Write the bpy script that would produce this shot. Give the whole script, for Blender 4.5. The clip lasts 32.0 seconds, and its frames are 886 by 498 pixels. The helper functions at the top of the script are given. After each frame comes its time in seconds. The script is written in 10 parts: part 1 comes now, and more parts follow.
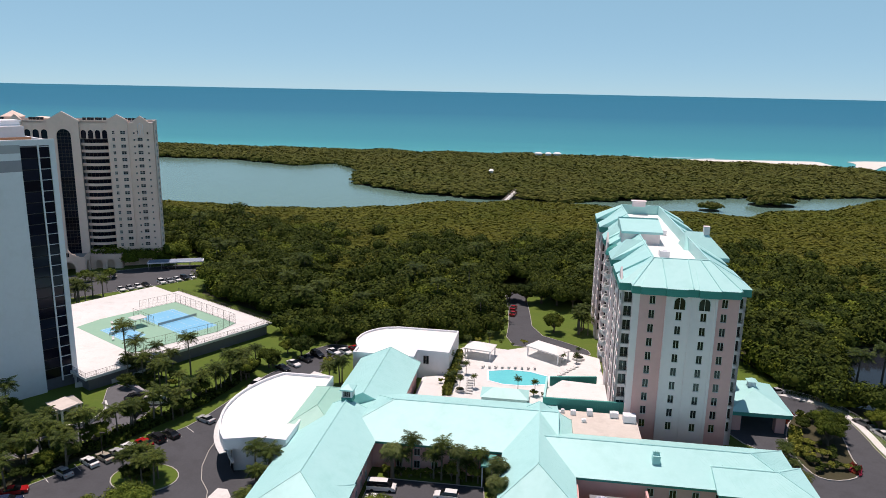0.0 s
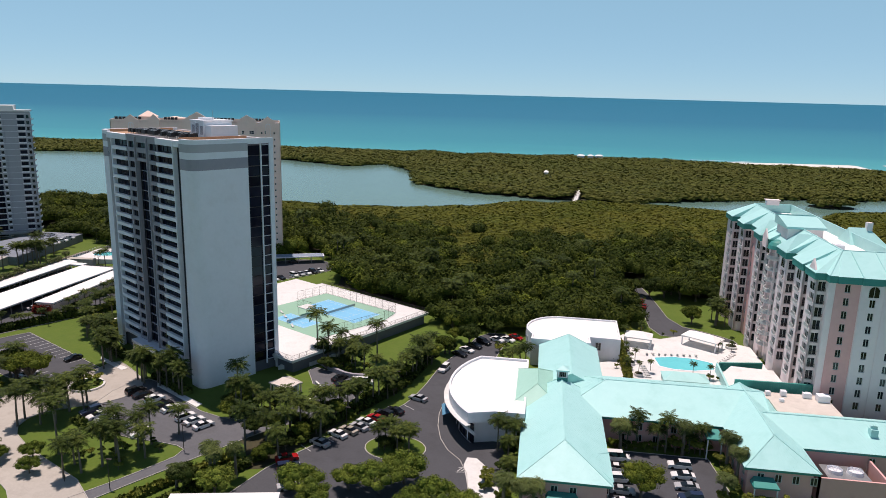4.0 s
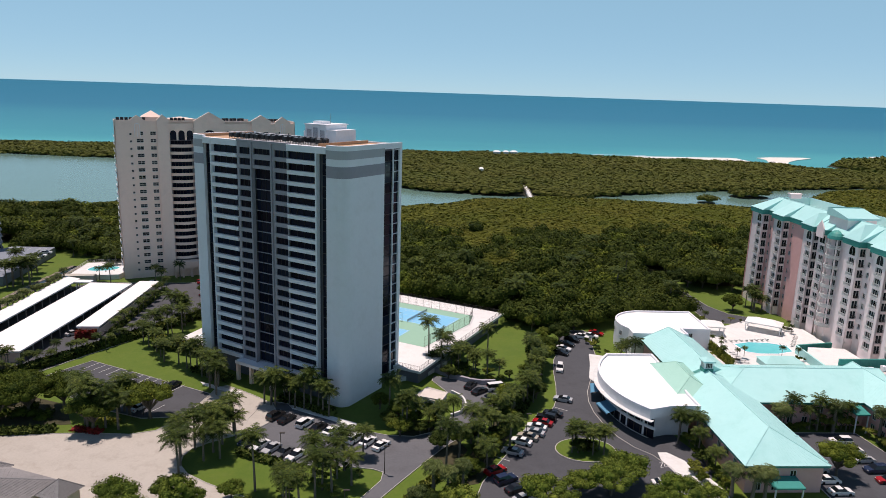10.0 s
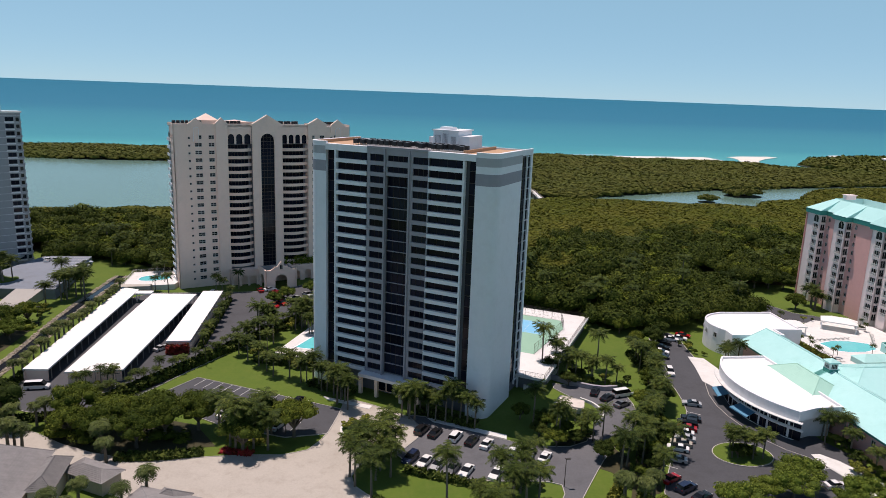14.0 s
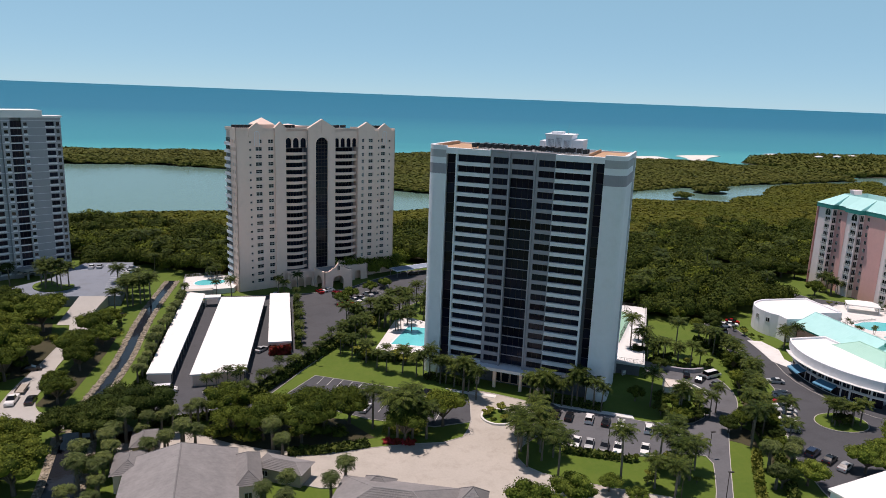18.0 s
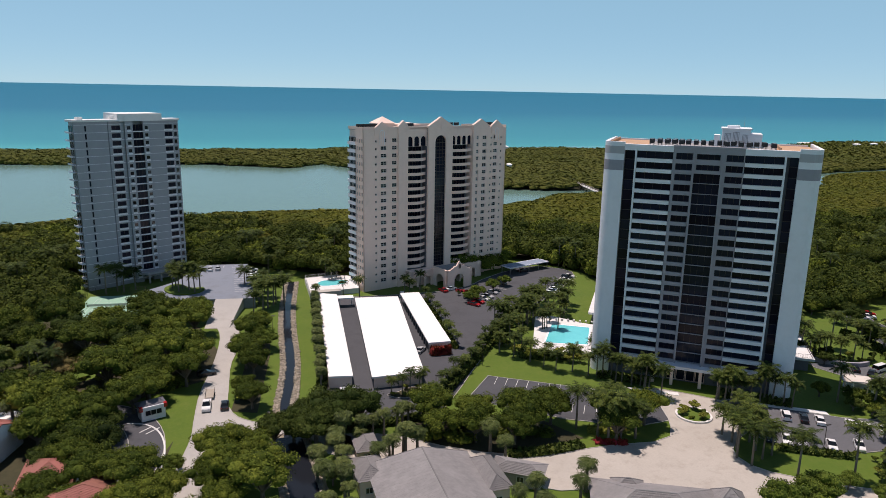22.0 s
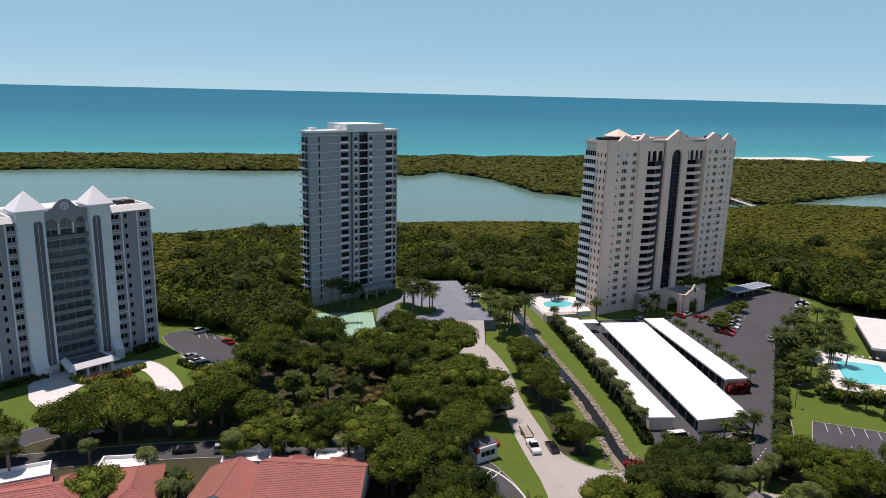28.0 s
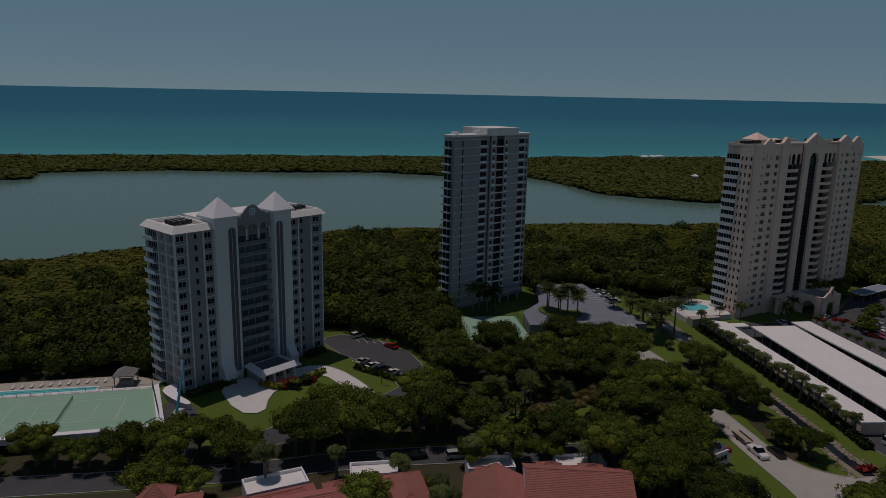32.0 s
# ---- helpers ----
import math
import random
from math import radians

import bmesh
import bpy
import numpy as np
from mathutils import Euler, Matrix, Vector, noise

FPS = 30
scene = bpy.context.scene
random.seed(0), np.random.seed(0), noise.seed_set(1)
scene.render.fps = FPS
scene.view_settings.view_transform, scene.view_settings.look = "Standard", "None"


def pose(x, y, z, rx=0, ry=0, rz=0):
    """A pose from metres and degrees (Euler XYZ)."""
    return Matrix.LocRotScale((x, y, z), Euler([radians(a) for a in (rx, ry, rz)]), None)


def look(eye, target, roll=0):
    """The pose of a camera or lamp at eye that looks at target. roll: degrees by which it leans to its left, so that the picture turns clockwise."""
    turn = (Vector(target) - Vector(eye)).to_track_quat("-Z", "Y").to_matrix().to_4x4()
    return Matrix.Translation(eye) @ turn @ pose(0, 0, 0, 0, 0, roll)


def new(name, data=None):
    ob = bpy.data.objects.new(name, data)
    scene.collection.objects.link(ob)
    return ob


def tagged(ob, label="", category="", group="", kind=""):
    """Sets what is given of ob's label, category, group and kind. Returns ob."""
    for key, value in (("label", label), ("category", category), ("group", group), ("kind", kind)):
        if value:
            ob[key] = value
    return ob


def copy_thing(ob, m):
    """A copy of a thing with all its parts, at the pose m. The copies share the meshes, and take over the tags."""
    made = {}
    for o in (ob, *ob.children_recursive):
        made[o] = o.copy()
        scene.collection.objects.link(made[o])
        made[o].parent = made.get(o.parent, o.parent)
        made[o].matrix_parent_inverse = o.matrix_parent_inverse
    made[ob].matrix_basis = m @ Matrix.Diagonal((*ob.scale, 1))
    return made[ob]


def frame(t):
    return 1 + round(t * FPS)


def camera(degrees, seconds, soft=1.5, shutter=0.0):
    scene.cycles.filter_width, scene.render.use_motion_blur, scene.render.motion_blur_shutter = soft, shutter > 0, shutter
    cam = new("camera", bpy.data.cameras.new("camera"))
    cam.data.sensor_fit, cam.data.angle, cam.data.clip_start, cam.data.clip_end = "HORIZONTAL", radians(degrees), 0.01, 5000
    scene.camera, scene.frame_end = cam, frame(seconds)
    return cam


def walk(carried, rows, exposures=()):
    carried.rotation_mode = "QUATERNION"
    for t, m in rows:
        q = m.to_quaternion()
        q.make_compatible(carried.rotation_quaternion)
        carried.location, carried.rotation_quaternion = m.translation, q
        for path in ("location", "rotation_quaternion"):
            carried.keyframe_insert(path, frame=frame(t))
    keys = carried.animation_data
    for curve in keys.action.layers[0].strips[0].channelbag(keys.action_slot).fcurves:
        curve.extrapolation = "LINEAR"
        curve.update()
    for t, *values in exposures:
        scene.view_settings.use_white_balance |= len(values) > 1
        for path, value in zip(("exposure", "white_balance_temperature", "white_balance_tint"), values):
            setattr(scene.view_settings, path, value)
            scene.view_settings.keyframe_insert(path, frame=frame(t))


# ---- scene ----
cam = camera(65.0, 32.0, 0.7)
METRES, EYE, TILT, LEAN, TURN = 373.1, 75.0, 0.0, 0.0, 7.9
ROWS = [
    (0.0, 0.0, 0.0, 0.0, 0.26, -12.87, -1.13),
    (0.5, -0.0157, 0.0017, -0.0001, 0.29, -12.77, -1.18),
    (1.0, -0.0309, 0.0006, -0.0002, 0.39, -12.68, -1.18),
    (1.5, -0.0467, -0.0045, -0.0004, 0.5, -12.6, -1.32),
    (2.0, -0.0617, -0.0116, -0.0009, 0.58, -12.62, -1.41),
    (2.5, -0.0787, -0.0198, -0.0014, 0.51, -12.68, -1.47),
    (3.0, -0.0948, -0.0266, -0.0016, 0.48, -12.73, -1.53),
    (3.5, -0.1119, -0.0319, -0.002, 0.48, -12.71, -1.58),
    (4.0, -0.1284, -0.0349, -0.002, 0.46, -12.69, -1.44),
    (4.5, -0.1455, -0.0365, -0.0019, 0.42, -12.66, -1.33),
    (6.5, -0.2087, -0.0351, -0.0014, -5.45, -12.8, -1.25),
    (7.0, -0.2233, -0.0335, -0.0014, -6.69, -12.84, -1.29),
    (7.5, -0.2388, -0.0312, -0.0014, -7.93, -12.86, -1.39),
    (8.0, -0.2532, -0.0288, -0.0014, -9.07, -12.87, -1.51),
    (8.5, -0.2678, -0.026, -0.0014, -10.19, -12.85, -1.61),
    (9.0, -0.2819, -0.0228, -0.0016, -11.06, -12.77, -1.71),
    (9.5, -0.2964, -0.0191, -0.0017, -11.04, -12.74, -1.77),
    (10.0, -0.3103, -0.0152, -0.0015, -10.99, -12.76, -1.83),
    (10.5, -0.3247, -0.011, -0.0017, -10.97, -12.71, -1.84),
    (11.0, -0.3385, -0.0066, -0.0016, -11.0, -12.67, -1.8),
    (11.5, -0.3533, -0.0017, -0.0015, -11.07, -12.68, -1.84),
    (12.0, -0.3674, 0.0027, -0.0016, -11.47, -12.71, -1.86),
    (12.5, -0.3823, 0.0075, -0.0014, -12.4, -12.75, -1.9),
    (13.0, -0.3966, 0.012, -0.0013, -13.35, -12.74, -1.96),
    (13.5, -0.4115, 0.0165, -0.0014, -14.41, -12.7, -2.01),
    (14.0, -0.4261, 0.0199, -0.0013, -15.36, -12.71, -2.05),
    (14.5, -0.4418, 0.0226, -0.0014, -16.28, -12.69, -2.09),
    (15.0, -0.4572, 0.0249, -0.0012, -17.01, -12.68, -2.13),
    (15.5, -0.4734, 0.0265, -0.0013, -17.56, -12.65, -2.11),
    (17.5, -0.5389, 0.0321, -0.0016, -21.35, -12.49, -2.2),
    (18.0, -0.5548, 0.0341, -0.0016, -21.29, -12.47, -2.12),
    (18.5, -0.5714, 0.0365, -0.0018, -21.25, -12.49, -2.02),
    (19.0, -0.5869, 0.0401, -0.0019, -21.24, -12.49, -1.96),
    (19.5, -0.6026, 0.0444, -0.0021, -21.2, -12.54, -1.94),
    (20.0, -0.6169, 0.0497, -0.0026, -21.18, -12.64, -1.76),
    (20.5, -0.6303, 0.0563, -0.0028, -21.12, -12.74, -1.58),
    (21.0, -0.642, 0.0636, -0.003, -21.06, -12.83, -1.41),
    (21.5, -0.6522, 0.0714, -0.0027, -21.04, -12.91, -1.23),
    (22.0, -0.663, 0.0805, -0.0024, -21.03, -12.96, -1.06),
    (22.5, -0.6728, 0.0904, -0.0023, -21.02, -12.97, -1.08),
    (23.0, -0.6833, 0.1014, -0.002, -20.94, -12.98, -1.08),
    (23.5, -0.6938, 0.1127, -0.0017, -20.3, -12.92, -1.1),
    (24.0, -0.7059, 0.1245, -0.0015, -18.34, -12.86, -0.91),
    (24.5, -0.7174, 0.1352, -0.0014, -16.82, -12.81, -0.67),
    (25.0, -0.7298, 0.1449, -0.0013, -16.67, -12.79, -0.57),
    (25.5, -0.7421, 0.153, -0.001, -16.62, -12.78, -0.55),
    (27.5, -0.7966, 0.171, -0.0009, -16.52, -12.66, -1.16),
    (28.0, -0.8122, 0.1736, -0.0008, -16.51, -12.66, -1.32),
    (28.5, -0.8275, 0.176, -0.001, -16.5, -12.67, -1.39),
    (29.0, -0.8436, 0.1792, -0.0009, -16.52, -12.67, -1.48),
    (29.5, -0.8589, 0.1829, -0.0009, -16.52, -12.68, -1.54),
    (30.0, -0.8747, 0.1876, -0.0009, -16.51, -12.7, -1.59),
    (30.5, -0.8896, 0.1924, -0.001, -16.5, -12.68, -1.64),
    (31.0, -0.9053, 0.1982, -0.0006, -16.47, -12.71, -1.49),
    (31.5, -0.9202, 0.2042, -0.0003, -16.43, -12.74, -1.31),
    (32.0, -0.9358, 0.21, 0.0001, -16.38, -12.67, -1.17),
]
# the picture fades down over the last second
EXPOSURES = [(t, s, 6950, 24) for t, s in ((0.0, 0.0), (31.0, 0.0), (31.2, -0.18), (31.4, -0.46), (31.6, -0.86), (31.8, -1.32), (32.0, -1.84))]
walk(cam, [(t, pose(0, 0, EYE, TILT, LEAN, TURN) @ pose(METRES * x, METRES * y, METRES * z, 90 + pitch, roll, yaw)) for t, x, y, z, yaw, pitch, roll in ROWS], EXPOSURES)

# ---- daylight ----
SUN_EL, SUN_AZ = 76.5, math.atan2(-0.62, 0.78)      # bearing from +y, clockwise
world = bpy.data.worlds.new("sky")
scene.world = world
world.use_nodes = True
wn = world.node_tree.nodes
sky = wn.new("ShaderNodeTexSky")
sky.sky_type = "NISHITA"
sky.sun_disc = False
sky.sun_elevation = radians(SUN_EL)
sky.sun_rotation = SUN_AZ
sky.air_density, sky.dust_density, sky.ozone_density = 0.46, 0.0, 1.5
tint = wn.new("ShaderNodeMix")
tint.data_type, tint.blend_type = "RGBA", "MULTIPLY"
tint.inputs["Factor"].default_value = 1.0
tint.inputs["B"].default_value = (0.96, 1.0, 0.97, 1)
world.node_tree.links.new(sky.outputs[0], tint.inputs["A"])
haze = wn.new("ShaderNodeMix")                       # flat haze colour mixed into the sky, strongest towards the horizon
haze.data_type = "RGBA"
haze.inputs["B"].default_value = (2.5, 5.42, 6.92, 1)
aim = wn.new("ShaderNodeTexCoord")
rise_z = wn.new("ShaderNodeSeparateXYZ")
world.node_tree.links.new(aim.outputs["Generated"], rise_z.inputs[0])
# fading it towards the zenith lowers the sky's fill and deepens shadows
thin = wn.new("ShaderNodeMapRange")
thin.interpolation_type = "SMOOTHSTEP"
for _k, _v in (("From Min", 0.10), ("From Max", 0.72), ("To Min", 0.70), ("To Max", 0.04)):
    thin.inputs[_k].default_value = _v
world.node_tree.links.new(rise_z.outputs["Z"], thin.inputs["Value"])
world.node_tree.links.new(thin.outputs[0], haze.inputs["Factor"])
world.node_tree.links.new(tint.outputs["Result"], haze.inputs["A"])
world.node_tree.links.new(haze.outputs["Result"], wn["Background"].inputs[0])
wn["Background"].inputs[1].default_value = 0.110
sun = new("sun", bpy.data.lights.new("sun", "SUN"))
sun.data.energy, sun.data.angle, sun.data.color = 4.1, radians(0.55), (1.0, 0.95, 0.88)
_s = Vector((math.sin(SUN_AZ) * math.cos(radians(SUN_EL)), math.cos(SUN_AZ) * math.cos(radians(SUN_EL)), math.sin(radians(SUN_EL))))
sun.matrix_world = look((0, 0, 300), Vector((0, 0, 300)) - _s)

# ---- materials ----
def mat(name, a, b=None, rough=0.8, scale=1.0, big=0.06, mixbig=0.5, bump=0.0, bump_scale=4.0, metal=0.0, rand=0.0, island=0.0, spec=0.5, stretch=(1, 1, 1), dirt=None, dirt_amount=0.25):
    """Two colours mixed by a fine and a broad noise; rand/island: brightness spread per object or per loose piece; dirt: stain colour."""
    m = bpy.data.materials.new(name)
    m.use_nodes = True
    n, l = m.node_tree.nodes, m.node_tree.links
    p = n["Principled BSDF"]
    b = b or tuple(c * 0.75 for c in a)
    tc = n.new("ShaderNodeTexCoord")
    mp = n.new("ShaderNodeMapping")
    mp.inputs["Scale"].default_value = stretch
    l.new(tc.outputs["Object"], mp.inputs[0])
    def noise_tex(s, detail, rough_=0.6):
        t = n.new("ShaderNodeTexNoise")
        t.inputs["Scale"].default_value, t.inputs["Detail"].default_value, t.inputs["Roughness"].default_value = s, detail, rough_
        l.new(mp.outputs[0], t.inputs["Vector"])
        return t.outputs["Fac"]
    def math_(op, x, y):
        t = n.new("ShaderNodeMath")
        t.operation = op
        for k, v in enumerate((x, y)):
            if hasattr(v, "is_output"):
                l.new(v, t.inputs[k])
            else:
                t.inputs[k].default_value = v
        return t.outputs[0]
    def spread(v, lo, hi):
        t = n.new("ShaderNodeMapRange")
        t.inputs["From Min"].default_value, t.inputs["From Max"].default_value = lo, hi
        l.new(v, t.inputs["Value"])
        return t.outputs[0]
    f = math_("ADD", math_("MULTIPLY", spread(noise_tex(scale, 3), 0.3, 0.7), 1 - mixbig), math_("MULTIPLY", spread(noise_tex(big, 3), 0.32, 0.68), mixbig))
    mx = n.new("ShaderNodeMix")
    mx.data_type = "RGBA"
    l.new(f, mx.inputs["Factor"])
    mx.inputs["A"].default_value, mx.inputs["B"].default_value = (*a, 1), (*b, 1)
    col = mx.outputs["Result"]
    if dirt:
        dx = n.new("ShaderNodeMix")
        dx.data_type = "RGBA"
        l.new(math_("MULTIPLY", spread(noise_tex(big * 3.7, 5, 0.7), 0.5, 0.75), dirt_amount), dx.inputs["Factor"])
        l.new(col, dx.inputs["A"])
        dx.inputs["B"].default_value = (*dirt, 1)
        col = dx.outputs["Result"]
    if rand or island:
        for amt, node, sock in ((rand, "ShaderNodeObjectInfo", "Random"), (island, "ShaderNodeNewGeometry", "Random Per Island")):
            if not amt:
                continue
            src = n.new(node).outputs[sock]
            hv = n.new("ShaderNodeHueSaturation")
            l.new(math_("ADD", math_("MULTIPLY", src, 2 * amt), 1 - amt), hv.inputs["Value"])
            l.new(math_("ADD", math_("MULTIPLY", src, -0.07 * amt), 0.5 + 0.035 * amt), hv.inputs["Hue"])
            l.new(col, hv.inputs["Color"])
            col = hv.outputs[0]
    l.new(col, p.inputs["Base Color"])
    p.inputs["Roughness"].default_value, p.inputs["Metallic"].default_value = rough, metal
    p.inputs["Specular IOR Level"].default_value = spec
    if bump:
        bp = n.new("ShaderNodeBump")
        bp.inputs["Strength"].default_value, bp.inputs["Distance"].default_value = 0.6, bump
        l.new(noise_tex(bump_scale, 4), bp.inputs["Height"])
        l.new(bp.outputs[0], p.inputs["Normal"])
    return m


def water_mat(name, near, far, y0, y1, rough, ripple, scale, gloss=0.3):
    """Open water whose colour deepens from y0 to y1 with the depth of its bed."""
    m = bpy.data.materials.new(name)
    m.use_nodes = True
    n, l = m.node_tree.nodes, m.node_tree.links
    p = n["Principled BSDF"]
    tc = n.new("ShaderNodeTexCoord")
    sep = n.new("ShaderNodeSeparateXYZ")
    l.new(tc.outputs["Object"], sep.inputs[0])
    nz = n.new("ShaderNodeTexNoise")
    nz.inputs["Scale"].default_value, nz.inputs["Detail"].default_value = 0.004, 5
    mp = n.new("ShaderNodeMapping")
    mp.inputs["Scale"].default_value = (0.35, 1, 1)
    l.new(tc.outputs["Object"], mp.inputs[0])
    l.new(mp.outputs[0], nz.inputs["Vector"])
    off = n.new("ShaderNodeMath")
    off.operation = "MULTIPLY_ADD"
    off.inputs[1].default_value, off.inputs[2].default_value = (y1 - y0) * 0.22, -(y1 - y0) * 0.11
    l.new(nz.outputs["Fac"], off.inputs[0])
    ad = n.new("ShaderNodeMath")
    l.new(sep.outputs["Y"], ad.inputs[0])
    l.new(off.outputs[0], ad.inputs[1])
    mr = n.new("ShaderNodeMapRange")
    mr.inputs["From Min"].default_value, mr.inputs["From Max"].default_value = y0, y1
    l.new(ad.outputs[0], mr.inputs["Value"])
    rp = n.new("ShaderNodeValToRGB")
    rp.color_ramp.elements[0].color, rp.color_ramp.elements[1].color = (*near, 1), (*far, 1)
    e = rp.color_ramp.elements.new(0.12)
    e.color = (*[0.55 * u + 0.45 * v for u, v in zip(near, far)], 1)
    l.new(mr.outputs[0], rp.inputs[0])
    l.new(rp.outputs[0], p.inputs["Base Color"])
    p.inputs["Roughness"].default_value = rough
    p.inputs["IOR"].default_value = 1.33
    p.inputs["Specular IOR Level"].default_value = gloss
    bp = n.new("ShaderNodeBump")
    bp.inputs["Strength"].default_value, bp.inputs["Distance"].default_value = 0.5, ripple
    nb = n.new("ShaderNodeTexNoise")
    nb.inputs["Scale"].default_value, nb.inputs["Detail"].default_value = scale, 4
    l.new(tc.outputs["Object"], nb.inputs["Vector"])
    l.new(nb.outputs["Fac"], bp.inputs["Height"])
    l.new(bp.outputs[0], p.inputs["Normal"])
    return m


M_SEA = water_mat("sea_water", (0.048, 0.31, 0.335), (0.003, 0.138, 0.225), 880, 2300, 0.4, 0.5, 0.09, 0.12)
M_LAGOON = water_mat("lagoon_water", (0.12, 0.21, 0.165), (0.12, 0.215, 0.185), 200, 900, 0.16, 0.12, 0.5)
M_POND = water_mat("dark_water", (0.012, 0.013, 0.014), (0.016, 0.020, 0.028), 0, 300, 0.08, 0.04, 0.5)
M_POOL = mat("pool_water", (0.10, 0.56, 0.60), (0.14, 0.64, 0.66), 0.06, 1.5, 0.2, bump=0.05, bump_scale=1.5)
M_BED = mat("sea_bed", (0.45, 0.42, 0.33), rough=0.95)
M_SAND = mat("beach_sand", (0.74, 0.72, 0.67), (0.66, 0.63, 0.56), 0.95, 0.3, 0.02)
# litter toned dark, so that gaps between crowns carry the trees' shade
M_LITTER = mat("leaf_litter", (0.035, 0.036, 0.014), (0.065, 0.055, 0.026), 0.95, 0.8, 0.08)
M_FOAM = mat("surf_foam", (0.72, 0.76, 0.76), (0.55, 0.66, 0.66), 0.8, 0.2, 0.05)
M_SOIL = mat("forest_floor", (0.035, 0.04, 0.018), (0.06, 0.055, 0.028), 0.95, 0.5, 0.03)
M_GRASS = mat("lawn_grass", (0.064, 0.120, 0.008), (0.100, 0.150, 0.013), 0.95, 1.2, 0.09, bump=0.05, bump_scale=6, dirt=(0.15, 0.16, 0.04), dirt_amount=0.28)
M_ASPH = mat("asphalt", (0.055, 0.058, 0.066), (0.078, 0.081, 0.090), 0.9, 2.5, 0.05, bump=0.01, bump_scale=20, dirt=(0.035, 0.035, 0.038), dirt_amount=0.5)
M_ASPH3 = mat("worn_asphalt", (0.095, 0.098, 0.108), (0.135, 0.138, 0.148), 0.9, 2.5, 0.05, bump=0.01, bump_scale=20, dirt=(0.06, 0.06, 0.065), dirt_amount=0.5)
M_ASPH2 = mat("pale_asphalt", (0.170, 0.200, 0.245), (0.22, 0.246, 0.288), 0.9, 2.5, 0.05, bump=0.01, bump_scale=20, dirt=(0.1, 0.1, 0.11), dirt_amount=0.4)
M_DRIVE = mat("grey_beige_pavers", (0.37, 0.355, 0.33), (0.45, 0.435, 0.405), 0.9, 3.0, 0.08, bump=0.01, bump_scale=8, dirt=(0.28, 0.265, 0.24), dirt_amount=0.4)
M_PAVER = mat("beige_pavers", (0.39, 0.36, 0.315), (0.48, 0.445, 0.395), 0.9, 3.0, 0.08, bump=0.01, bump_scale=8, dirt=(0.27, 0.23, 0.19), dirt_amount=0.45)
M_CONC = mat("pale_concrete", (0.64, 0.635, 0.615), (0.74, 0.735, 0.715), 0.9, 2.0, 0.1, dirt=(0.42, 0.40, 0.36), dirt_amount=0.35)
M_SANDY = mat("beige_roof_coating", (0.58, 0.52, 0.46), (0.66, 0.60, 0.54), 0.9, 1.0, 0.1, dirt=(0.4, 0.36, 0.32), dirt_amount=0.4)
M_KERB = mat("kerb_concrete", (0.40, 0.38, 0.35), (0.48, 0.46, 0.43), 0.9, 2.0, 0.2, dirt=(0.3, 0.28, 0.25), dirt_amount=0.4)
M_WROOF = mat("white_roof_membrane", (0.84, 0.83, 0.81), (0.78, 0.77, 0.75), 0.75, 0.8, 0.05, dirt=(0.60, 0.58, 0.54), dirt_amount=0.3)
M_WHITE = mat("white_stucco", (0.83, 0.83, 0.86), (0.78, 0.78, 0.81), 0.85, 1.0, 0.07, dirt=(0.6, 0.59, 0.57), dirt_amount=0.25)
M_LINE = mat("road_paint", (0.75, 0.75, 0.73), (0.6, 0.6, 0.58), 0.85, 3, 0.3)
M_GREY = mat("grey_stucco", (0.31, 0.295, 0.33), (0.35, 0.335, 0.365), 0.85, 1.0, 0.08)
M_BAND = mat("grey_band_paint", (0.42, 0.41, 0.425), (0.45, 0.44, 0.455), 0.85, 1.0, 0.08)
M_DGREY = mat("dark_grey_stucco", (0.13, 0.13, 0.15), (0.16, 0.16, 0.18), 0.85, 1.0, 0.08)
M_BEIGE = mat("beige_stucco", (0.87, 0.645, 0.545), (0.90, 0.69, 0.59), 0.85, 0.8, 0.07, dirt=(0.42, 0.36, 0.31), dirt_amount=0.2)
M_SLATE = mat("blue_grey_stucco", (0.33, 0.345, 0.375), (0.38, 0.39, 0.415), 0.85, 0.8, 0.07, dirt=(0.36, 0.38, 0.4), dirt_amount=0.25)
M_TAUPE = mat("taupe_stucco", (0.30, 0.29, 0.325), (0.35, 0.335, 0.37), 0.85, 0.8, 0.07, dirt=(0.28, 0.28, 0.28), dirt_amount=0.25)
M_PINK = mat("pink_stucco", (0.74, 0.39, 0.37), (0.79, 0.45, 0.42), 0.85, 0.9, 0.08, dirt=(0.45, 0.27, 0.25), dirt_amount=0.2)
M_BLUSH = mat("blush_white_stucco", (0.88, 0.745, 0.735), (0.84, 0.70, 0.69), 0.85, 0.9, 0.08, dirt=(0.55, 0.5, 0.48), dirt_amount=0.2)
M_TEAL = mat("aqua_metal_roof", (0.37, 0.70, 0.675), (0.43, 0.745, 0.72), 0.5, 0.7, 0.05, dirt=(0.20, 0.52, 0.47), dirt_amount=0.3)
M_TEAL2 = mat("faded_green_metal_roof", (0.33, 0.61, 0.51), (0.38, 0.65, 0.55), 0.55, 0.7, 0.05, dirt=(0.25, 0.5, 0.4), dirt_amount=0.3)
M_TEALD = mat("teal_fascia_paint", (0.020, 0.25, 0.215), (0.03, 0.29, 0.25), 0.55, 1.0, 0.1)
M_GLASS = mat("dark_tinted_glass", (0.006, 0.008, 0.019), (0.010, 0.013, 0.030), 0.10, 0.25, 0.12, rand=0.5, spec=0.2)
M_GLASSB = mat("window_glass", (0.014, 0.017, 0.02), (0.028, 0.03, 0.034), 0.08, 0.4, 0.2, rand=0.6)
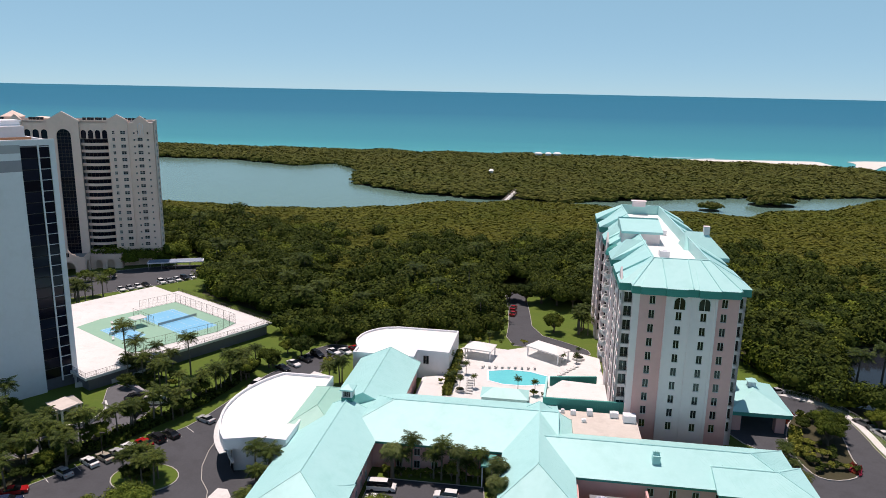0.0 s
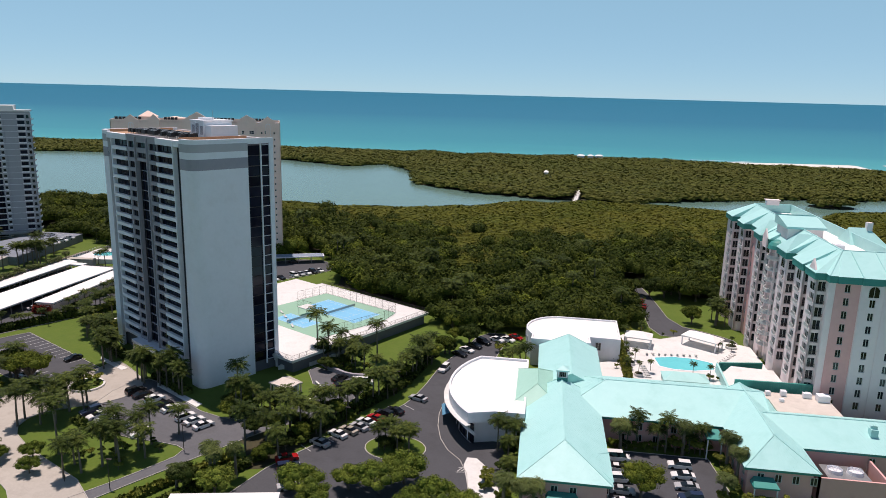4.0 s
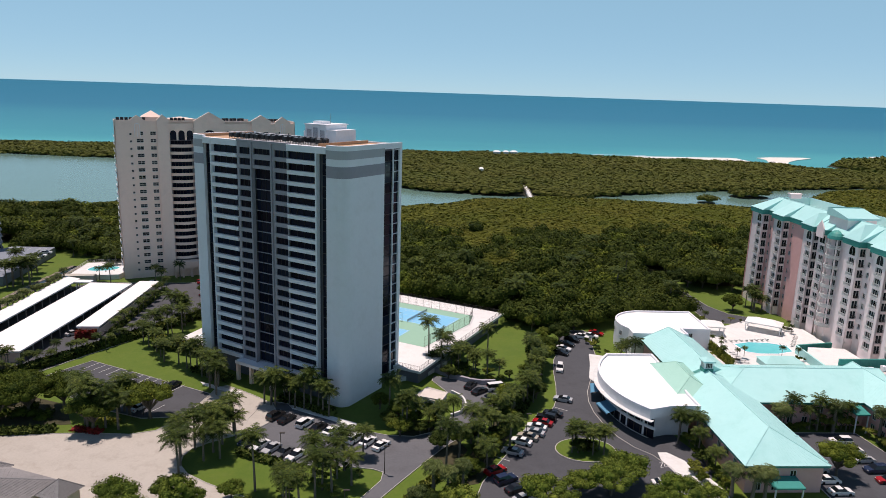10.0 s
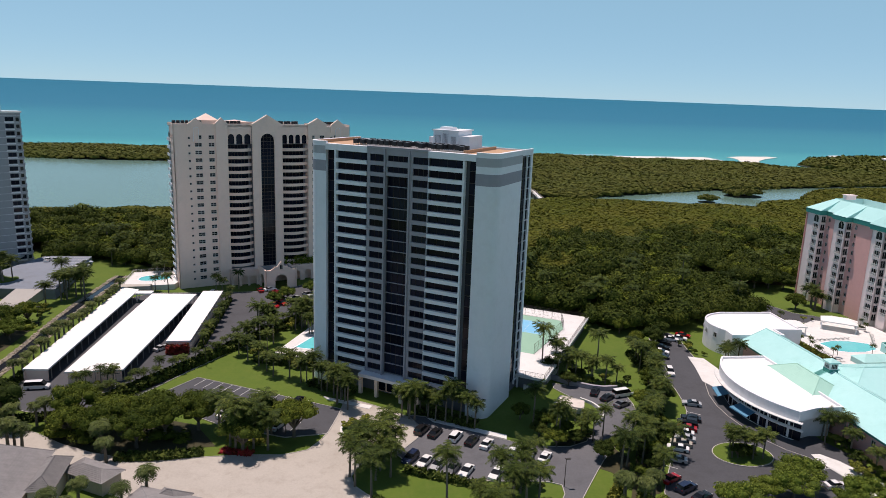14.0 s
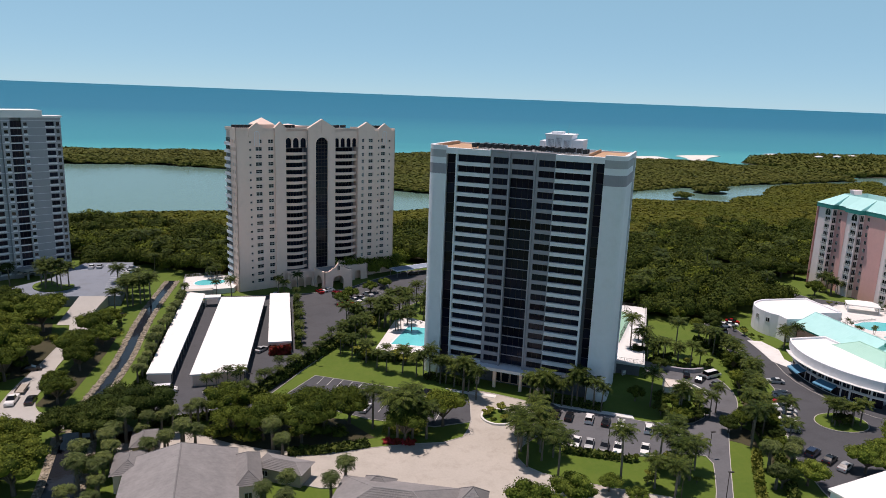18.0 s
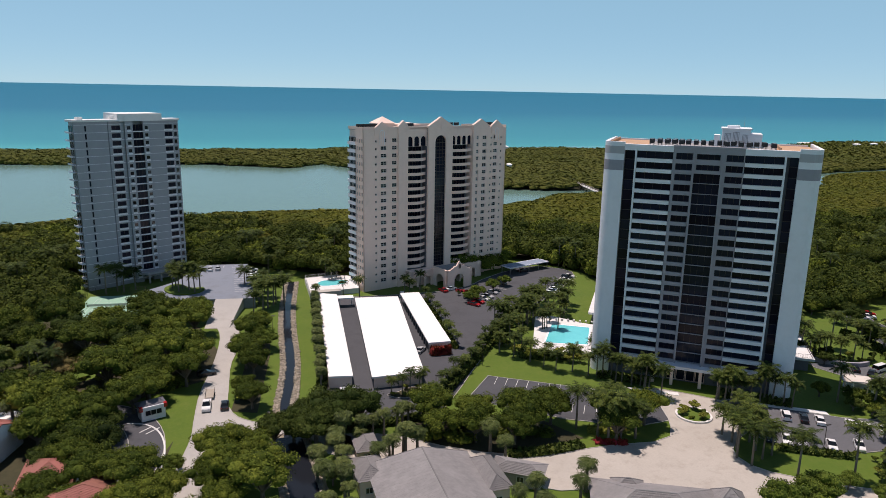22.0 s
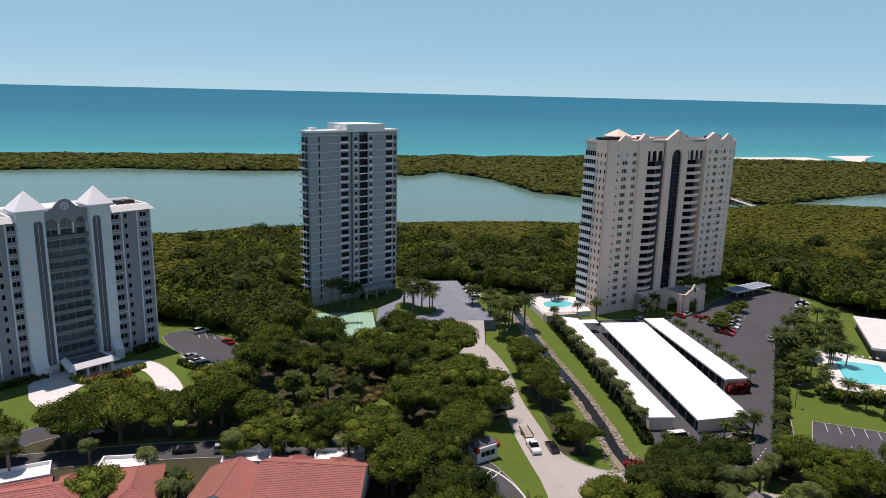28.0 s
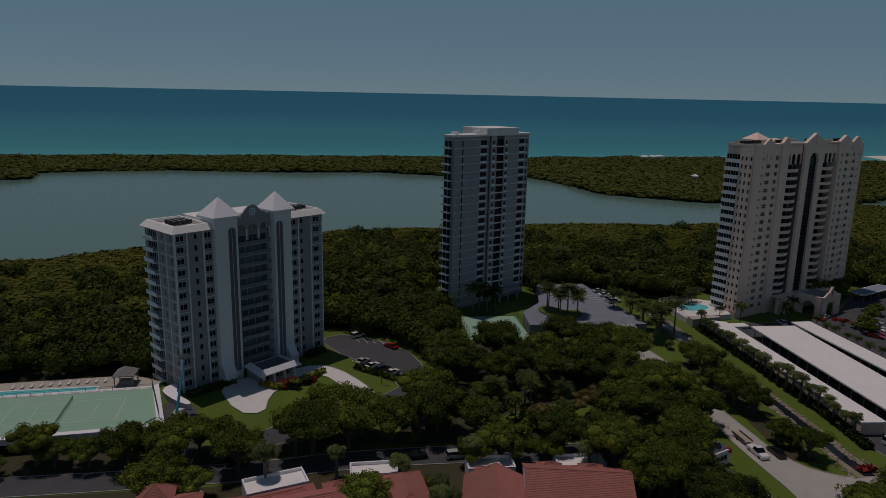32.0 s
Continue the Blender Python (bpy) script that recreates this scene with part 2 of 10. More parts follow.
M_SHUT = mat("grey_storm_shutter", (0.12, 0.13, 0.15), (0.16, 0.17, 0.19), 0.5, 1.0, 0.3, rand=0.4)
M_DARK = mat("shaded_interior", (0.02, 0.02, 0.022), (0.035, 0.033, 0.033), 0.9)
M_FRAME = mat("white_frame_paint", (0.72, 0.72, 0.70), rough=0.6)
M_RAIL = mat("bronze_rail", (0.06, 0.05, 0.045), rough=0.5, metal=0.4)
M_STEEL = mat("galvanised_steel", (0.45, 0.46, 0.47), rough=0.45, metal=0.7)
M_BLACK = mat("black_plastic", (0.02, 0.02, 0.022), rough=0.6)
M_TAN = mat("tan_roof_deck", (0.45, 0.27, 0.16), (0.55, 0.36, 0.23), 0.9, 0.8, 0.1)
M_GRAVEL = mat("grey_roof_gravel", (0.26, 0.26, 0.26), (0.34, 0.33, 0.32), 0.95, 3, 0.2)
M_SHINGLE = mat("grey_shingle", (0.17, 0.165, 0.165), (0.25, 0.24, 0.235), 0.9, 1.0, 0.2, rand=0.25)
M_TILE = mat("terracotta_tile", (0.30, 0.105, 0.085), (0.38, 0.15, 0.12), 0.85, 1.0, 0.15, rand=0.22, dirt=(0.25, 0.10, 0.08), dirt_amount=0.4)
M_COURTG = mat("green_court_paint", (0.24, 0.43, 0.32), (0.28, 0.47, 0.35), 0.85, 1.0, 0.1)
M_COURTB = mat("blue_court_paint", (0.16, 0.46, 0.68), (0.20, 0.51, 0.72), 0.85, 1.0, 0.1)
M_BARK = mat("palm_bark", (0.13, 0.11, 0.085), (0.19, 0.165, 0.13), 0.95, 3, 0.5, bump=0.03, bump_scale=9)
M_BARKD = mat("tree_bark", (0.10, 0.08, 0.06), (0.15, 0.125, 0.10), 0.95, 3, 0.5, bump=0.03, bump_scale=9)


WOODS = ("mangrove_leaves", "island_mangrove_leaves", "woodland_leaves", "sunny_woodland_leaves")


def leaf_mat(name, a, b, island=0.35, big=0.02, rough=0.75):
    m = mat(name, a, b, rough, 0.15, big, 0.6, rand=0.0 if name in WOODS else 0.32, island=island, spec=0.08)
    return m


M_MANG = leaf_mat("mangrove_leaves", (0.068, 0.088, 0.010), (0.112, 0.108, 0.016), 0.25)
M_MANGI = leaf_mat("island_mangrove_leaves", (0.064, 0.082, 0.014), (0.098, 0.098, 0.022), 0.25, big=0.008)
M_WOODL = leaf_mat("woodland_leaves", (0.028, 0.048, 0.007), (0.056, 0.074, 0.011), 0.6, 0.05)
M_WOODB = leaf_mat("sunny_woodland_leaves", (0.068, 0.100, 0.011), (0.105, 0.132, 0.017), 0.6, 0.05)
M_LEAF1 = leaf_mat("oak_leaves", (0.056, 0.084, 0.011), (0.098, 0.122, 0.017), 0.5, 0.2)
M_LEAF2 = leaf_mat("bright_leaves", (0.078, 0.120, 0.016), (0.115, 0.148, 0.026), 0.5, 0.2)
M_LEAF3 = leaf_mat("dark_leaves", (0.030, 0.050, 0.009), (0.048, 0.066, 0.013), 0.5, 0.2)
M_LEAF4 = leaf_mat("olive_brown_leaves", (0.095, 0.085, 0.03), (0.12, 0.10, 0.035), 0.5, 0.2)
M_PALM = leaf_mat("palm_fronds", (0.034, 0.058, 0.011), (0.060, 0.080, 0.016), 0.6, 0.3, 0.6)
M_PALM2 = leaf_mat("pale_palm_fronds", (0.062, 0.088, 0.024), (0.092, 0.108, 0.034), 0.4, 0.3, 0.55)
M_HEDGE = leaf_mat("hedge_leaves", (0.042, 0.07, 0.014), (0.065, 0.09, 0.02), 0.85, 0.3)
M_HEDGE2 = leaf_mat("golden_hedge_leaves", (0.16, 0.18, 0.03), (0.20, 0.21, 0.04), 0.4, 0.3)
M_RED = leaf_mat("red_flowers", (0.22, 0.022, 0.03), (0.27, 0.06, 0.022), 0.6, 0.5)
M_PAINTS = [mat("car_paint_" + k, c, c, 0.25, spec=0.6) for k, c in (("white", (0.75, 0.75, 0.74)), ("silver", (0.42, 0.43, 0.44)), ("black", (0.012, 0.012, 0.014)), ("red", (0.36, 0.012, 0.014)), ("grey", (0.12, 0.125, 0.13)), ("navy", (0.015, 0.025, 0.06)), ("champagne", (0.40, 0.36, 0.29)))]
M_TYRE = mat("tyre_rubber", (0.015, 0.015, 0.015), rough=0.9)
M_CARGLASS = mat("car_glass", (0.01, 0.012, 0.014), rough=0.05)
M_LIFT = mat("blue_lift_paint", (0.02, 0.30, 0.42), (0.03, 0.34, 0.46), 0.45)
M_STONE = mat("riprap_stone", (0.25, 0.22, 0.17), (0.33, 0.29, 0.23), 0.95, 2.0, 0.3, island=0.4)
M_BANK = mat("canal_bank_earth", (0.20, 0.17, 0.12), (0.30, 0.26, 0.19), 0.95, 1.0, 0.2, bump=0.05, bump_scale=3)
M_WOOD = mat("weathered_wood", (0.33, 0.29, 0.24), (0.42, 0.38, 0.32), 0.9, 2.0, 0.3)
M_AWN = mat("blue_awning", (0.06, 0.22, 0.36), (0.08, 0.26, 0.40), 0.7)

# ---- building blocks ----
class Geo:
    """Collects boxes, prisms and faces of one mesh, with a material slot for each face."""
    def __init__(self):
        self.v, self.f, self.s = [], [], []

    def face(self, pts, s=0):
        i = len(self.v)
        self.v += [tuple(p) for p in pts]
        self.f.append(tuple(range(i, i + len(pts))))
        self.s.append(s)

    def box(self, x0, y0, z0, x1, y1, z1, s=0, bottom=True):
        i = len(self.v)
        self.v += [(x0, y0, z0), (x1, y0, z0), (x1, y1, z0), (x0, y1, z0), (x0, y0, z1), (x1, y0, z1), (x1, y1, z1), (x0, y1, z1)]
        fs = [(4, 5, 6, 7), (0, 1, 5, 4), (1, 2, 6, 5), (2, 3, 7, 6), (3, 0, 4, 7)]
        if bottom:
            fs.append((3, 2, 1, 0))
        self.f += [tuple(i + k for k in q) for q in fs]
        self.s += [s] * len(fs)

    def prism(self, poly, z0, z1, s=0, top=None, bottom=False):
        """A polygon (counter-clockwise) pulled up from z0 to z1; top: slot of the upper face."""
        i, n = len(self.v), len(poly)
        self.v += [(p[0], p[1], z0) for p in poly] + [(p[0], p[1], z1) for p in poly]
        for k in range(n):
            j = (k + 1) % n
            self.f.append((i + k, i + j, i + n + j, i + n + k))
            self.s.append(s)
        self.f.append(tuple(range(i + n, i + 2 * n)))
        self.s.append(s if top is None else top)
        if bottom:
            self.f.append(tuple(reversed(range(i, i + n))))
            self.s.append(s)

    def tube(self, a, b, r0, r1=None, n=8, s=0, caps=True):
        """A tapered round bar from a to b."""
        r1 = r0 if r1 is None else r1
        a, b = Vector(a), Vector(b)
        d = (b - a).normalized()
        x = d.orthogonal().normalized()
        y = d.cross(x)
        i = len(self.v)
        for c, r in ((a, r0), (b, r1)):
            self.v += [tuple(c + r * (math.cos(2 * math.pi * k / n) * x + math.sin(2 * math.pi * k / n) * y)) for k in range(n)]
        for k in range(n):
            j = (k + 1) % n
            self.f.append((i + k, i + j, i + n + j, i + n + k))
            self.s.append(s)
        if caps:
            self.f += [tuple(range(i + n, i + 2 * n)), tuple(reversed(range(i, i + n)))]
            self.s += [s, s]

    def weld(self):
        """Joins corners that lie in one place, so that the pieces make one body."""
        ids, v = {}, []
        new_f = []
        for f in self.f:
            q = []
            for k in f:
                key = tuple(round(c, 3) for c in self.v[k])
                if key not in ids:
                    ids[key] = len(v)
                    v.append(self.v[k])
                if ids[key] not in q:
                    q.append(ids[key])
            new_f.append(tuple(q))
        self.v, self.f = v, new_f
        return self

    def mesh(self, name, mats):
        me = bpy.data.meshes.new(name)
        me.from_pydata(self.v, [], self.f)
        for m in mats:
            me.materials.append(m)
        if len(mats) > 1:
            me.polygons.foreach_set("material_index", self.s)
        me.update()
        return me


def mlist(m):
    return m if isinstance(m, (list, tuple)) else [m]


def part(name, geo, material, parent=None, label="", at=None):
    """Links a Geo, or a ready mesh, as one mesh object under its thing."""
    me = geo.mesh(name, mlist(material)) if isinstance(geo, Geo) else geo
    ob = new(name, me)
    if parent:
        ob.parent = parent
    if at is not None:
        ob.matrix_basis = at
    return tagged(ob, label) if label else ob


def thing(name, m, label, category, group="", kind=""):
    """An Empty at a thing's base, to which its parts belong."""
    ob = new(name)
    ob.matrix_basis = m
    return tagged(ob, label, category, group, kind)


def offset(poly, d):
    """A closed polygon (counter-clockwise) moved outwards by d."""
    out, n = [], len(poly)
    for k in range(n):
        p0, p1, p2 = Vector(poly[k - 1][:2]), Vector(poly[k][:2]), Vector(poly[(k + 1) % n][:2])
        a, b = (p1 - p0).normalized(), (p2 - p1).normalized()
        na, nb = Vector((a.y, -a.x)), Vector((b.y, -b.x))
        c = (na + nb) / max(0.35, 1 + na.dot(nb))
        out.append(tuple(p1 + c * d))
    return out


def smooth(poly, times=2):
    """Chaikin's rounding of a closed outline."""
    for _ in range(times):
        q = []
        for k in range(len(poly)):
            a, b = poly[k], poly[(k + 1) % len(poly)]
            q += [(0.75 * a[0] + 0.25 * b[0], 0.75 * a[1] + 0.25 * b[1]), (0.25 * a[0] + 0.75 * b[0], 0.25 * a[1] + 0.75 * b[1])]
        poly = q
    return poly


def ribbon(line, w):
    """A strip of width w along a line, rounded, as a closed outline."""
    pts = [Vector(p) for p in line]
    for _ in range(2):
        q = [pts[0]]
        for a, b in zip(pts, pts[1:]):
            q += [a.lerp(b, 0.25), a.lerp(b, 0.75)]
        pts = q + [pts[-1]]
    left, right = [], []
    for k, p in enumerate(pts):
        d = (pts[min(k + 1, len(pts) - 1)] - pts[max(k - 1, 0)]).normalized()
        nn = Vector((-d.y, d.x)) * w / 2
        left.append(tuple(p + nn))
        right.append(tuple(p - nn))
    return right + left[::-1]


def ccw(poly):
    a = sum(p[0] * q[1] - q[0] * p[1] for p, q in zip(poly, poly[1:] + poly[:1]))
    return poly if a > 0 else poly[::-1]


def inside(poly, x, y):
    """Which of the points lie within the outline (numpy)."""
    res = np.zeros(len(x), bool)
    for (x0, y0), (x1, y1) in zip(poly, poly[1:] + poly[:1]):
        if y0 != y1:
            c = ((y0 > y) != (y1 > y)) & (x < (x1 - x0) * (y - y0) / (y1 - y0) + x0)
            res ^= c
    return res


def slab(name, poly, z0, z1, material, label, category="ground", parent=None, kind="structure"):
    """A level piece of ground with a face all round."""
    g = Geo()
    g.prism(ccw(list(poly)), z0, z1)
    ob = part(name, g, material, parent)
    if not parent:
        tagged(ob, label, category, "", kind)
    return ob


def holed_wall(W, H, holes, thick=0.35, z0=0.0):
    """A wall in the plane y = 0, facing -y, with real openings (x0, z0, x1, z1) through it."""
    g = Geo()
    xs = sorted({0.0, W, *[h[0] for h in holes], *[h[2] for h in holes]})
    zs = sorted({z0, H, *[h[1] for h in holes], *[h[3] for h in holes]})
    for a, b in zip(xs, xs[1:]):
        run = None
        for c, d in zip(zs, zs[1:]):
            mx_, mz = (a + b) / 2, (c + d) / 2
            if any(h[0] < mx_ < h[2] and h[1] < mz < h[3] for h in holes):
                if run is not None:
                    g.face([(a, 0, run), (b, 0, run), (b, 0, c), (a, 0, c)])
                run = None
            elif run is None:
                run = c
        if run is not None:
            g.face([(a, 0, run), (b, 0, run), (b, 0, H), (a, 0, H)])
    for a, c, b, d in holes:
        t = thick
        g.face([(a, 0, c), (b, 0, c), (b, t, c), (a, t, c)])
        g.face([(a, t, d), (b, t, d), (b, 0, d), (a, 0, d)])
        g.face([(a, 0, c), (a, t, c), (a, t, d), (a, 0, d)])
        g.face([(b, t, c), (b, 0, c), (b, 0, d), (b, t, d)])
    g.face([(0, 0, H), (W, 0, H), (W, thick, H), (0, thick, H)])
    g.face([(0, thick, z0), (0, 0, z0), (0, 0, H), (0, thick, H)])
    g.face([(W, 0, z0), (W, thick, z0), (W, thick, H), (W, 0, H)])
    return g


_win = {}


def window_mesh(w, h, cols=2, frame_w=0.08, glass=None, frame_m=None, rows=1):
    """A glazed unit w by h: a pane set behind a frame with mullions; origin at its lower left corner."""
    glass, frame_m = glass or M_GLASSB, frame_m or M_FRAME
    key = (round(w, 2), round(h, 2), cols, rows, frame_w, glass.name, frame_m.name)
    if key not in _win:
        g = Geo()
        seen = {}

        def quad(pts, slot):
            ids = []
            for p in pts:
                q = tuple(round(c, 4) for c in p)
                if q not in seen:
                    seen[q] = len(g.v)
                    g.v.append(q)
                ids.append(seen[q])
            g.f.append(tuple(ids))
            g.s.append(slot)
        e, d = max(frame_w, 0.03), 0.1
        xs, zs = [0.0], [0.0]
        for k in range(cols):
            lo = (w - e) * k / cols + e
            xs += [lo, (w - e) * (k + 1) / cols]
        for k in range(rows):
            lo = (h - e) * k / rows + e
            zs += [lo, (h - e) * (k + 1) / rows]
        xs, zs = xs + [w], zs + [h]
        for i, (x0, x1) in enumerate(zip(xs, xs[1:])):
            for j, (z0, z1) in enumerate(zip(zs, zs[1:])):
                if i % 2 and j % 2:
                    quad([(x0, d, z0), (x1, d, z0), (x1, d, z1), (x0, d, z1)], 0)
                    quad([(x0, 0, z0), (x1, 0, z0), (x1, d, z0), (x0, d, z0)], 1)
                    quad([(x0, d, z1), (x1, d, z1), (x1, 0, z1), (x0, 0, z1)], 1)
                    quad([(x0, 0, z0), (x0, d, z0), (x0, d, z1), (x0, 0, z1)], 1)
                    quad([(x1, d, z0), (x1, 0, z0), (x1, 0, z1), (x1, d, z1)], 1)
                else:
                    quad([(x0, 0, z0), (x1, 0, z0), (x1, 0, z1), (x0, 0, z1)], 1)
        _win[key] = g.mesh("window", [glass, frame_m])
    return _win[key]


def put(name, me, parent, x, y, z, rz=0, label=""):
    ob = new(name, me)
    ob.parent = parent
    ob.matrix_basis = pose(x, y, z, 0, 0, rz)
    return tagged(ob, label) if label else ob

# ---- ground, water and shores ----
def far_sheet(name, z, material, label, rise):
    """A round sheet out to the horizon; rise lifts its far rim to the line of sight of the sea's edge."""
    g = Geo()
    cx, cy, n = -180.0, 50.0, 96
    radii = [300, 700, 1100, 1600, 2200, 2800, 3300, 3700, 4000, 4250, 4450, 4600]
    def height(r):
        return z + (rise * ((r - 2800) / 1800) ** 2 if r > 2800 else 0)
    g.v.append((cx, cy, z))
    for r in radii:
        g.v += [(cx + r * math.cos(2 * math.pi * k / n), cy + r * math.sin(2 * math.pi * k / n), height(r)) for k in range(n)]
    for k in range(n):
        j = (k + 1) % n
        g.f.append((0, 1 + k, 1 + j))
        for q in range(len(radii) - 1):
            a, b = 1 + q * n, 1 + (q + 1) * n
            g.f.append((a + k, b + k, b + j, a + j))
    g.s = [0] * len(g.f)
    ob = part(name, g, material)
    for p in ob.data.polygons:
        p.use_smooth = True
    return tagged(ob, label, "water" if rise else "ground", "", "structure")


far_sheet("ground", -2.0, M_BED, "pale sandy bed under the shallow water", 0)
far_sheet("sea_water", -0.5, M_SEA, "turquoise to deep blue sea under a clear sky", 66)

SHORE = [(-900, 210), (-700, 262), (-500, 328), (-445, 355), (-362, 388), (-300, 398), (-243, 406), (-193, 400), (-130, 402), (-90, 424), (-50, 456), (0, 464), (48, 456), (66, 449), (92, 443), (129, 438), (143, 456), (166, 475), (183, 474), (217, 512), (242, 536), (300, 550), (520, 600), (900, 660)]
mainland = SHORE + [(900, -600), (-900, -600)]
slab("mainland_ground", mainland, -1.5, 0.0, M_SOIL, "dark shaded soil of the wooded mainland")
ISLE_S = [(-1000, 590), (-640, 625), (-606, 639), (-618, 683), (-512, 708), (-403, 692), (-316, 696), (-241, 657), (-207, 695), (-166, 631), (-150, 545), (-90, 506), (-42, 491), (18, 491), (101, 530), (146, 548), (188, 554), (250, 577), (400, 610), (418, 640)]
ISLE_N = [(326, 752), (320, 772), (300, 786), (200, 790), (60, 815), (-100, 808), (-300, 800), (-500, 795), (-700, 790), (-1000, 770)]
slab("barrier_island_ground", ISLE_S + ISLE_N, -1.5, -0.25, M_SOIL, "dark soil of the low barrier island")
slab("beach", smooth([(-1000, 772), (-700, 785), (-300, 795), (-100, 802), (60, 806), (200, 782), (312, 778), (328, 800), (326, 862), (328, 890), (300, 886), (211, 877), (60, 852), (-100, 834), (-300, 811), (-700, 800), (-1000, 790)], 1), -1.5, 0.3, M_SAND, "pale sand beach between mangroves and sea", "beach")
for line in ([(-120, 842), (30, 880), (120, 891)], [(136, 893), (210, 896)]):
    slab("surf", ribbon(line, 3.4), -0.6, -0.38, M_FOAM, "thin white line of breaking surf", "surf")
slab("far_shore_ground", [(440, 640), (900, 700), (900, 960), (600, 940), (470, 880), (408, 810), (400, 700)], -1.5, 0.05, M_SOIL, "dark soil of the shore past the inlet")
slab("inlet_sandbar", smooth([(334, 792), (350, 797), (392, 868), (469, 931), (365, 912), (366, 878), (346, 834)], 1), -1.5, 0.25, M_SAND, "bleached sand spit beside the tidal inlet", "beach")
slab("far_beach", smooth([(560, 955), (588, 948), (640, 968), (627, 984), (575, 982)], 1), -1.5, 0.25, M_SAND, "strip of pale beach past the inlet", "beach")
# lagoon sheet between mainland and island, a hand above the sea sheet
slab("lagoon_water", SHORE + [(900, 720), (440, 640)] + ISLE_S[::-1], -1.4, -0.35, M_LAGOON, "calm grey-green lagoon between mangroves", "water")
for c, r in (((113, 482), 5.5), ((163, 517), 13)):
    slab("islet_ground", [(c[0] + r * 1.2 * math.cos(a), c[1] + r * 0.8 * math.sin(a)) for a in np.linspace(0, 2 * math.pi, 14)[:-1]], -1.4, 0.05, M_SOIL, "small mangrove islet in the channel")


# ---- mangrove woods ----
def card_cloud(n, rx, rz, size, rng, flat=0.0):
    """n small leaf sprays over the upper part of a lumpy dome, as triangles: (n, 3, 3)."""
    th = rng.uniform(0, 2 * math.pi, n)
    u = rng.uniform(-0.15, 1, n)
    lump = 1 + 0.28 * np.sin(th * 3 + rng.uniform(0, 6)) * np.sqrt(1 - np.clip(u, 0, 1) ** 2) + rng.normal(0, 0.10, n)
    rad = np.sqrt(np.clip(1 - u ** 2, 0, 1)) * lump
    c = np.stack([rad * rx * np.cos(th), rad * rx * np.sin(th), u * rz * lump], 1)
    nrm = c / np.array([rx, rx, rz]) + rng.normal(0, 0.38, (n, 3))
    nrm /= np.linalg.norm(nrm, axis=1)[:, None]
    a = np.cross(nrm, rng.normal(0, 1, (n, 3)))
    a /= np.linalg.norm(a, axis=1)[:, None]
    b = np.cross(nrm, a)
    s = (size * rng.uniform(0.6, 1.3, n))[:, None]
    return np.stack([c - a * s - b * s * 0.6, c + a * s - b * s * 0.45, c + a * s * rng.uniform(-0.5, 0.5, (n, 1)) + b * s * 0.75], 1)


ICO_V = np.array([(0, 0, -1), (.7236, -.5257, -.4472), (-.2764, -.8506, -.4472), (-.8944, 0, -.4472), (-.2764, .8506, -.4472), (.7236, .5257, -.4472), (.2764, -.8506, .4472), (-.7236, -.5257, .4472), (-.7236, .5257, .4472), (.2764, .8506, .4472), (.8944, 0, .4472), (0, 0, 1)])
ICO_F = np.array([(0, 2, 1), (0, 3, 2), (0, 4, 3), (0, 5, 4), (0, 1, 5), (1, 2, 6), (2, 3, 7), (3, 4, 8), (4, 5, 9), (5, 1, 10), (1, 6, 10), (2, 7, 6), (3, 8, 7), (4, 9, 8), (5, 10, 9), (6, 7, 11), (7, 8, 11), (8, 9, 11), (9, 10, 11), (10, 6, 11)])


def np_mesh(name, verts, quads, tris, material):
    """One mesh from arrays of vertices, quads and triangles."""
    me = bpy.data.meshes.new(name)
    me.vertices.add(len(verts))
    me.vertices.foreach_set("co", np.ascontiguousarray(verts, np.float32).ravel())
    loops = np.concatenate([quads.ravel(), tris.ravel()]).astype(np.int32)
    starts = np.concatenate([np.arange(len(quads)) * 4, len(quads) * 4 + np.arange(len(tris)) * 3]).astype(np.int32)
    me.loops.add(len(loops))
    me.loops.foreach_set("vertex_index", loops)
    me.polygons.add(len(starts))
    me.polygons.foreach_set("loop_start", starts)
    me.materials.append(material)
    me.update(calc_edges=True)
    return me


def woods(name, label, pts, heights, radius, cards, size, material, seed, squash=0.62):
    """A wood of many crowns that nobody could count: each a dark core with leaf sprays over it."""
    rng = np.random.default_rng(seed)
    kinds = [card_cloud(2 * cards, 1.0, 1.0, size * 0.84, rng) for _ in range(9)]
    vs, ts, base = [], [], 0
    for k, ((x, y), h) in enumerate(zip(pts, heights)):
        r = radius * rng.uniform(0.75, 1.35)
        rz = r * squash * rng.uniform(0.8, 1.3)
        a = rng.uniform(0, 6.28)
        R = np.array([[math.cos(a), -math.sin(a), 0], [math.sin(a), math.cos(a), 0], [0, 0, 1]])
        c = np.array([x, y, h - rz])
        q = (kinds[k % 9].reshape(-1, 3) @ R.T) * np.array([r, r, rz]) + c
        vs.append(q)
        ts.append(base + np.arange(len(q)).reshape(-1, 3))
        base += len(q)
        core = (ICO_V @ R.T) * np.array([r * 0.86, r * 0.86, rz * 0.86]) * rng.uniform(0.85, 1.1, (12, 1)) + c
        core[0, 2] = 0.4
        vs.append(core)
        ts.append(base + ICO_F[5:])
        base += 12
    ob = new(name, np_mesh(name, np.concatenate(vs), np.zeros((0, 4), int), np.concatenate(ts), material))
    return tagged(ob, label, "trees", "", "stuff")


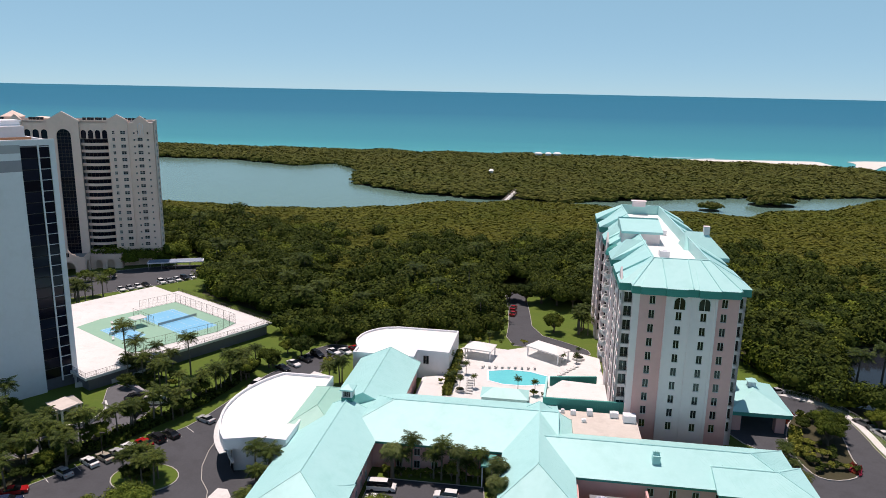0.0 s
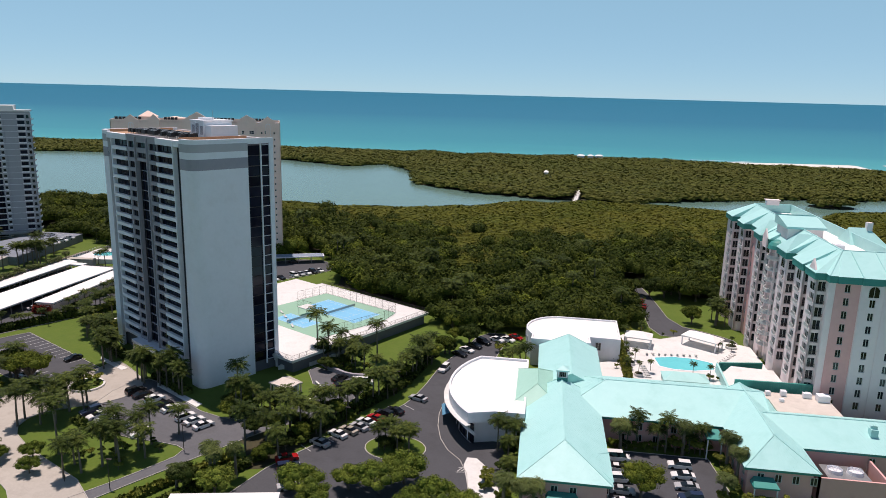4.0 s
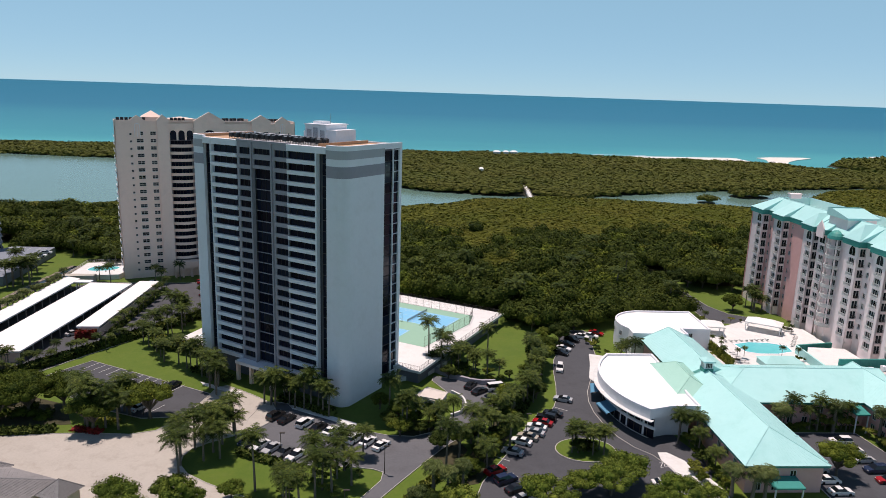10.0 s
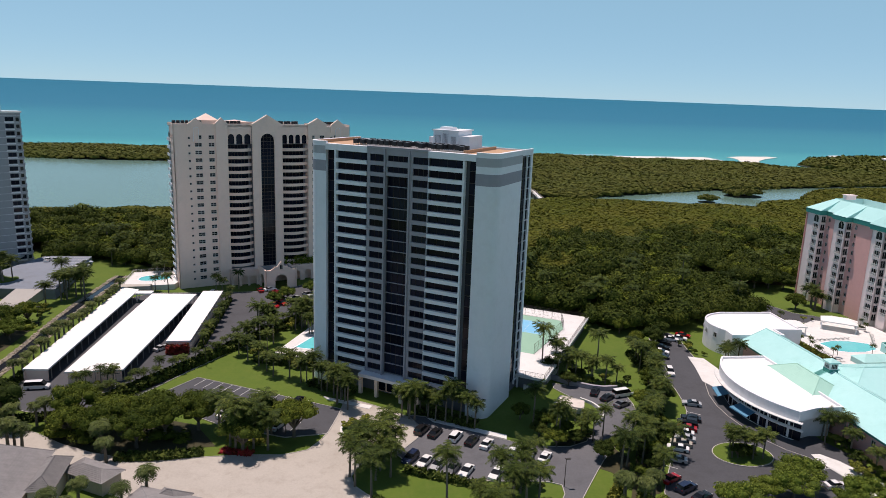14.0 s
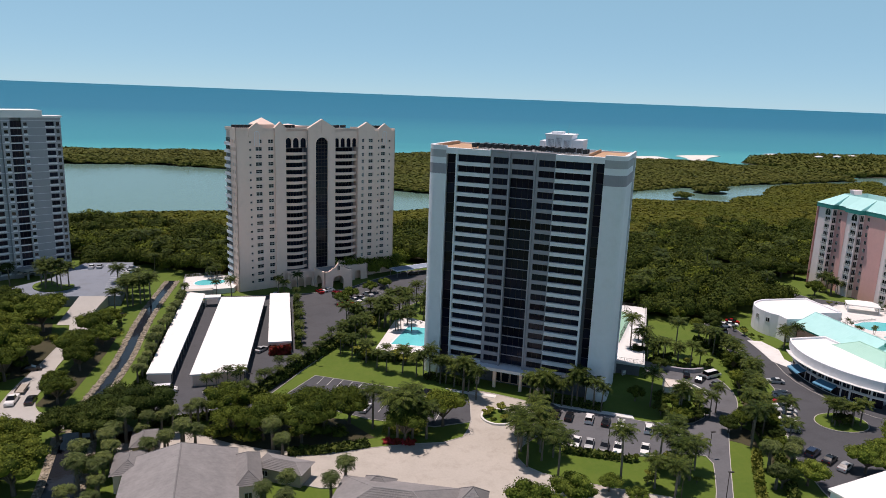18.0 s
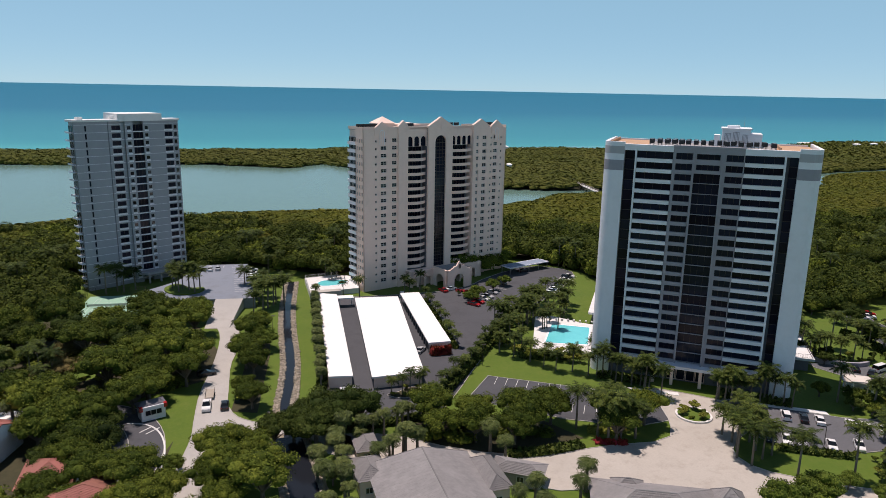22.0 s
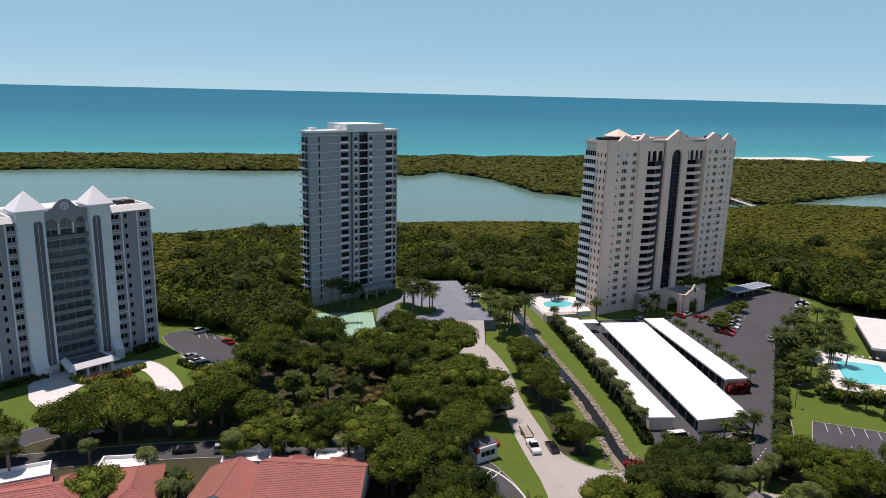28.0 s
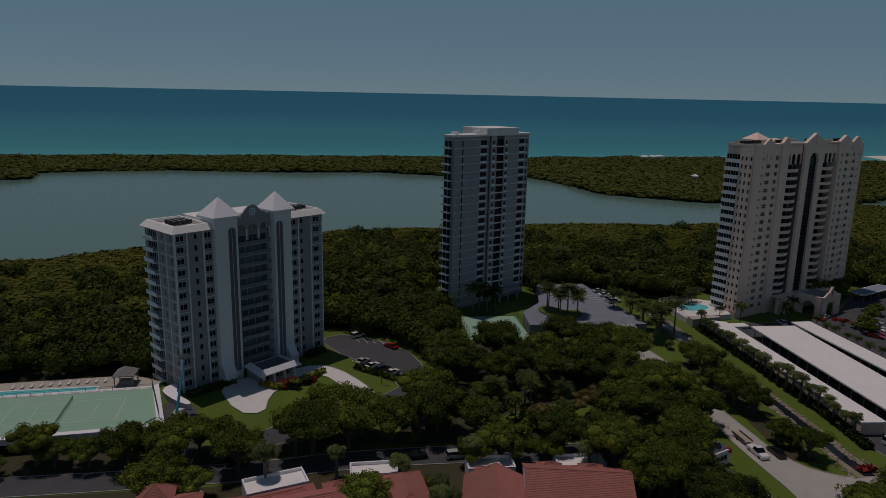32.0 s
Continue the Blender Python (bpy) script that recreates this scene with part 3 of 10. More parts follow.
def scatter(poly, step, seed, jitter=0.42, holes=()):
    """A jittered grid of points within an outline and outside the holes."""
    rng = np.random.default_rng(seed)
    P = np.array(poly)
    gx, gy = np.meshgrid(np.arange(P[:, 0].min(), P[:, 0].max(), step), np.arange(P[:, 1].min(), P[:, 1].max(), step * 0.9))
    x = (gx + (np.arange(gx.shape[0]) % 2)[:, None] * step / 2).ravel() + rng.uniform(-jitter, jitter, gx.size) * step
    y = gy.ravel() + rng.uniform(-jitter, jitter, gx.size) * step
    ok = inside(list(poly), x, y)
    for h in holes:
        ok &= ~inside(list(h), x, y)
    return np.stack([x[ok], y[ok]], 1)


def swell(p, a, b, s, seed):
    """Canopy heights between a and b that rise and fall over about s metres."""
    return np.array([a + (b - a) * min(1, max(0, 0.5 + 0.75 * noise.noise((x / s, y / s, seed)))) for x, y in p])


WOOD_EDGE = [(900, 90), (420, 105), (250, 120), (150, 135), (95, 150), (70, 175), (58, 200), (52, 246), (14, 246), (0, 268), (-12, 262), (-22, 235), (-40, 215), (-62, 200), (-78, 205), (-124, 232), (-128, 262), (-150, 287), (-172, 292), (-205, 278), (-232, 268), (-258, 290), (-290, 305), (-315, 300), (-332, 272), (-338, 246), (-362, 248), (-400, 232), (-432, 222), (-470, 205), (-560, 185), (-900, 150)]
near_wood = [p for p in SHORE] + WOOD_EDGE
POND = [(77, 177), (83, 171), (95, 172), (112, 188), (126, 214), (112, 224), (94, 213), (85, 198)]
_p = scatter(near_wood, 3.5, 11, 0.42, (POND,))
_p = _p[(_p[:, 0] > -400 - 0.55 * _p[:, 1]) & (_p[:, 0] < 70 + 0.55 * _p[:, 1])]
def edge_gap(p, line=WOOD_EDGE):
    """Distance of points from a line, by default the landward edge of the woods."""
    best = np.full(len(p), 1e9)
    for a, b in zip(line, line[1:]):
        a, b = np.array(a, float), np.array(b, float)
        t = np.clip(((p - a) @ (b - a)) / ((b - a) @ (b - a)), 0, 1)
        best = np.minimum(best, np.linalg.norm(p - (a + t[:, None] * (b - a)), axis=1))
    return best


def off_boardwalk(p):
    return p[(np.abs(p[:, 0] + 20 - (p[:, 1] - 494) * 0.1) > 4.5) | (p[:, 1] < 452) | (p[:, 1] > 534)]


_gap = edge_gap(_p)
_mix = np.array([45 + (30 if x > 45 else 0) + 32 * noise.noise((x / 30, y / 30, 9.0)) for x, y in _p])
_fray = np.random.default_rng(77)
_m = off_boardwalk(_p[_gap > _mix + _fray.normal(0, 13, len(_p))])
_near = edge_gap(_m) < 75
for _s, _n, _c in ((_m[_near], 38, 0.28), (_m[~_near], 22, 0.37)):
    woods("mangrove_wood", "dense olive-green mangrove wood with an uneven canopy", _s, swell(_s, 5.0, 7.6, 26, 2.0) - 3.2 * np.exp(-edge_gap(_s, SHORE) / 9.0), 3.3, _n, _c, M_MANG, 5, 0.38)
_q = scatter(near_wood, 5.2, 14, 0.42, (POND,))
_q = _q[(_q[:, 0] > -400 - 0.55 * _q[:, 1]) & (_q[:, 0] < 70 + 0.55 * _q[:, 1])]
_q = _q[edge_gap(_q) < np.array([52 + (30 if x > 45 else 0) + 32 * noise.noise((x / 30, y / 30, 9.0)) for x, y in _q]) + _fray.normal(0, 15, len(_q))]
_side = np.array([noise.noise((x / 14, y / 14, 3.0)) > 0.08 for x, y in _q])
woods("woodland", "tall dark green broadleaf trees at the wood's edge", _q[~_side], swell(_q[~_side], 6.0, 12.0, 16, 4.0), 4.0, 190, 0.15, M_WOODL, 15, 0.8)
woods("woodland", "bright yellow-green broadleaf trees at the wood's edge", _q[_side], swell(_q[_side], 5.0, 10.0, 16, 4.0), 3.8, 190, 0.15, M_WOODB, 16, 0.8)
_p = scatter(offset(ccw(ISLE_S + ISLE_N), 0.5), 5.0, 12)
_p = off_boardwalk(_p[(_p[:, 0] > -420 - 0.56 * _p[:, 1]) & (_p[:, 0] < 440)])
woods("island_mangrove_wood", "low dark green mangroves covering the barrier island", _p, swell(_p, 4.8, 7.4, 40, 5.0) - 3.4 * np.exp(-edge_gap(_p, ISLE_S) / 7.0), 4.9, 16, 0.36, M_MANGI, 6, 0.34)
_p = scatter([(406, 660), (446, 646), (900, 706), (900, 950), (600, 930), (474, 872), (414, 806)], 7.0, 13)
woods("far_mangrove_wood", "low dark green mangroves past the inlet", _p, swell(_p, 4.0, 8.0, 60, 7.0), 5.8, 14, 0.42, M_MANGI, 7)
for c, r in (((113, 482), 5.5), ((163, 517), 13)):
    _p = scatter([(c[0] + r * 1.15 * math.cos(a), c[1] + r * 0.75 * math.sin(a)) for a in np.linspace(0, 2 * math.pi, 14)[:-1]], 3.5, int(r))
    woods("islet_mangrove_wood", "round mangrove clump on a small islet", _p, swell(_p, 3.5, 6, 20, 3.0), 3.0, 40, 0.34, M_MANGI, int(r))

# ---- white and charcoal tower ----
def arc(cx, cy, r, a0, a1, n=8):
    return [(cx + r * math.cos(radians(a0 + (a1 - a0) * k / n)), cy + r * math.sin(radians(a0 + (a1 - a0) * k / n))) for k in range(n + 1)]


def corner_outline(W, D, wide, deep, t, r):
    """Plan of the front left corner wall: a rounded L, thickness t."""
    outer = arc(r, r, r, 270, 180)
    inner = arc(r, r, r - t, 180, 270)
    return [(wide, 0)] + outer + [(0, deep), (t, deep)] + inner + [(wide, t)]


def tower_charcoal():
    W, D, F, Z0, N = 50.2, 22.7, 2.6, 5.7, 21
    T = thing("apartment_tower", pose(-168.4, 160.2, 0, 0, 0, -33.9), "white and charcoal apartment tower with dark ribbon windows", "building", "towers")
    g = Geo()
    g.box(1.0, 1.5, 0, W - 1.0, D - 0.6, 60.8)
    part("core_wall", g, M_DGREY, T, "charcoal wall behind the glazing")
    g = Geo()
    g.box(1.2, D - 0.6, 0, W - 1.2, D, 61.6)
    part("back_wall", g, M_WHITE, T)
    for mx_ in (1, -1):
        m = Matrix.Translation((0 if mx_ > 0 else W, 0, 0)) @ Matrix.Diagonal((mx_, 1, 1, 1))
        plan = [(m @ Vector((x, y, 0))).to_2d() for x, y in corner_outline(W, D, 5.2, 15.2, 0.9, 2.6)]
        g = Geo()
        g.prism(ccw([tuple(p) for p in plan]), 0, 62.0)
        ob = part("corner_wall", g, M_WHITE, T, "white rounded corner wall")
        for z0, z1, mt in ((59.0, 60.9, M_BAND), (54.8, 57.4, M_GREY)):
            plan = [(m @ Vector((x, y, 0))).to_2d() for x, y in [(5.2, -0.03)] + arc(2.6, 2.6, 2.63, 270, 180) + [(-0.03, 15.2), (0.3, 15.2)] + arc(2.6, 2.6, 2.3, 180, 270) + [(5.2, 0.3)]]
            g = Geo()
            g.prism(ccw([tuple(p) for p in plan]), z0, z1, bottom=True)
            part("painted_band", g, mt, ob)
    # front: ribbon bays, grey bays, dark glazing
    sp = {}
    for x0, x1 in ((8.3, 16.9), (33.4, 42.0)):
        g = Geo()
        g.box(x0, -0.25, Z0 - 0.46, x1, 0.55, Z0 + 0.46)
        g.box(x0, -0.33, Z0 + 0.40, x1, 0.55, Z0 + 0.48)
        sp[x0] = g.mesh("spandrel", [M_WHITE])
    for k in range(N):
        z = Z0 + F * k
        for x in (5.25, 43.0):
            put("window", window_mesh(2.7, F - 0.04, 1, 0.05, M_GLASS, M_RAIL), T, x + 0.1, 1.0, z)
        for x0, x1 in ((8.3, 16.9), (33.4, 42.0)):
            put("spandrel", sp[x0], T, 0, 0, F * k, 0, "white spandrel band")
            put("window", window_mesh(x1 - x0, F - 0.92, 4, 0.06, M_GLASS, M_RAIL), T, x0, 0.75, z + 0.46)
        for x0 in (17.4, 29.0):
            put("window", window_mesh(3.9, 1.62, 3, 0.07, M_GLASS, M_RAIL), T, x0 + 0.25, 0.45, z + 0.55)
        if k < N - 2:
            put("window", window_mesh(6.1, F - 0.06, 4, 0.05, M_GLASS, M_RAIL), T, 22.1, 1.25, z)
        else:
            put("window", window_mesh(5.4, 1.35, 4, 0.07, M_GLASS, M_RAIL), T, 22.5, 0.45, z + 0.75)
    for x0, x1 in ((16.95, 22.0), (28.3, 33.35)):
        b = x0 + 0.45 if x0 < 20 else x0 + 0.7
        holes = [((0.7 if x0 < 20 else 0.95), Z0 + F * k + 0.55, (4.6 if x0 < 20 else 4.85), Z0 + F * k + 2.17) for k in range(N)]
        part("bay_wall", holed_wall(x1 - x0, 61.2, holes, 0.4, 5.2), M_GREY, T, "grey stucco bay", pose(x0, 0.1, 0))
    part("bay_wall", holed_wall(6.3, 61.2, [(0.5, Z0 + F * k + 0.75, 5.9, Z0 + F * k + 2.1) for k in (19, 20)], 0.4, Z0 + F * 19 - 0.1), M_GREY, T, "grey stucco bay", pose(22.0, 0.1, 0))
    g = Geo()
    g.box(22.05, 0.95, -0.08, 28.3, 1.3, 0.08)
    bar = g.mesh("floor_bar", [M_GREY])
    for k in range(N - 2):
        put("floor_bar", bar, T, 0, 0, Z0 + F * k)
    for x, m in ((8.05, M_WHITE), (42.15, M_WHITE), (21.9, M_GREY), (28.4, M_GREY)):
        g = Geo()
        g.box(x - 0.2, -0.3, 4.8, x + 0.2, 0.9, 61.2)
        part("fin", g, m, T)
    for x0, x1 in ((5.2, 17.0), (33.3, 45.0)):
        g = Geo()
        g.box(x0, -0.2, 60.0, x1, 1.2, 61.5)
        part("parapet", g, M_WHITE, T)
    g = Geo()
    g.box(16.9, -0.1, 61.2, 33.4, 1.2, 61.7)
    part("parapet", g, M_GREY, T)
    # lobby at the foot
    g = Geo()
    g.box(16.5, -2.4, 4.6, 33.8, 1.4, 5.4)
    part("lobby_roof", g, M_WHITE, T)
    for x in (17.0, 21.6, 28.6, 33.2):
        g = Geo()
        g.box(x - 0.4, -2.2, 0, x + 0.4, -1.4, 4.6)
        part("column", g, M_BEIGE, T)
    for k in range(4):
        put("window", window_mesh(2.2, 3.0, 1, 0.12, M_GLASS, M_BEIGE), T, 21.2 + 2.4 * k - 1.0, 1.3, 0.4)
    # ends: two tall glazed strips beside the corner wall
    for side in (0, 1):
        for k in range(N + 1):
            z = 3.1 + F * k
            for v0, w in ((15.3, 3.6), (19.2, 2.3)):
                me = window_mesh(w, F - 0.1, 1, 0.05, M_GLASS, M_RAIL)
                if side:
                    put("window", me, T, W - 0.45, v0, z, 90)
                else:
                    put("window", me, T, 0.45, v0 + w, z, -90)
        x0, x1 = (W - 0.55, W - 0.1) if side else (0.1, 0.55)
        for v in (18.9, 21.5):
            g = Geo()
            g.box(x0, v, 2, x1, v + 0.3, 61.5)
            part("mullion", g, M_WHITE, T)
        g = Geo()
        for k in range(N + 2):
            g.box(x0 + 0.1, 19.2, 3.0 + F * k, x1, 21.5, 3.1 + F * k)
        g.box(x0, 15.2, 60.6, x1, D, 62.0)
        g.box(x0, 21.8, 0, x1, D, 60.6)
        part("end_trim", g, M_WHITE, T, "white mullion bars of the end glazing")
    # roof
    g = Geo()
    g.box(0.9, 1.2, 60.8, W - 0.9, D - 0.6, 61.0)
    part("roof", g, M_GRAVEL, T, "grey gravel roof")
    for x0, x1 in ((1.0, 10.5), (40.5, W - 1.0)):
        g = Geo()
        g.box(x0, 1.3, 61.0, x1, D - 0.7, 61.25)
        g.box(x0 + 0.4, 2.0, 61.25, x0 + 0.7, D - 2, 62.0)
        part("roof_deck", g, M_TAN, T, "tan tiled roof deck")
    g = Geo()
    g.box(27.9, 12.5, 61, 34.6, 20.5, 65.4)
    g.box(34.6, 12.8, 61, 37.4, 20.5, 64.4)
    g.box(26.0, 14.0, 61, 27.5, 19.0, 63.8)
    g.box(27.6, 12.2, 65.4, 34.9, 20.8, 65.7)
    g.box(29.0, 14.0, 65.7, 32.0, 17.0, 66.3)
    for k in range(4):
        g.box(28.0 + 2.1 * k, 12.35, 61.2, 28.25 + 2.1 * k, 12.5, 65.4)
    part("penthouse", g, M_WHITE, T, "white lift and plant housing on the roof")
    for x, w, h in ((28.5, 1.4, 2.4), (30.5, 1.4, 2.8), (32.7, 1.3, 2.2)):
        put("louvre", window_mesh(w, h, 4, 0.1, M_DARK, M_GREY), T, x, 12.42, 62.0)
    g = Geo()
    g.tube((33, 16, 65.7), (33, 16, 68.4), 0.06, 0.03, 6)
    part("antenna", g, M_STEEL, T)
    return T


T_SP = {}
tower_charcoal()


def ac_unit():
    """Meshes of a condenser's casing, fan guard and leg."""
    a, b, c = Geo(), Geo(), Geo()
    a.box(-0.55, -0.55, 0.0, 0.55, 0.55, 1.0)
    b.tube((0, 0, 1.0), (0, 0, 1.06), 0.42, 0.42, 10)
    c.box(-0.04, -0.04, -0.75, 0.04, 0.04, 0.0)
    return a.mesh("rooftop_condenser", [M_BLACK]), b.mesh("fan_guard", [M_STEEL]), c.mesh("leg", [M_STEEL])


ME_AC, ME_FAN, ME_LEG = ac_unit()


def condensers(origin, th, cells, z, group):
    """Rows of black condensers on a roof, in the building's own axes."""
    M = pose(origin[0], origin[1], 0, 0, 0, th)
    for x, y in cells:
        ob = new("rooftop_condenser", ME_AC)
        ob.matrix_basis = M @ pose(x, y, z, 0, 0, 0)
        tagged(ob, "black air condenser standing on the tower roof", "air conditioner", group)
        put("fan_guard", ME_FAN, ob, 0, 0, 0)
        for p, q in ((-0.45, -0.45), (0.45, -0.45), (-0.45, 0.45), (0.45, 0.45)):
            put("leg", ME_LEG, ob, p, q, 0)


_r = random.Random(4)
condensers((-168.4, 160.2), -33.9, [(11.5 + 1.75 * k + _r.uniform(-.2, .2), 4.0 + 2.2 * r + _r.uniform(-.3, .3)) for k in range(17) for r in range(3) if _r.random() < 0.85], 61.75, "charcoal tower condensers")

# ---- beige gabled tower ----
def arch_wall(W, H, arches, t=0.5, z0=0.0, n=8, top=None):
    """A wall facing -y with round-headed openings (centre, width, springing height); top(x) may shape its upper edge."""
    g = Geo()
    top = top or (lambda x: H)
    xs = {0.0, W}
    for c, w, s in arches:
        xs |= {c - w / 2 * math.cos(math.pi * k / n) for k in range(n + 1)}
    xs |= {W * k / 24 for k in range(25)}
    xs = sorted(xs)
    for a, b in zip(xs, xs[1:]):
        if b - a < 1e-5:
            continue
        m = (a + b) / 2
        arch = next(((c, w, s) for c, w, s in arches if abs(m - c) < w / 2), None)
        if arch:
            c, w, s = arch
            ha, hb = [s + math.sqrt(max(0, (w / 2) ** 2 - (x - c) ** 2)) for x in (a, b)]
            g.face([(a, t, ha), (b, t, hb), (b, 0, hb), (a, 0, ha)])
        else:
            ha = hb = z0
        for y, flip in ((0, False), (t, True)):
            q = [(a, y, ha), (b, y, hb), (b, y, top(b)), (a, y, top(a))]
            g.face(q[::-1] if flip else q)
        g.face([(a, 0, top(a)), (b, 0, top(b)), (b, t, top(b)), (a, t, top(a))])
    for c, w, s in arches:
        g.face([(c - w / 2, 0, z0), (c - w / 2, t, z0), (c - w / 2, t, s), (c - w / 2, 0, s)])
        g.face([(c + w / 2, t, z0), (c + w / 2, 0, z0), (c + w / 2, 0, s), (c + w / 2, t, s)])
    g.face([(0, t, z0), (0, 0, z0), (0, 0, top(0)), (0, t, top(0))])
    g.face([(W, 0, z0), (W, t, z0), (W, t, top(W)), (W, 0, top(W))])
    return g


def gable(g, x0, x1, y0, y1, z0, z1, zp):
    """A pointed parapet panel."""
    m = (x0 + x1) / 2
    p = [(x0, z0), (x1, z0), (x1, z1), (m, zp), (x0, z1)]
    g.face([(x, y0, z) for x, z in p])
    g.face([(x, y1, z) for x, z in p][::-1])
    for (a, c), (b, d) in zip(p, p[1:] + p[:1]):
        g.face([(a, y0, c), (a, y1, c), (b, y1, d), (b, y0, d)][::-1])


def arched_window(w, h, glass, n=8):
    """A round-headed pane with a pale surround, origin at the middle of its sill."""
    g = Geo()
    s = h - w / 2
    def line(r, dz):
        return [(-r, 0.0 - dz)] + [(-r * math.cos(math.pi * k / n), s + r * math.sin(math.pi * k / n)) for k in range(n + 1)] + [(r, 0.0 - dz)]
    o, i = line(w / 2 + 0.15, 0.1), line(w / 2, 0)
    g.face([(x, -0.02, z) for x, z in reversed(i)], 0)
    for (a, b), (c, d) in zip(zip(o, o[1:]), zip(i, i[1:])):
        g.face([(a[0], -0.08, a[1]), (c[0], -0.08, c[1]), (d[0], -0.08, d[1]), (b[0], -0.08, b[1])], 1)
        g.face([(c[0], -0.08, c[1]), (c[0], -0.02, c[1]), (d[0], -0.02, d[1]), (d[0], -0.08, d[1])], 1)
        g.face([(a[0], 0.0, a[1]), (a[0], -0.08, a[1]), (b[0], -0.08, b[1]), (b[0], 0.0, b[1])], 1)
    for k in (1,):
        g.box(-0.04, -0.06, 0, 0.04, -0.02, h - 0.05, 1)
    return g


def tower_gabled():
    W, F, N, Z0 = 67.1, 2.74, 20, 2.0
    T = thing("apartment_tower", pose(-220.1, 243.4, 0, 0, 0, 23.2), "beige stucco apartment tower with pointed gables and curved balconies", "building", "towers")
    wins = [(5.0, 0.8), (7.4, 2.4), (12.2, 2.0)]
    def wing(x0, w, cols, name):
        holes = []
        for k in range(N):
            for c, ww in cols:
                holes.append((c - x0, Z0 + F * k + 0.9, c - x0 + ww, Z0 + F * k + 0.9 + (1.35 if ww > 1 else 0.8)))
        part("wing_wall", holed_wall(w, 59.6, holes, 0.35), M_BEIGE, T, "beige stucco wing", pose(x0, 0, 0))
        for k in range(N):
            for c, ww in cols:
                put("window", window_mesh(ww, 1.35 if ww > 1 else 0.8, 2 if ww > 1 else 1, 0.07, M_GLASSB, M_FRAME, 2 if ww > 1 else 1), T, c, 0.2, Z0 + F * k + 0.9)
    wing(0.0, 14.6, wins, "left")
    wing(57.2, 9.9, [(59.0, 0.7), (60.6, 1.9), (64.2, 0.7)], "right")
    # piers with gables, the tall glazed arch between the balconies
    for x0, x1, hz, zp, cols in ((14.6, 18.8, 60.3, 62.7, [(15.4, 1.9)]), (49.6, 57.2, 60.3, 62.9, [(51.2, 1.0), (54.3, 1.9)])):
        holes = [(c - x0, Z0 + F * k + 0.9, c - x0 + ww, Z0 + F * k + 2.25) for k in range(N) for c, ww in cols if x0 > 40]
        g = holed_wall(x1 - x0, hz, holes, 0.35)
        part("pier_wall", g, M_BEIGE, T, "", pose(x0, -0.7, 0))
        for a, b, c, d in holes:
            put("window", window_mesh(c - a, d - b, 2, 0.07, M_GLASSB, M_FRAME, 2), T, x0 + a, -0.5, b)
        g = Geo()
        g.box(x0, -0.35, 0, x1, 3.4, hz)
        part("pier_core", g, M_BEIGE, T)
        g = Geo()
        gable(g, x0 - 0.1, x1 + 0.1, -0.72, 0.5, hz, hz + 0.3, zp)
        part("gable", g, M_BEIGE, T)
    for c in (7.8, 62.0):
        g = Geo()
        gable(g, c - 3.0, c + 3.0, -0.25, 0.6, 57.2, 60.2, 62.4)
        part("gable", g, M_BEIGE, T)
        ob = part("blind_arch", arched_window(1.7, 5.0, M_BEIGE), [M_BEIGE, M_WHITE], T, "shallow arched panel", pose(c, -0.26, 54.2))
    g = arch_wall(11.4, 60.0, [(5.7, 5.2, 54.4)], 0.9, 0.0, 10)
    part("centre_pier", g, M_BEIGE, T, "central pier with a tall arched recess", pose(27.8, -1.0, 0))
    g = Geo()
    gable(g, 27.6, 39.4, -1.02, 0.2, 59.8, 60.4, 63.9)
    g.box(33.3, -1.2, 58.5, 33.7, -1.0, 63.4)
    part("gable", g, M_BEIGE, T)
    for k in range(19):
        put("window", window_mesh(5.3, F - 0.05, 4, 0.09, M_GLASS, M_RAIL, 2), T, 30.85, -0.25, 4.8 + F * k)
    g = Geo()
    g.box(27.8, -0.1, 0, 39.2, 4, 59.8)
    part("pier_core", g, M_DGREY, T)
    # balconies: bowed slabs and solid parapets before recessed dark glazing
    for x0, x1 in ((18.8, 27.8), (39.2, 49.6)):
        w = x1 - x0
        g = Geo()
        for s in range(8):
            a, b = x0 + w * s / 8, x0 + w * (s + 1) / 8
            ya, yb = [0.9 - 1.5 * math.sin(math.pi * (q - x0) / w) for q in (a, b)]
            pl = [(a, ya), (b, yb), (b, 3.2), (a, 3.2)]
            g.prism(pl, -0.25, 0.0, bottom=True)
            g.prism([(a, ya), (b, yb), (b, yb + 0.2), (a, ya + 0.2)], 0.0, 0.85)
        me = g.weld().mesh("balcony", [M_BEIGE])
        for k in range(1, 18):
            put("balcony", me, T, 0, 0, 4.0 + F * k)
        for k in range(1, 19):
            put("window", window_mesh(w * 0.84, 2.1, 6, 0.1, M_GLASS, M_RAIL), T, x0 + w * 0.08, 3.08, 4.0 + F * k)
        g = Geo()
        n_a = 3 if x0 < 30 else 4
        g = arch_wall(w, 60.0, [(w * (q + 0.5) / n_a, w / n_a - 0.7, 55.6) for q in range(n_a)], 0.4, 53.0)
        part("loggia_wall", g, M_BEIGE, T, "arched loggia below the roof", pose(x0, 0.3, 0))
        # dark glossy strip added for the shade inside the loggia
        g = Geo()
        g.box(x0 + 0.05, 1.3, 53.1, x1 - 0.05, 1.5, 59.3)
        part("loggia_glazing", g, M_GLASS, T, "dark strip standing for the shade behind the arches")
        # recess wall in taupe, not beige: balcony shade put into its colour
        g = Geo()
        g.box(x0, 3.2, 0, x1, 12, 59.4)
        part("core_wall", g, M_TAUPE, T)
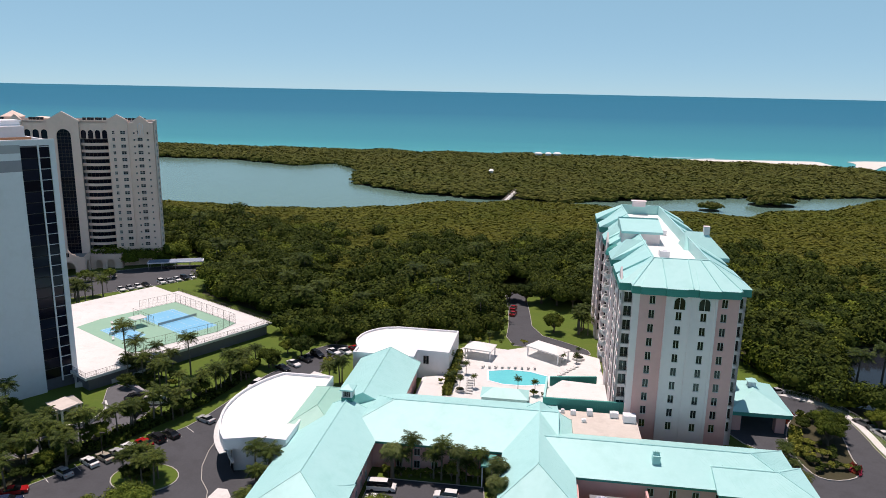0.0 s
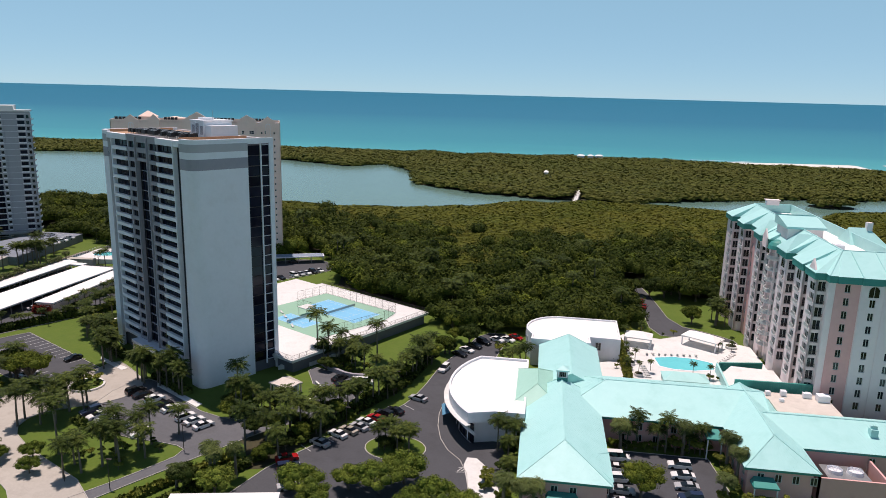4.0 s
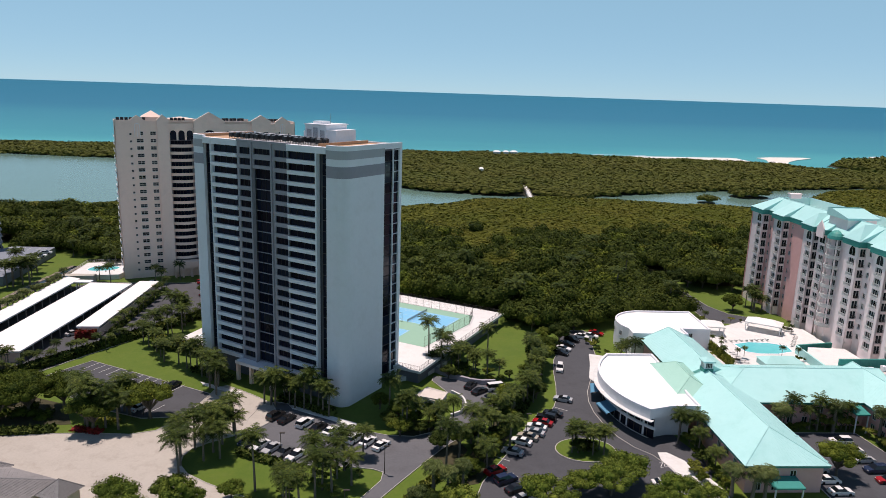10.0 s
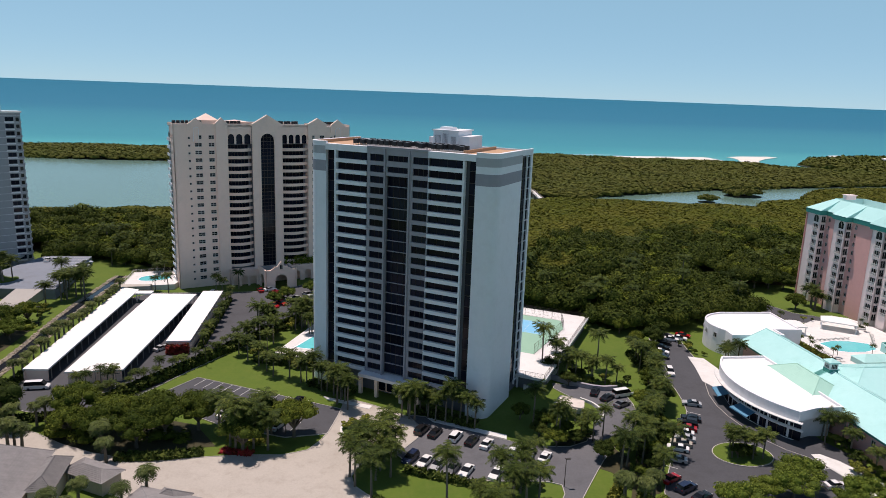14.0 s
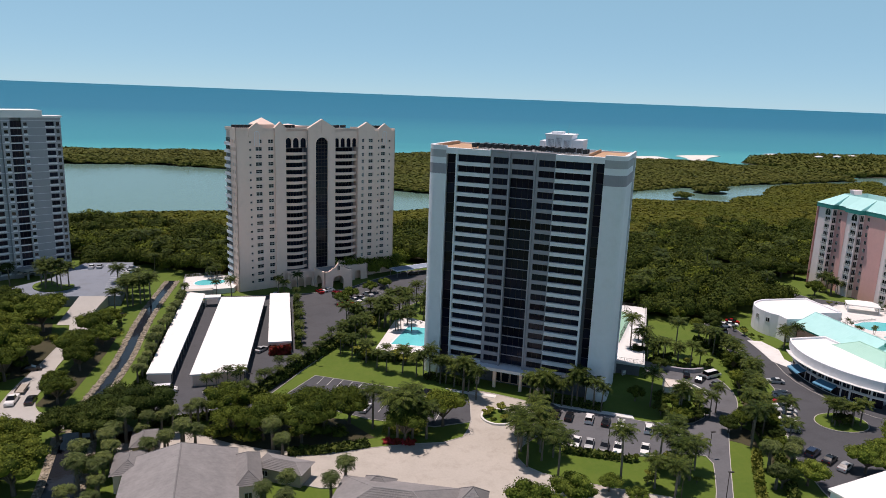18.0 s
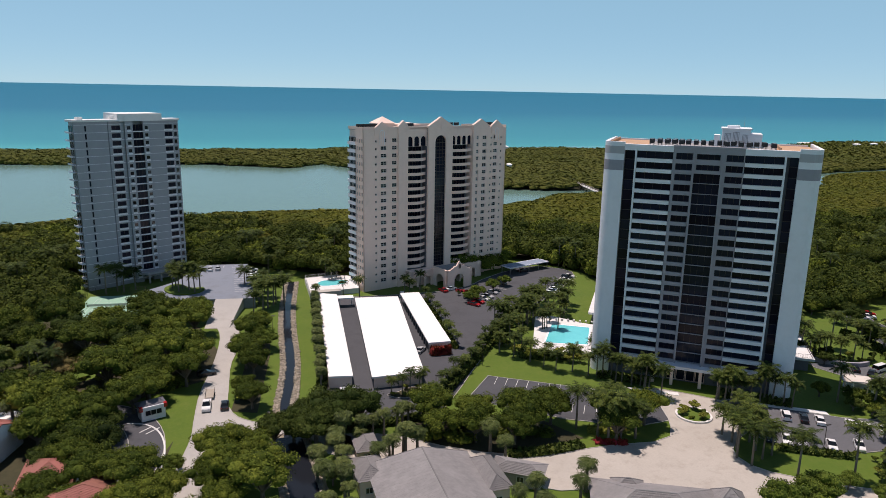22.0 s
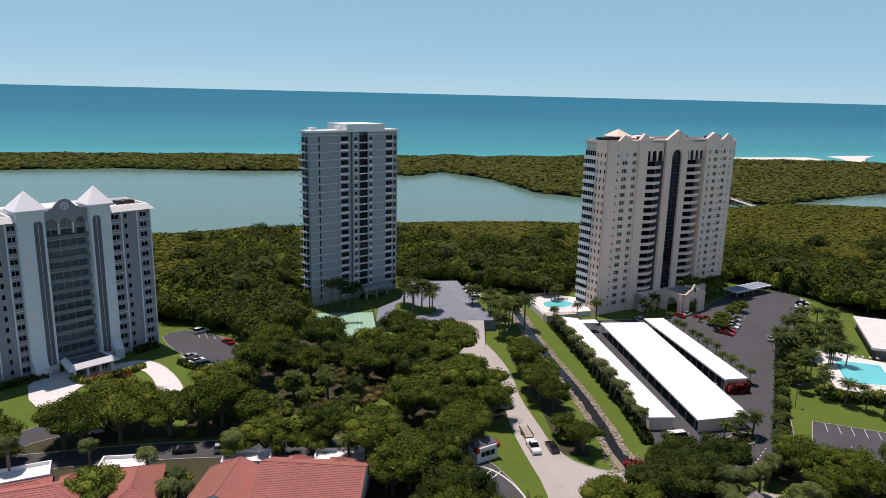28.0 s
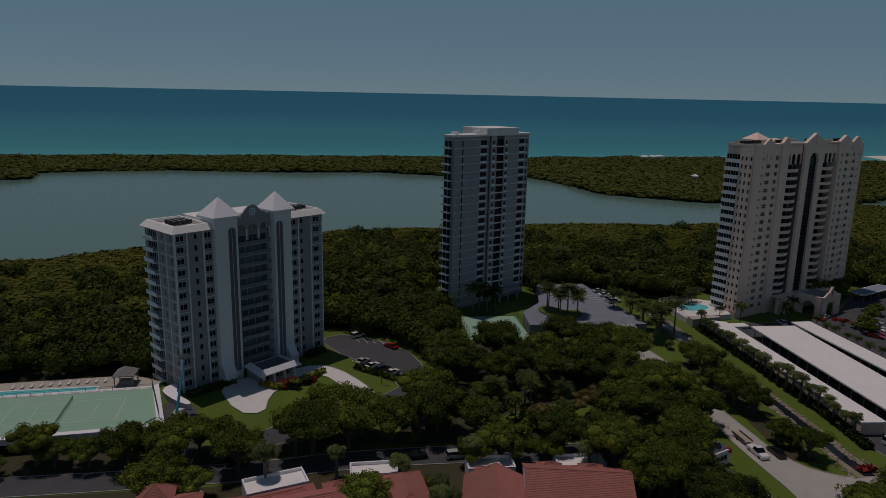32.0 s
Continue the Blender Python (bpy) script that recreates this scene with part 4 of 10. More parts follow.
    # left flank: glazed balconies at the back half, window columns ahead
    cols = [(0.5, 0.8), (2.3, 0.8), (3.9, 0.7)]
    part("flank_wall", holed_wall(5.2, 59.6, [(5.2 - c - ww, Z0 + F * k + 0.8, 5.2 - c, Z0 + F * k + 2.2) for k in range(N) for c, ww in cols], 0.35), M_BEIGE, T, "", pose(0, 5.2, 0, 0, 0, -90))
    for k in range(N):
        for c, ww in cols:
            put("window", window_mesh(ww, 1.4, 1, 0.07), T, 0.2, c + ww, Z0 + F * k + 0.8, -90)
        put("window", window_mesh(5.2, 1.75, 5, 0.07, M_GLASS, M_FRAME), T, 0.25, 10.5, Z0 + F * k + 0.95, -90)
        g = T_SP.get("flank")
        if g is None:
            q = Geo()
            q.box(-0.35, 5.2, -0.2, 0.5, 10.6, 0.05)
            q.box(-0.35, 5.2, 0.05, -0.25, 10.6, 0.95)
            T_SP["flank"] = g = q.mesh("balcony", [M_WHITE])
        put("balcony", g, T, 0, 0, Z0 + F * k)
    part("flank_wall", holed_wall(10.4, 59.6, [(4.4, Z0 + F * k + 0.8, 8.6, Z0 + F * k + 2.3) for k in range(N)], 0.35), M_BEIGE, T, "", pose(W, 0, 0, 0, 0, 90))
    for k in range(N):
        put("window", window_mesh(4.2, 1.5, 4, 0.07, M_GLASS, M_FRAME), T, W - 0.2, 4.4, Z0 + F * k + 0.8, 90)
    g = Geo()
    g.box(0.5, 0.45, 0, 14.6, 10.4, 59.2)
    g.box(52.0, 0.45, 0, W - 0.5, 10.4, 59.2)
    g.box(14.6, 3.4, 0, 52.0, 18.0, 59.2)
    part("core_wall", g, M_BEIGE, T)
    g = Geo()
    for x0, y0, x1, y1 in ((0.2, 0.3, 14.8, 10.6), (14.8, 3.0, 52, 18.2), (52, 0.3, W - 0.2, 10.6)):
        g.box(x0, y0, 59.2, x1, y1, 59.45)
    part("roof", g, M_GRAVEL, T, "grey gravel roof")
    for x0, y0, x1, y1 in ((0, 0, 5, 0.3), (0, 0, 0.3, 10.6), (0, 10.3, 14.8, 10.6), (10.6, 0, 14.6, 0.3), (18.8, 0.3, 27.8, 0.6), (39.2, 0.3, 49.6, 0.6), (W - 0.3, 0, W, 10.6), (14.8, 18, 52, 18.3), (52, 10.3, W, 10.6)):
        g = Geo()
        g.box(x0, y0, 59.4, x1, y1, 60.4)
        part("parapet", g, M_BEIGE, T)
    # peaked lift housings
    for cx, cy, w, z in ((13.5, 9.0, 7.0, 62.2), (24.0, 9.0, 9.0, 61.6)):
        g = Geo()
        g.box(cx - w / 2, cy - 3, 59.4, cx + w / 2, cy + 3, z - 0.8)
        for s in range(4):
            q = [(cx - w / 2 - .3, cy - 3.3), (cx + w / 2 + .3, cy - 3.3), (cx + w / 2 + .3, cy + 3.3), (cx - w / 2 - .3, cy + 3.3)]
            g.face([(*q[s], z - 0.8), (*q[(s + 1) % 4], z - 0.8), (cx, cy, z + 1.6 if w < 8 else z)])
        part("roof_housing", g, M_BEIGE, T)
    # arcade and gabled porch at the foot
    g = arch_wall(10.0, 6.2, [(1.6, 2.0, 2.6), (4.6, 2.4, 2.6), (7.8, 2.4, 2.6)], 0.5)
    part("arcade_wall", g, M_BEIGE, T, "arcaded podium wall", pose(18.0, -5.0, 0))
    g = arch_wall(12.0, 6.2, [(3.0, 2.6, 2.8), (7.5, 2.6, 2.8)], 0.5)
    part("arcade_wall", g, M_BEIGE, T, "arcaded podium wall", pose(40.0, -5.0, 0))
    g = Geo()
    g.box(18.0, -4.5, 5.6, 52, 0, 5.9)
    g.box(18.0, -3.0, 0, 52, -0.1, 5.6)
    g.box(18.0, -5.0, 0, 18.4, 0, 6.2)
    g.box(51.6, -5.0, 0, 52.0, 0, 6.2)
    part("podium", g, M_BEIGE, T, "podium with flat roof")
    def crest(x):
        d = abs(x - 6.0)
        return 7.4 + (3.2 - 1.3 * d if d < 1.3 else 1.2 if d < 2.6 else 0.5 if d < 3.9 else 0.0)
    part("porch_front", arch_wall(12.0, 7.4, [(6.0, 4.6, 3.2)], 0.6, top=crest), M_BEIGE, T, "stepped gable wall with an arch", pose(27.8, -14.0, 0))
    for x, rz, xx in ((27.8, 90, 28.4), (39.8, 90, 39.8)):
        part("porch_side", arch_wall(9.0, 7.4, [(4.5, 4.6, 3.0)], 0.6), M_BEIGE, T, "arched porch wall", pose(xx, -14.0, 0, 0, 0, rz))
    g = Geo()
    g.box(28.4, -13.4, 6.6, 39.2, -4.5, 6.9)
    part("porch_roof", g, M_GRAVEL, T)
    ob = part("blind_arch", arched_window(1.0, 1.8, M_DARK), [M_DARK, M_BEIGE], T, "", pose(33.8, -14.02, 7.6))
    return T


tower_gabled()
condensers((-220.1, 243.4), 23.2, [(1.5 + 1.5 * k, 6.0) for k in range(7)] + [(40 + 1.5 * k, 6.5 + (k % 2)) for k in range(6)] + [(56 + 1.4 * k, 5.0) for k in range(6)] + [(20.5 + 1.4 * k, 6.0) for k in range(4)], 60.25, "gabled tower condensers")

# ---- slender blue-grey tower ----
def tower_slender():
    W, D, F, N, Z0 = 37.7, 5.4, 2.76, 21, 1.6
    T = thing("apartment_tower", pose(-317.8, 261.1, 0, 0, 0, 33.7), "slender blue-grey apartment tower with white floor lines", "building", "towers")
    def bay(x0, w, y, cols, label="blue-grey stucco wall"):
        holes = [(c, Z0 + F * k + lo, c + ww, Z0 + F * k + hi) for k in range(N) for c, ww, lo, hi, nc in cols]
        part("bay_wall", holed_wall(w, 61.0, holes, 0.35), M_SLATE, T, label, pose(x0, y, 0))
        for k in range(N):
            for c, ww, lo, hi, nc in cols:
                put("window", window_mesh(ww, hi - lo, nc, 0.05, M_GLASS if ww > 1.4 or ww < 1 else M_GLASSB, M_RAIL if ww > 1.4 or ww < 1 else M_FRAME), T, x0 + c, y + 0.12, Z0 + F * k + lo)
        g = Geo()
        g.box(x0, y - 0.05, -0.06, x0 + w, y + 0.02, 0.06)
        me = g.mesh("floor_line", [M_WHITE])
        for k in range(N + 1):
            put("floor_line", me, T, 0, 0, Z0 + F * k)
        return holes
    bay(0.0, 11.4, 0.0, [(3.6, 0.6, 0.5, 2.4, 1)])
    bay(11.8, 5.6, 0.5, [(1.2, 3.1, 0.68, 2.3, 2)])
    bay(17.4, 2.9, -0.3, [(0.8, 1.35, 0.75, 2.05, 1)])
    bay(24.1, 2.7, -0.3, [(0.6, 1.3, 0.75, 2.05, 1)])
    bay(26.8, 10.9, 0.0, [(5.6, 2.9, 0.68, 2.3, 2), (9.2, 1.25, 0.6, 2.2, 1)])
    for x0, w in ((12.8, 3.5), (18.1, 1.6), (24.6, 1.5), (32.2, 3.3)):
        wh = Geo()
        wh.box(x0, -0.36 if 17 < x0 < 26 else (0.44 if x0 < 17 else -0.06), 0.1, x0 + w, 0.5, 0.62)
        me = wh.mesh("spandrel", [M_WHITE])
        for k in range(N):
            put("spandrel", me, T, 0, 0, Z0 + F * k)
    g = Geo()
    g.box(20.3, -0.25, -0.2, 24.1, 0.8, 0.2)
    me = g.mesh("balcony", [M_WHITE])
    for k in range(N):
        put("balcony", me, T, 0, 0, Z0 + F * k)
        put("window", window_mesh(3.8, F - 0.4, 3, 0.06, M_GLASS, M_RAIL), T, 20.3, 0.25, Z0 + F * k + 0.2)
    g = Geo()
    g.box(0.4, 0.5, 0, 11.6, D, 60.6)
    g.box(11.6, 1.0, 0, 20.3, 15, 60.6)
    g.box(20.3, 2.1, 0, 24.1, 15, 60.6)
    g.box(24.1, 0.5, 0, W - 0.4, D + 2, 60.6)
    part("core_wall", g, M_SLATE, T)
    g = Geo()
    g.box(-1.1, 1.4, -0.12, 0.3, D, 0.12)
    g.box(-1.1, 1.4, 0.12, -1.0, D, 0.5)
    bl = g.mesh("side_balcony", [M_WHITE])
    g = Geo()
    g.box(W - 0.3, 1.6, -0.12, W + 0.6, D + 1.6, 0.12)
    g.box(W + 0.5, 1.6, 0.12, W + 0.6, D + 1.6, 0.5)
    br = g.mesh("side_balcony", [M_WHITE])
    for k in range(N):
        put("side_balcony", bl, T, 0, 0, Z0 + F * k)
        put("side_balcony", br, T, 0, 0, Z0 + F * k)
    for k in range(N):
        put("window", window_mesh(3.8, 2.3, 2, 0.07, M_GLASS, M_FRAME), T, 0.2, D - 0.1, Z0 + F * k + 0.15, -90)
        put("window", window_mesh(5.0, 2.3, 2, 0.07, M_GLASS, M_FRAME), T, W - 0.2, 1.8, Z0 + F * k + 0.15, 90)
    g = Geo()
    g.box(-0.6, -0.4, 60.6, 15.0, D + 0.4, 61.3)
    g.box(31.3, -0.4, 60.6, W + 0.5, D + 0.4, 61.3)
    g.box(15.0, -0.5, 60.6, 31.3, 12, 63.3)
    g.box(2.0, 2.0, 61.3, 4.0, 4.0, 62.2)
    g.box(13.3, 3.0, 61.3, 15.0, 5.0, 62.4)
    part("roof", g, M_WROOF, T, "pale flat roof with a raised middle")
    # entrance canopy
    pl = [(16.5, -0.2), (19.5, -5.0), (31.0, -5.0), (34.5, -0.2)]
    g = Geo()
    g.prism(pl, 3.4, 4.4, 0, bottom=True)
    part("canopy", g, M_SLATE, T, "flat entrance canopy")
    g = Geo()
    g.prism(offset(pl, -0.6), 4.35, 4.45)
    part("canopy_deck", g, M_GRAVEL, T)
    for x in (20.5, 25.0, 30.0):
        g = Geo()
        g.box(x - .3, -4.5, 0, x + .3, -3.9, 3.4)
        part("column", g, M_SLATE, T)


tower_slender()


# ---- twin-peaked grey tower ----
def tower_twin_peaks():
    W, D, F, N, Z0 = 44.2, 15.1, 2.86, 14, 0.8
    T = thing("apartment_tower", pose(-395.5, 199.5, 0, 0, 0, 39.2), "grey apartment tower with two white pyramid-topped shafts", "building", "towers")
    def bay(x0, w, cols, y=0.0, m=M_TAUPE):
        holes = [(c, Z0 + F * k + 0.8, c + ww, Z0 + F * k + 2.2) for k in range(N) for c, ww, nc in cols]
        part("bay_wall", holed_wall(w, 41.0, holes, 0.35), m, T, "grey stucco bay", pose(x0, y, 0))
        for k in range(N):
            for c, ww, nc in cols:
                put("window", window_mesh(ww, 1.4, nc, 0.06, M_GLASS, M_FRAME), T, x0 + c, y + 0.14, Z0 + F * k + 0.8)
    bay(0, 3.3, [(0.6, 1.9, 2)])
    bay(3.3, 4.3, [(2.0, 0.9, 1)], 0.25, M_GREY)
    bay(7.6, 2.4, [(0.35, 1.8, 2)])
    bay(32.6, 3.4, [(0.7, 2.0, 2)])
    bay(36.0, 4.3, [(0.8, 0.9, 1)], 0.25, M_GREY)
    bay(40.3, 3.9, [(0.8, 1.9, 2)])
    for x in (0.15, 3.3, 7.6, 36.0, 40.3, 44.05):
        g = Geo()
        g.box(x - 0.15, -0.12, 0, x + 0.15, 0.3, 41.2)
        part("rib", g, M_WHITE, T, "white vertical rib")
    for x0, x1 in ((0, 3.3), (7.6, 10), (32.6, 36), (40.3, W)):
        g = Geo()
        g.box(x0 + 0.1, -0.03, -0.05, x1 - 0.1, 0.02, 0.07)
        me = g.mesh("floor_line", [M_WHITE])
        for k in range(N):
            put("floor_line", me, T, 0, 0, Z0 + F * k)
    # white shafts with blind arches and splayed feet
    for x0, x1, nx, nm in ((9.9, 16.2, 13.4, 1), (27.2, 32.6, 27.6, -1)):
        g = Geo()
        g.box(x0, -1.6, 0, x1, 5.0, 43.4)
        part("shaft", g, M_WHITE, T, "white stair shaft")
        ob = part("blind_arch", arched_window(2.1, 38.5, M_DGREY), [M_DGREY, M_WHITE], T, "tall dark arched niche", pose(nx + 1.15, -1.62, 2.4))
        xa, xb = (x0, nx - 0.1) if nm > 0 else (nx + 2.5, x1)
        g = Geo()
        g.face([(xa, -1.6, 5.2), (xa, -3.4, 2.8), (xb, -3.4, 2.8), (xb, -1.6, 5.2)])
        g.face([(xa, -3.4, 0), (xb, -3.4, 0), (xb, -3.4, 2.8), (xa, -3.4, 2.8)])
        g.face([(xa, -1.6, 0), (xa, -3.4, 0), (xa, -3.4, 2.8), (xa, -1.6, 5.2)])
        g.face([(xb, -3.4, 0), (xb, -1.6, 0), (xb, -1.6, 5.2), (xb, -3.4, 2.8)])
        part("splayed_foot", g, M_WHITE, T)
        put("vent", window_mesh(xb - xa - 0.8, 1.8, 1, 0.1, M_TAUPE, M_FRAME), T, xa + 0.4, -3.44, 0.6)
        g = Geo()
        cx, cy = (x0 + x1) / 2, 1.7
        q = [(x0 - 0.7, -2.3), (x1 + 0.7, -2.3), (x1 + 0.7, 5.7), (x0 - 0.7, 5.7)]
        g.prism(q, 43.2, 43.8, bottom=True)
        for s in range(4):
            g.face([(*q[s], 43.8), (*q[(s + 1) % 4], 43.8), (cx, cy, 48.4)])
        part("pyramid_roof", g, M_WHITE, T, "white pyramid roof")
    # middle: balconies in shade under an arched loggia
    g = Geo()
    g.box(16.2, 2.4, 0, 27.2, 5, 43)
    part("core_wall", g, M_TAUPE, T)
    g = Geo()
    g.box(16.2, 0.3, -0.1, 27.2, 2.4, 0.1)
    me = g.mesh("balcony", [M_SLATE])
    g = Geo()
    g.box(16.2, 0.25, 0.12, 27.2, 0.32, 1.05)
    me2 = g.mesh("balustrade", [mat("smoked_balustrade", (0.17, 0.185, 0.215), (0.20, 0.215, 0.245), 0.3)])
    for k in range(1, N):
        b = put("balcony", me, T, 0, 0, Z0 + F * k)
        put("balustrade", me2, b, 0, 0, 0)
        put("window", window_mesh(10.6, 2.4, 5, 0.1, M_SHUT, M_FRAME), T, 16.4, 2.2, Z0 + F * k + 0.14)
    def crown(x):
        d = abs(x - 5.5)
        return 43.2 + (2.6 * math.cos(d / 3.2 * math.pi / 2) if d < 3.2 else 0.3 * max(0, 1 - (d - 3.2)))
    part("loggia_wall", arch_wall(11.0, 43.2, [(2.0, 2.7, 39.4), (5.5, 2.7, 39.4), (9.0, 2.7, 39.4)], 0.5, 36.6, top=crown), M_TAUPE, T, "arched loggia wall below a round crest", pose(16.2, 0.1, 0))
    g = Geo()
    n = 20
    for k in range(n):
        a, b = 2 * math.pi * k / n, 2 * math.pi * (k + 1) / n
        g.face([(21.7 + r * math.cos(q), 0.04, 43.9 + r * math.sin(q)) for r, q in ((0.75, a), (1.0, a), (1.0, b), (0.75, b))][::-1])
    g.box(21.6, 0.0, 43.0, 21.8, 0.08, 44.8)
    g.box(20.8, 0.0, 43.8, 22.6, 0.08, 44.0)
    part("medallion", g, M_WHITE, T, "white round medallion")
    for x in (16.4, 19.8, 23.4, 26.8):
        g = Geo()
        g.box(x - 0.15, 0.0, 36.6, x + 0.15, 0.5, 39.4)
        part("column", g, M_WHITE, T)
    # flanks
    cols = [(1.2, 0.8, 1), (5.6, 0.8, 1), (9.0, 4.6, 4)]
    for side in (0, 1):
        part("flank_wall", holed_wall(D, 41.0, [((D - c - ww) if side == 0 else c, Z0 + F * k + 0.7, (D - c) if side == 0 else c + ww, Z0 + F * k + 2.3) for k in range(N) for c, ww, nc in cols], 0.35), M_TAUPE, T, "", pose(0, D, 0, 0, 0, -90) if side == 0 else pose(W, 0, 0, 0, 0, 90))
        for k in range(N):
            for c, ww, nc in cols:
                put("window", window_mesh(ww, 1.6, nc, 0.07, M_GLASSB if ww < 2 else M_GLASS, M_FRAME), T, 0.2 if side == 0 else W - 0.2, c + ww if side == 0 else c, Z0 + F * k + 0.7, -90 if side == 0 else 90)
    g = Geo()
    g.box(-1.2, 8.6, -0.1, 0.2, 14.0, 0.1)
    g.box(-1.2, 8.6, 0.1, -1.12, 14.0, 0.95)
    me = g.mesh("balcony", [M_WHITE])
    for k in range(N):
        put("balcony", me, T, 0, 0, Z0 + F * k)
    g = Geo()
    for k in range(N):
        g.box(-0.03, 0.2, Z0 + F * k - 0.05, 0.02, 8.4, Z0 + F * k + 0.07)
    for v in (0.1, 4.2, 8.3, 14.9):
        g.box(-0.08, v - 0.12, 0, 0.1, v + 0.12, 41)
    part("flank_ribs", g, M_WHITE, T)
    g = Geo()
    g.box(0.5, 2.5, 0, W - 0.5, D, 40.8)
    part("core_wall", g, M_TAUPE, T)
    # sloped white eaves round flat roofs
    for x0, x1 in ((-0.9, 10.6), (32.0, W + 0.9)):
        g = Geo()
        a = [(x0, -0.9), (x1, -0.9), (x1, D + 0.9), (x0, D + 0.9)]
        b = offset(a, -1.3)
        c = offset(a, -1.9)
        for s in range(4):
            j = (s + 1) % 4
            g.face([(*a[s], 40.9), (*a[j], 40.9), (*b[j], 42.4), (*b[s], 42.4)])
            g.face([(*b[s], 42.4), (*b[j], 42.4), (*c[j], 42.4), (*c[s], 42.4)])
            g.face([(*c[s], 42.4), (*c[j], 42.4), (*c[j], 41.3), (*c[s], 41.3)])
        g.face([(*p, 41.3) for p in c])
        g.face([(*p, 40.9) for p in a][::-1])
        part("eaves_roof", g, M_WROOF, T, "flat roof with sloped white eaves")
    g = Geo()
    g.box(10.6, 5.0, 41, 32.0, D + 0.6, 42.6)
    part("roof", g, M_WROOF, T)
    # entrance canopy
    q = [(15.2, -11.2), (28.0, -11.2), (27.2, -1.7), (16.2, -1.7)]
    g = Geo()
    g.prism(q, 3.0, 3.2, bottom=True)
    o, i = q, offset(q, -1.3)
    for s in (0, 1, 3):
        j = (s + 1) % 4
        g.face([(*o[s], 3.2), (*o[j], 3.2), (*i[j], 4.4), (*i[s], 4.4)])
        g.face([(*i[s], 4.4), (*i[j], 4.4), (*i[j], 3.5), (*i[s], 3.5)])
    part("canopy", g, M_WHITE, T, "white entrance canopy with sloped edge")
    g = Geo()
    g.prism(i, 3.45, 3.55)
    part("canopy_deck", g, M_DGREY, T)
    for x in (17.0, 20.2, 23.4, 26.4):
        g = Geo()
        g.box(x - .3, -10.0, 0, x + .3, -9.4, 3.0)
        part("column", g, M_WHITE, T)
    for k in range(3):
        put("window", window_mesh(2.4, 2.4, 2, 0.1), T, 17.4 + 3.2 * k, -8.0, 0.3)
    g = Geo()
    g.box(17.0, -7.9, 0, 26.6, -1.7, 3.0)
    part("lobby", g, M_TAUPE, T)


tower_twin_peaks()
condensers((-395.5, 199.5), 39.2, [(2.6 + 1.3 * (k % 4), 4.5 + 1.6 * (k // 4)) for k in range(12)] + [(37.5 + 1.3 * (k % 4), 5.0 + 1.6 * (k // 4)) for k in range(8)], 42.05, "twin peaks tower condensers")

# ---- pink and white building with aqua roofs ----
def seam_roof(g, a, b, z0, z1, s=0):
    """Sloping planes between an outer outline a at z0 and an inner one b at z1."""
    n = len(a)
    for k in range(n):
        j = (k + 1) % n
        g.face([(*a[k], z0), (*a[j], z0), (*b[j], z1), (*b[k], z1)], s)


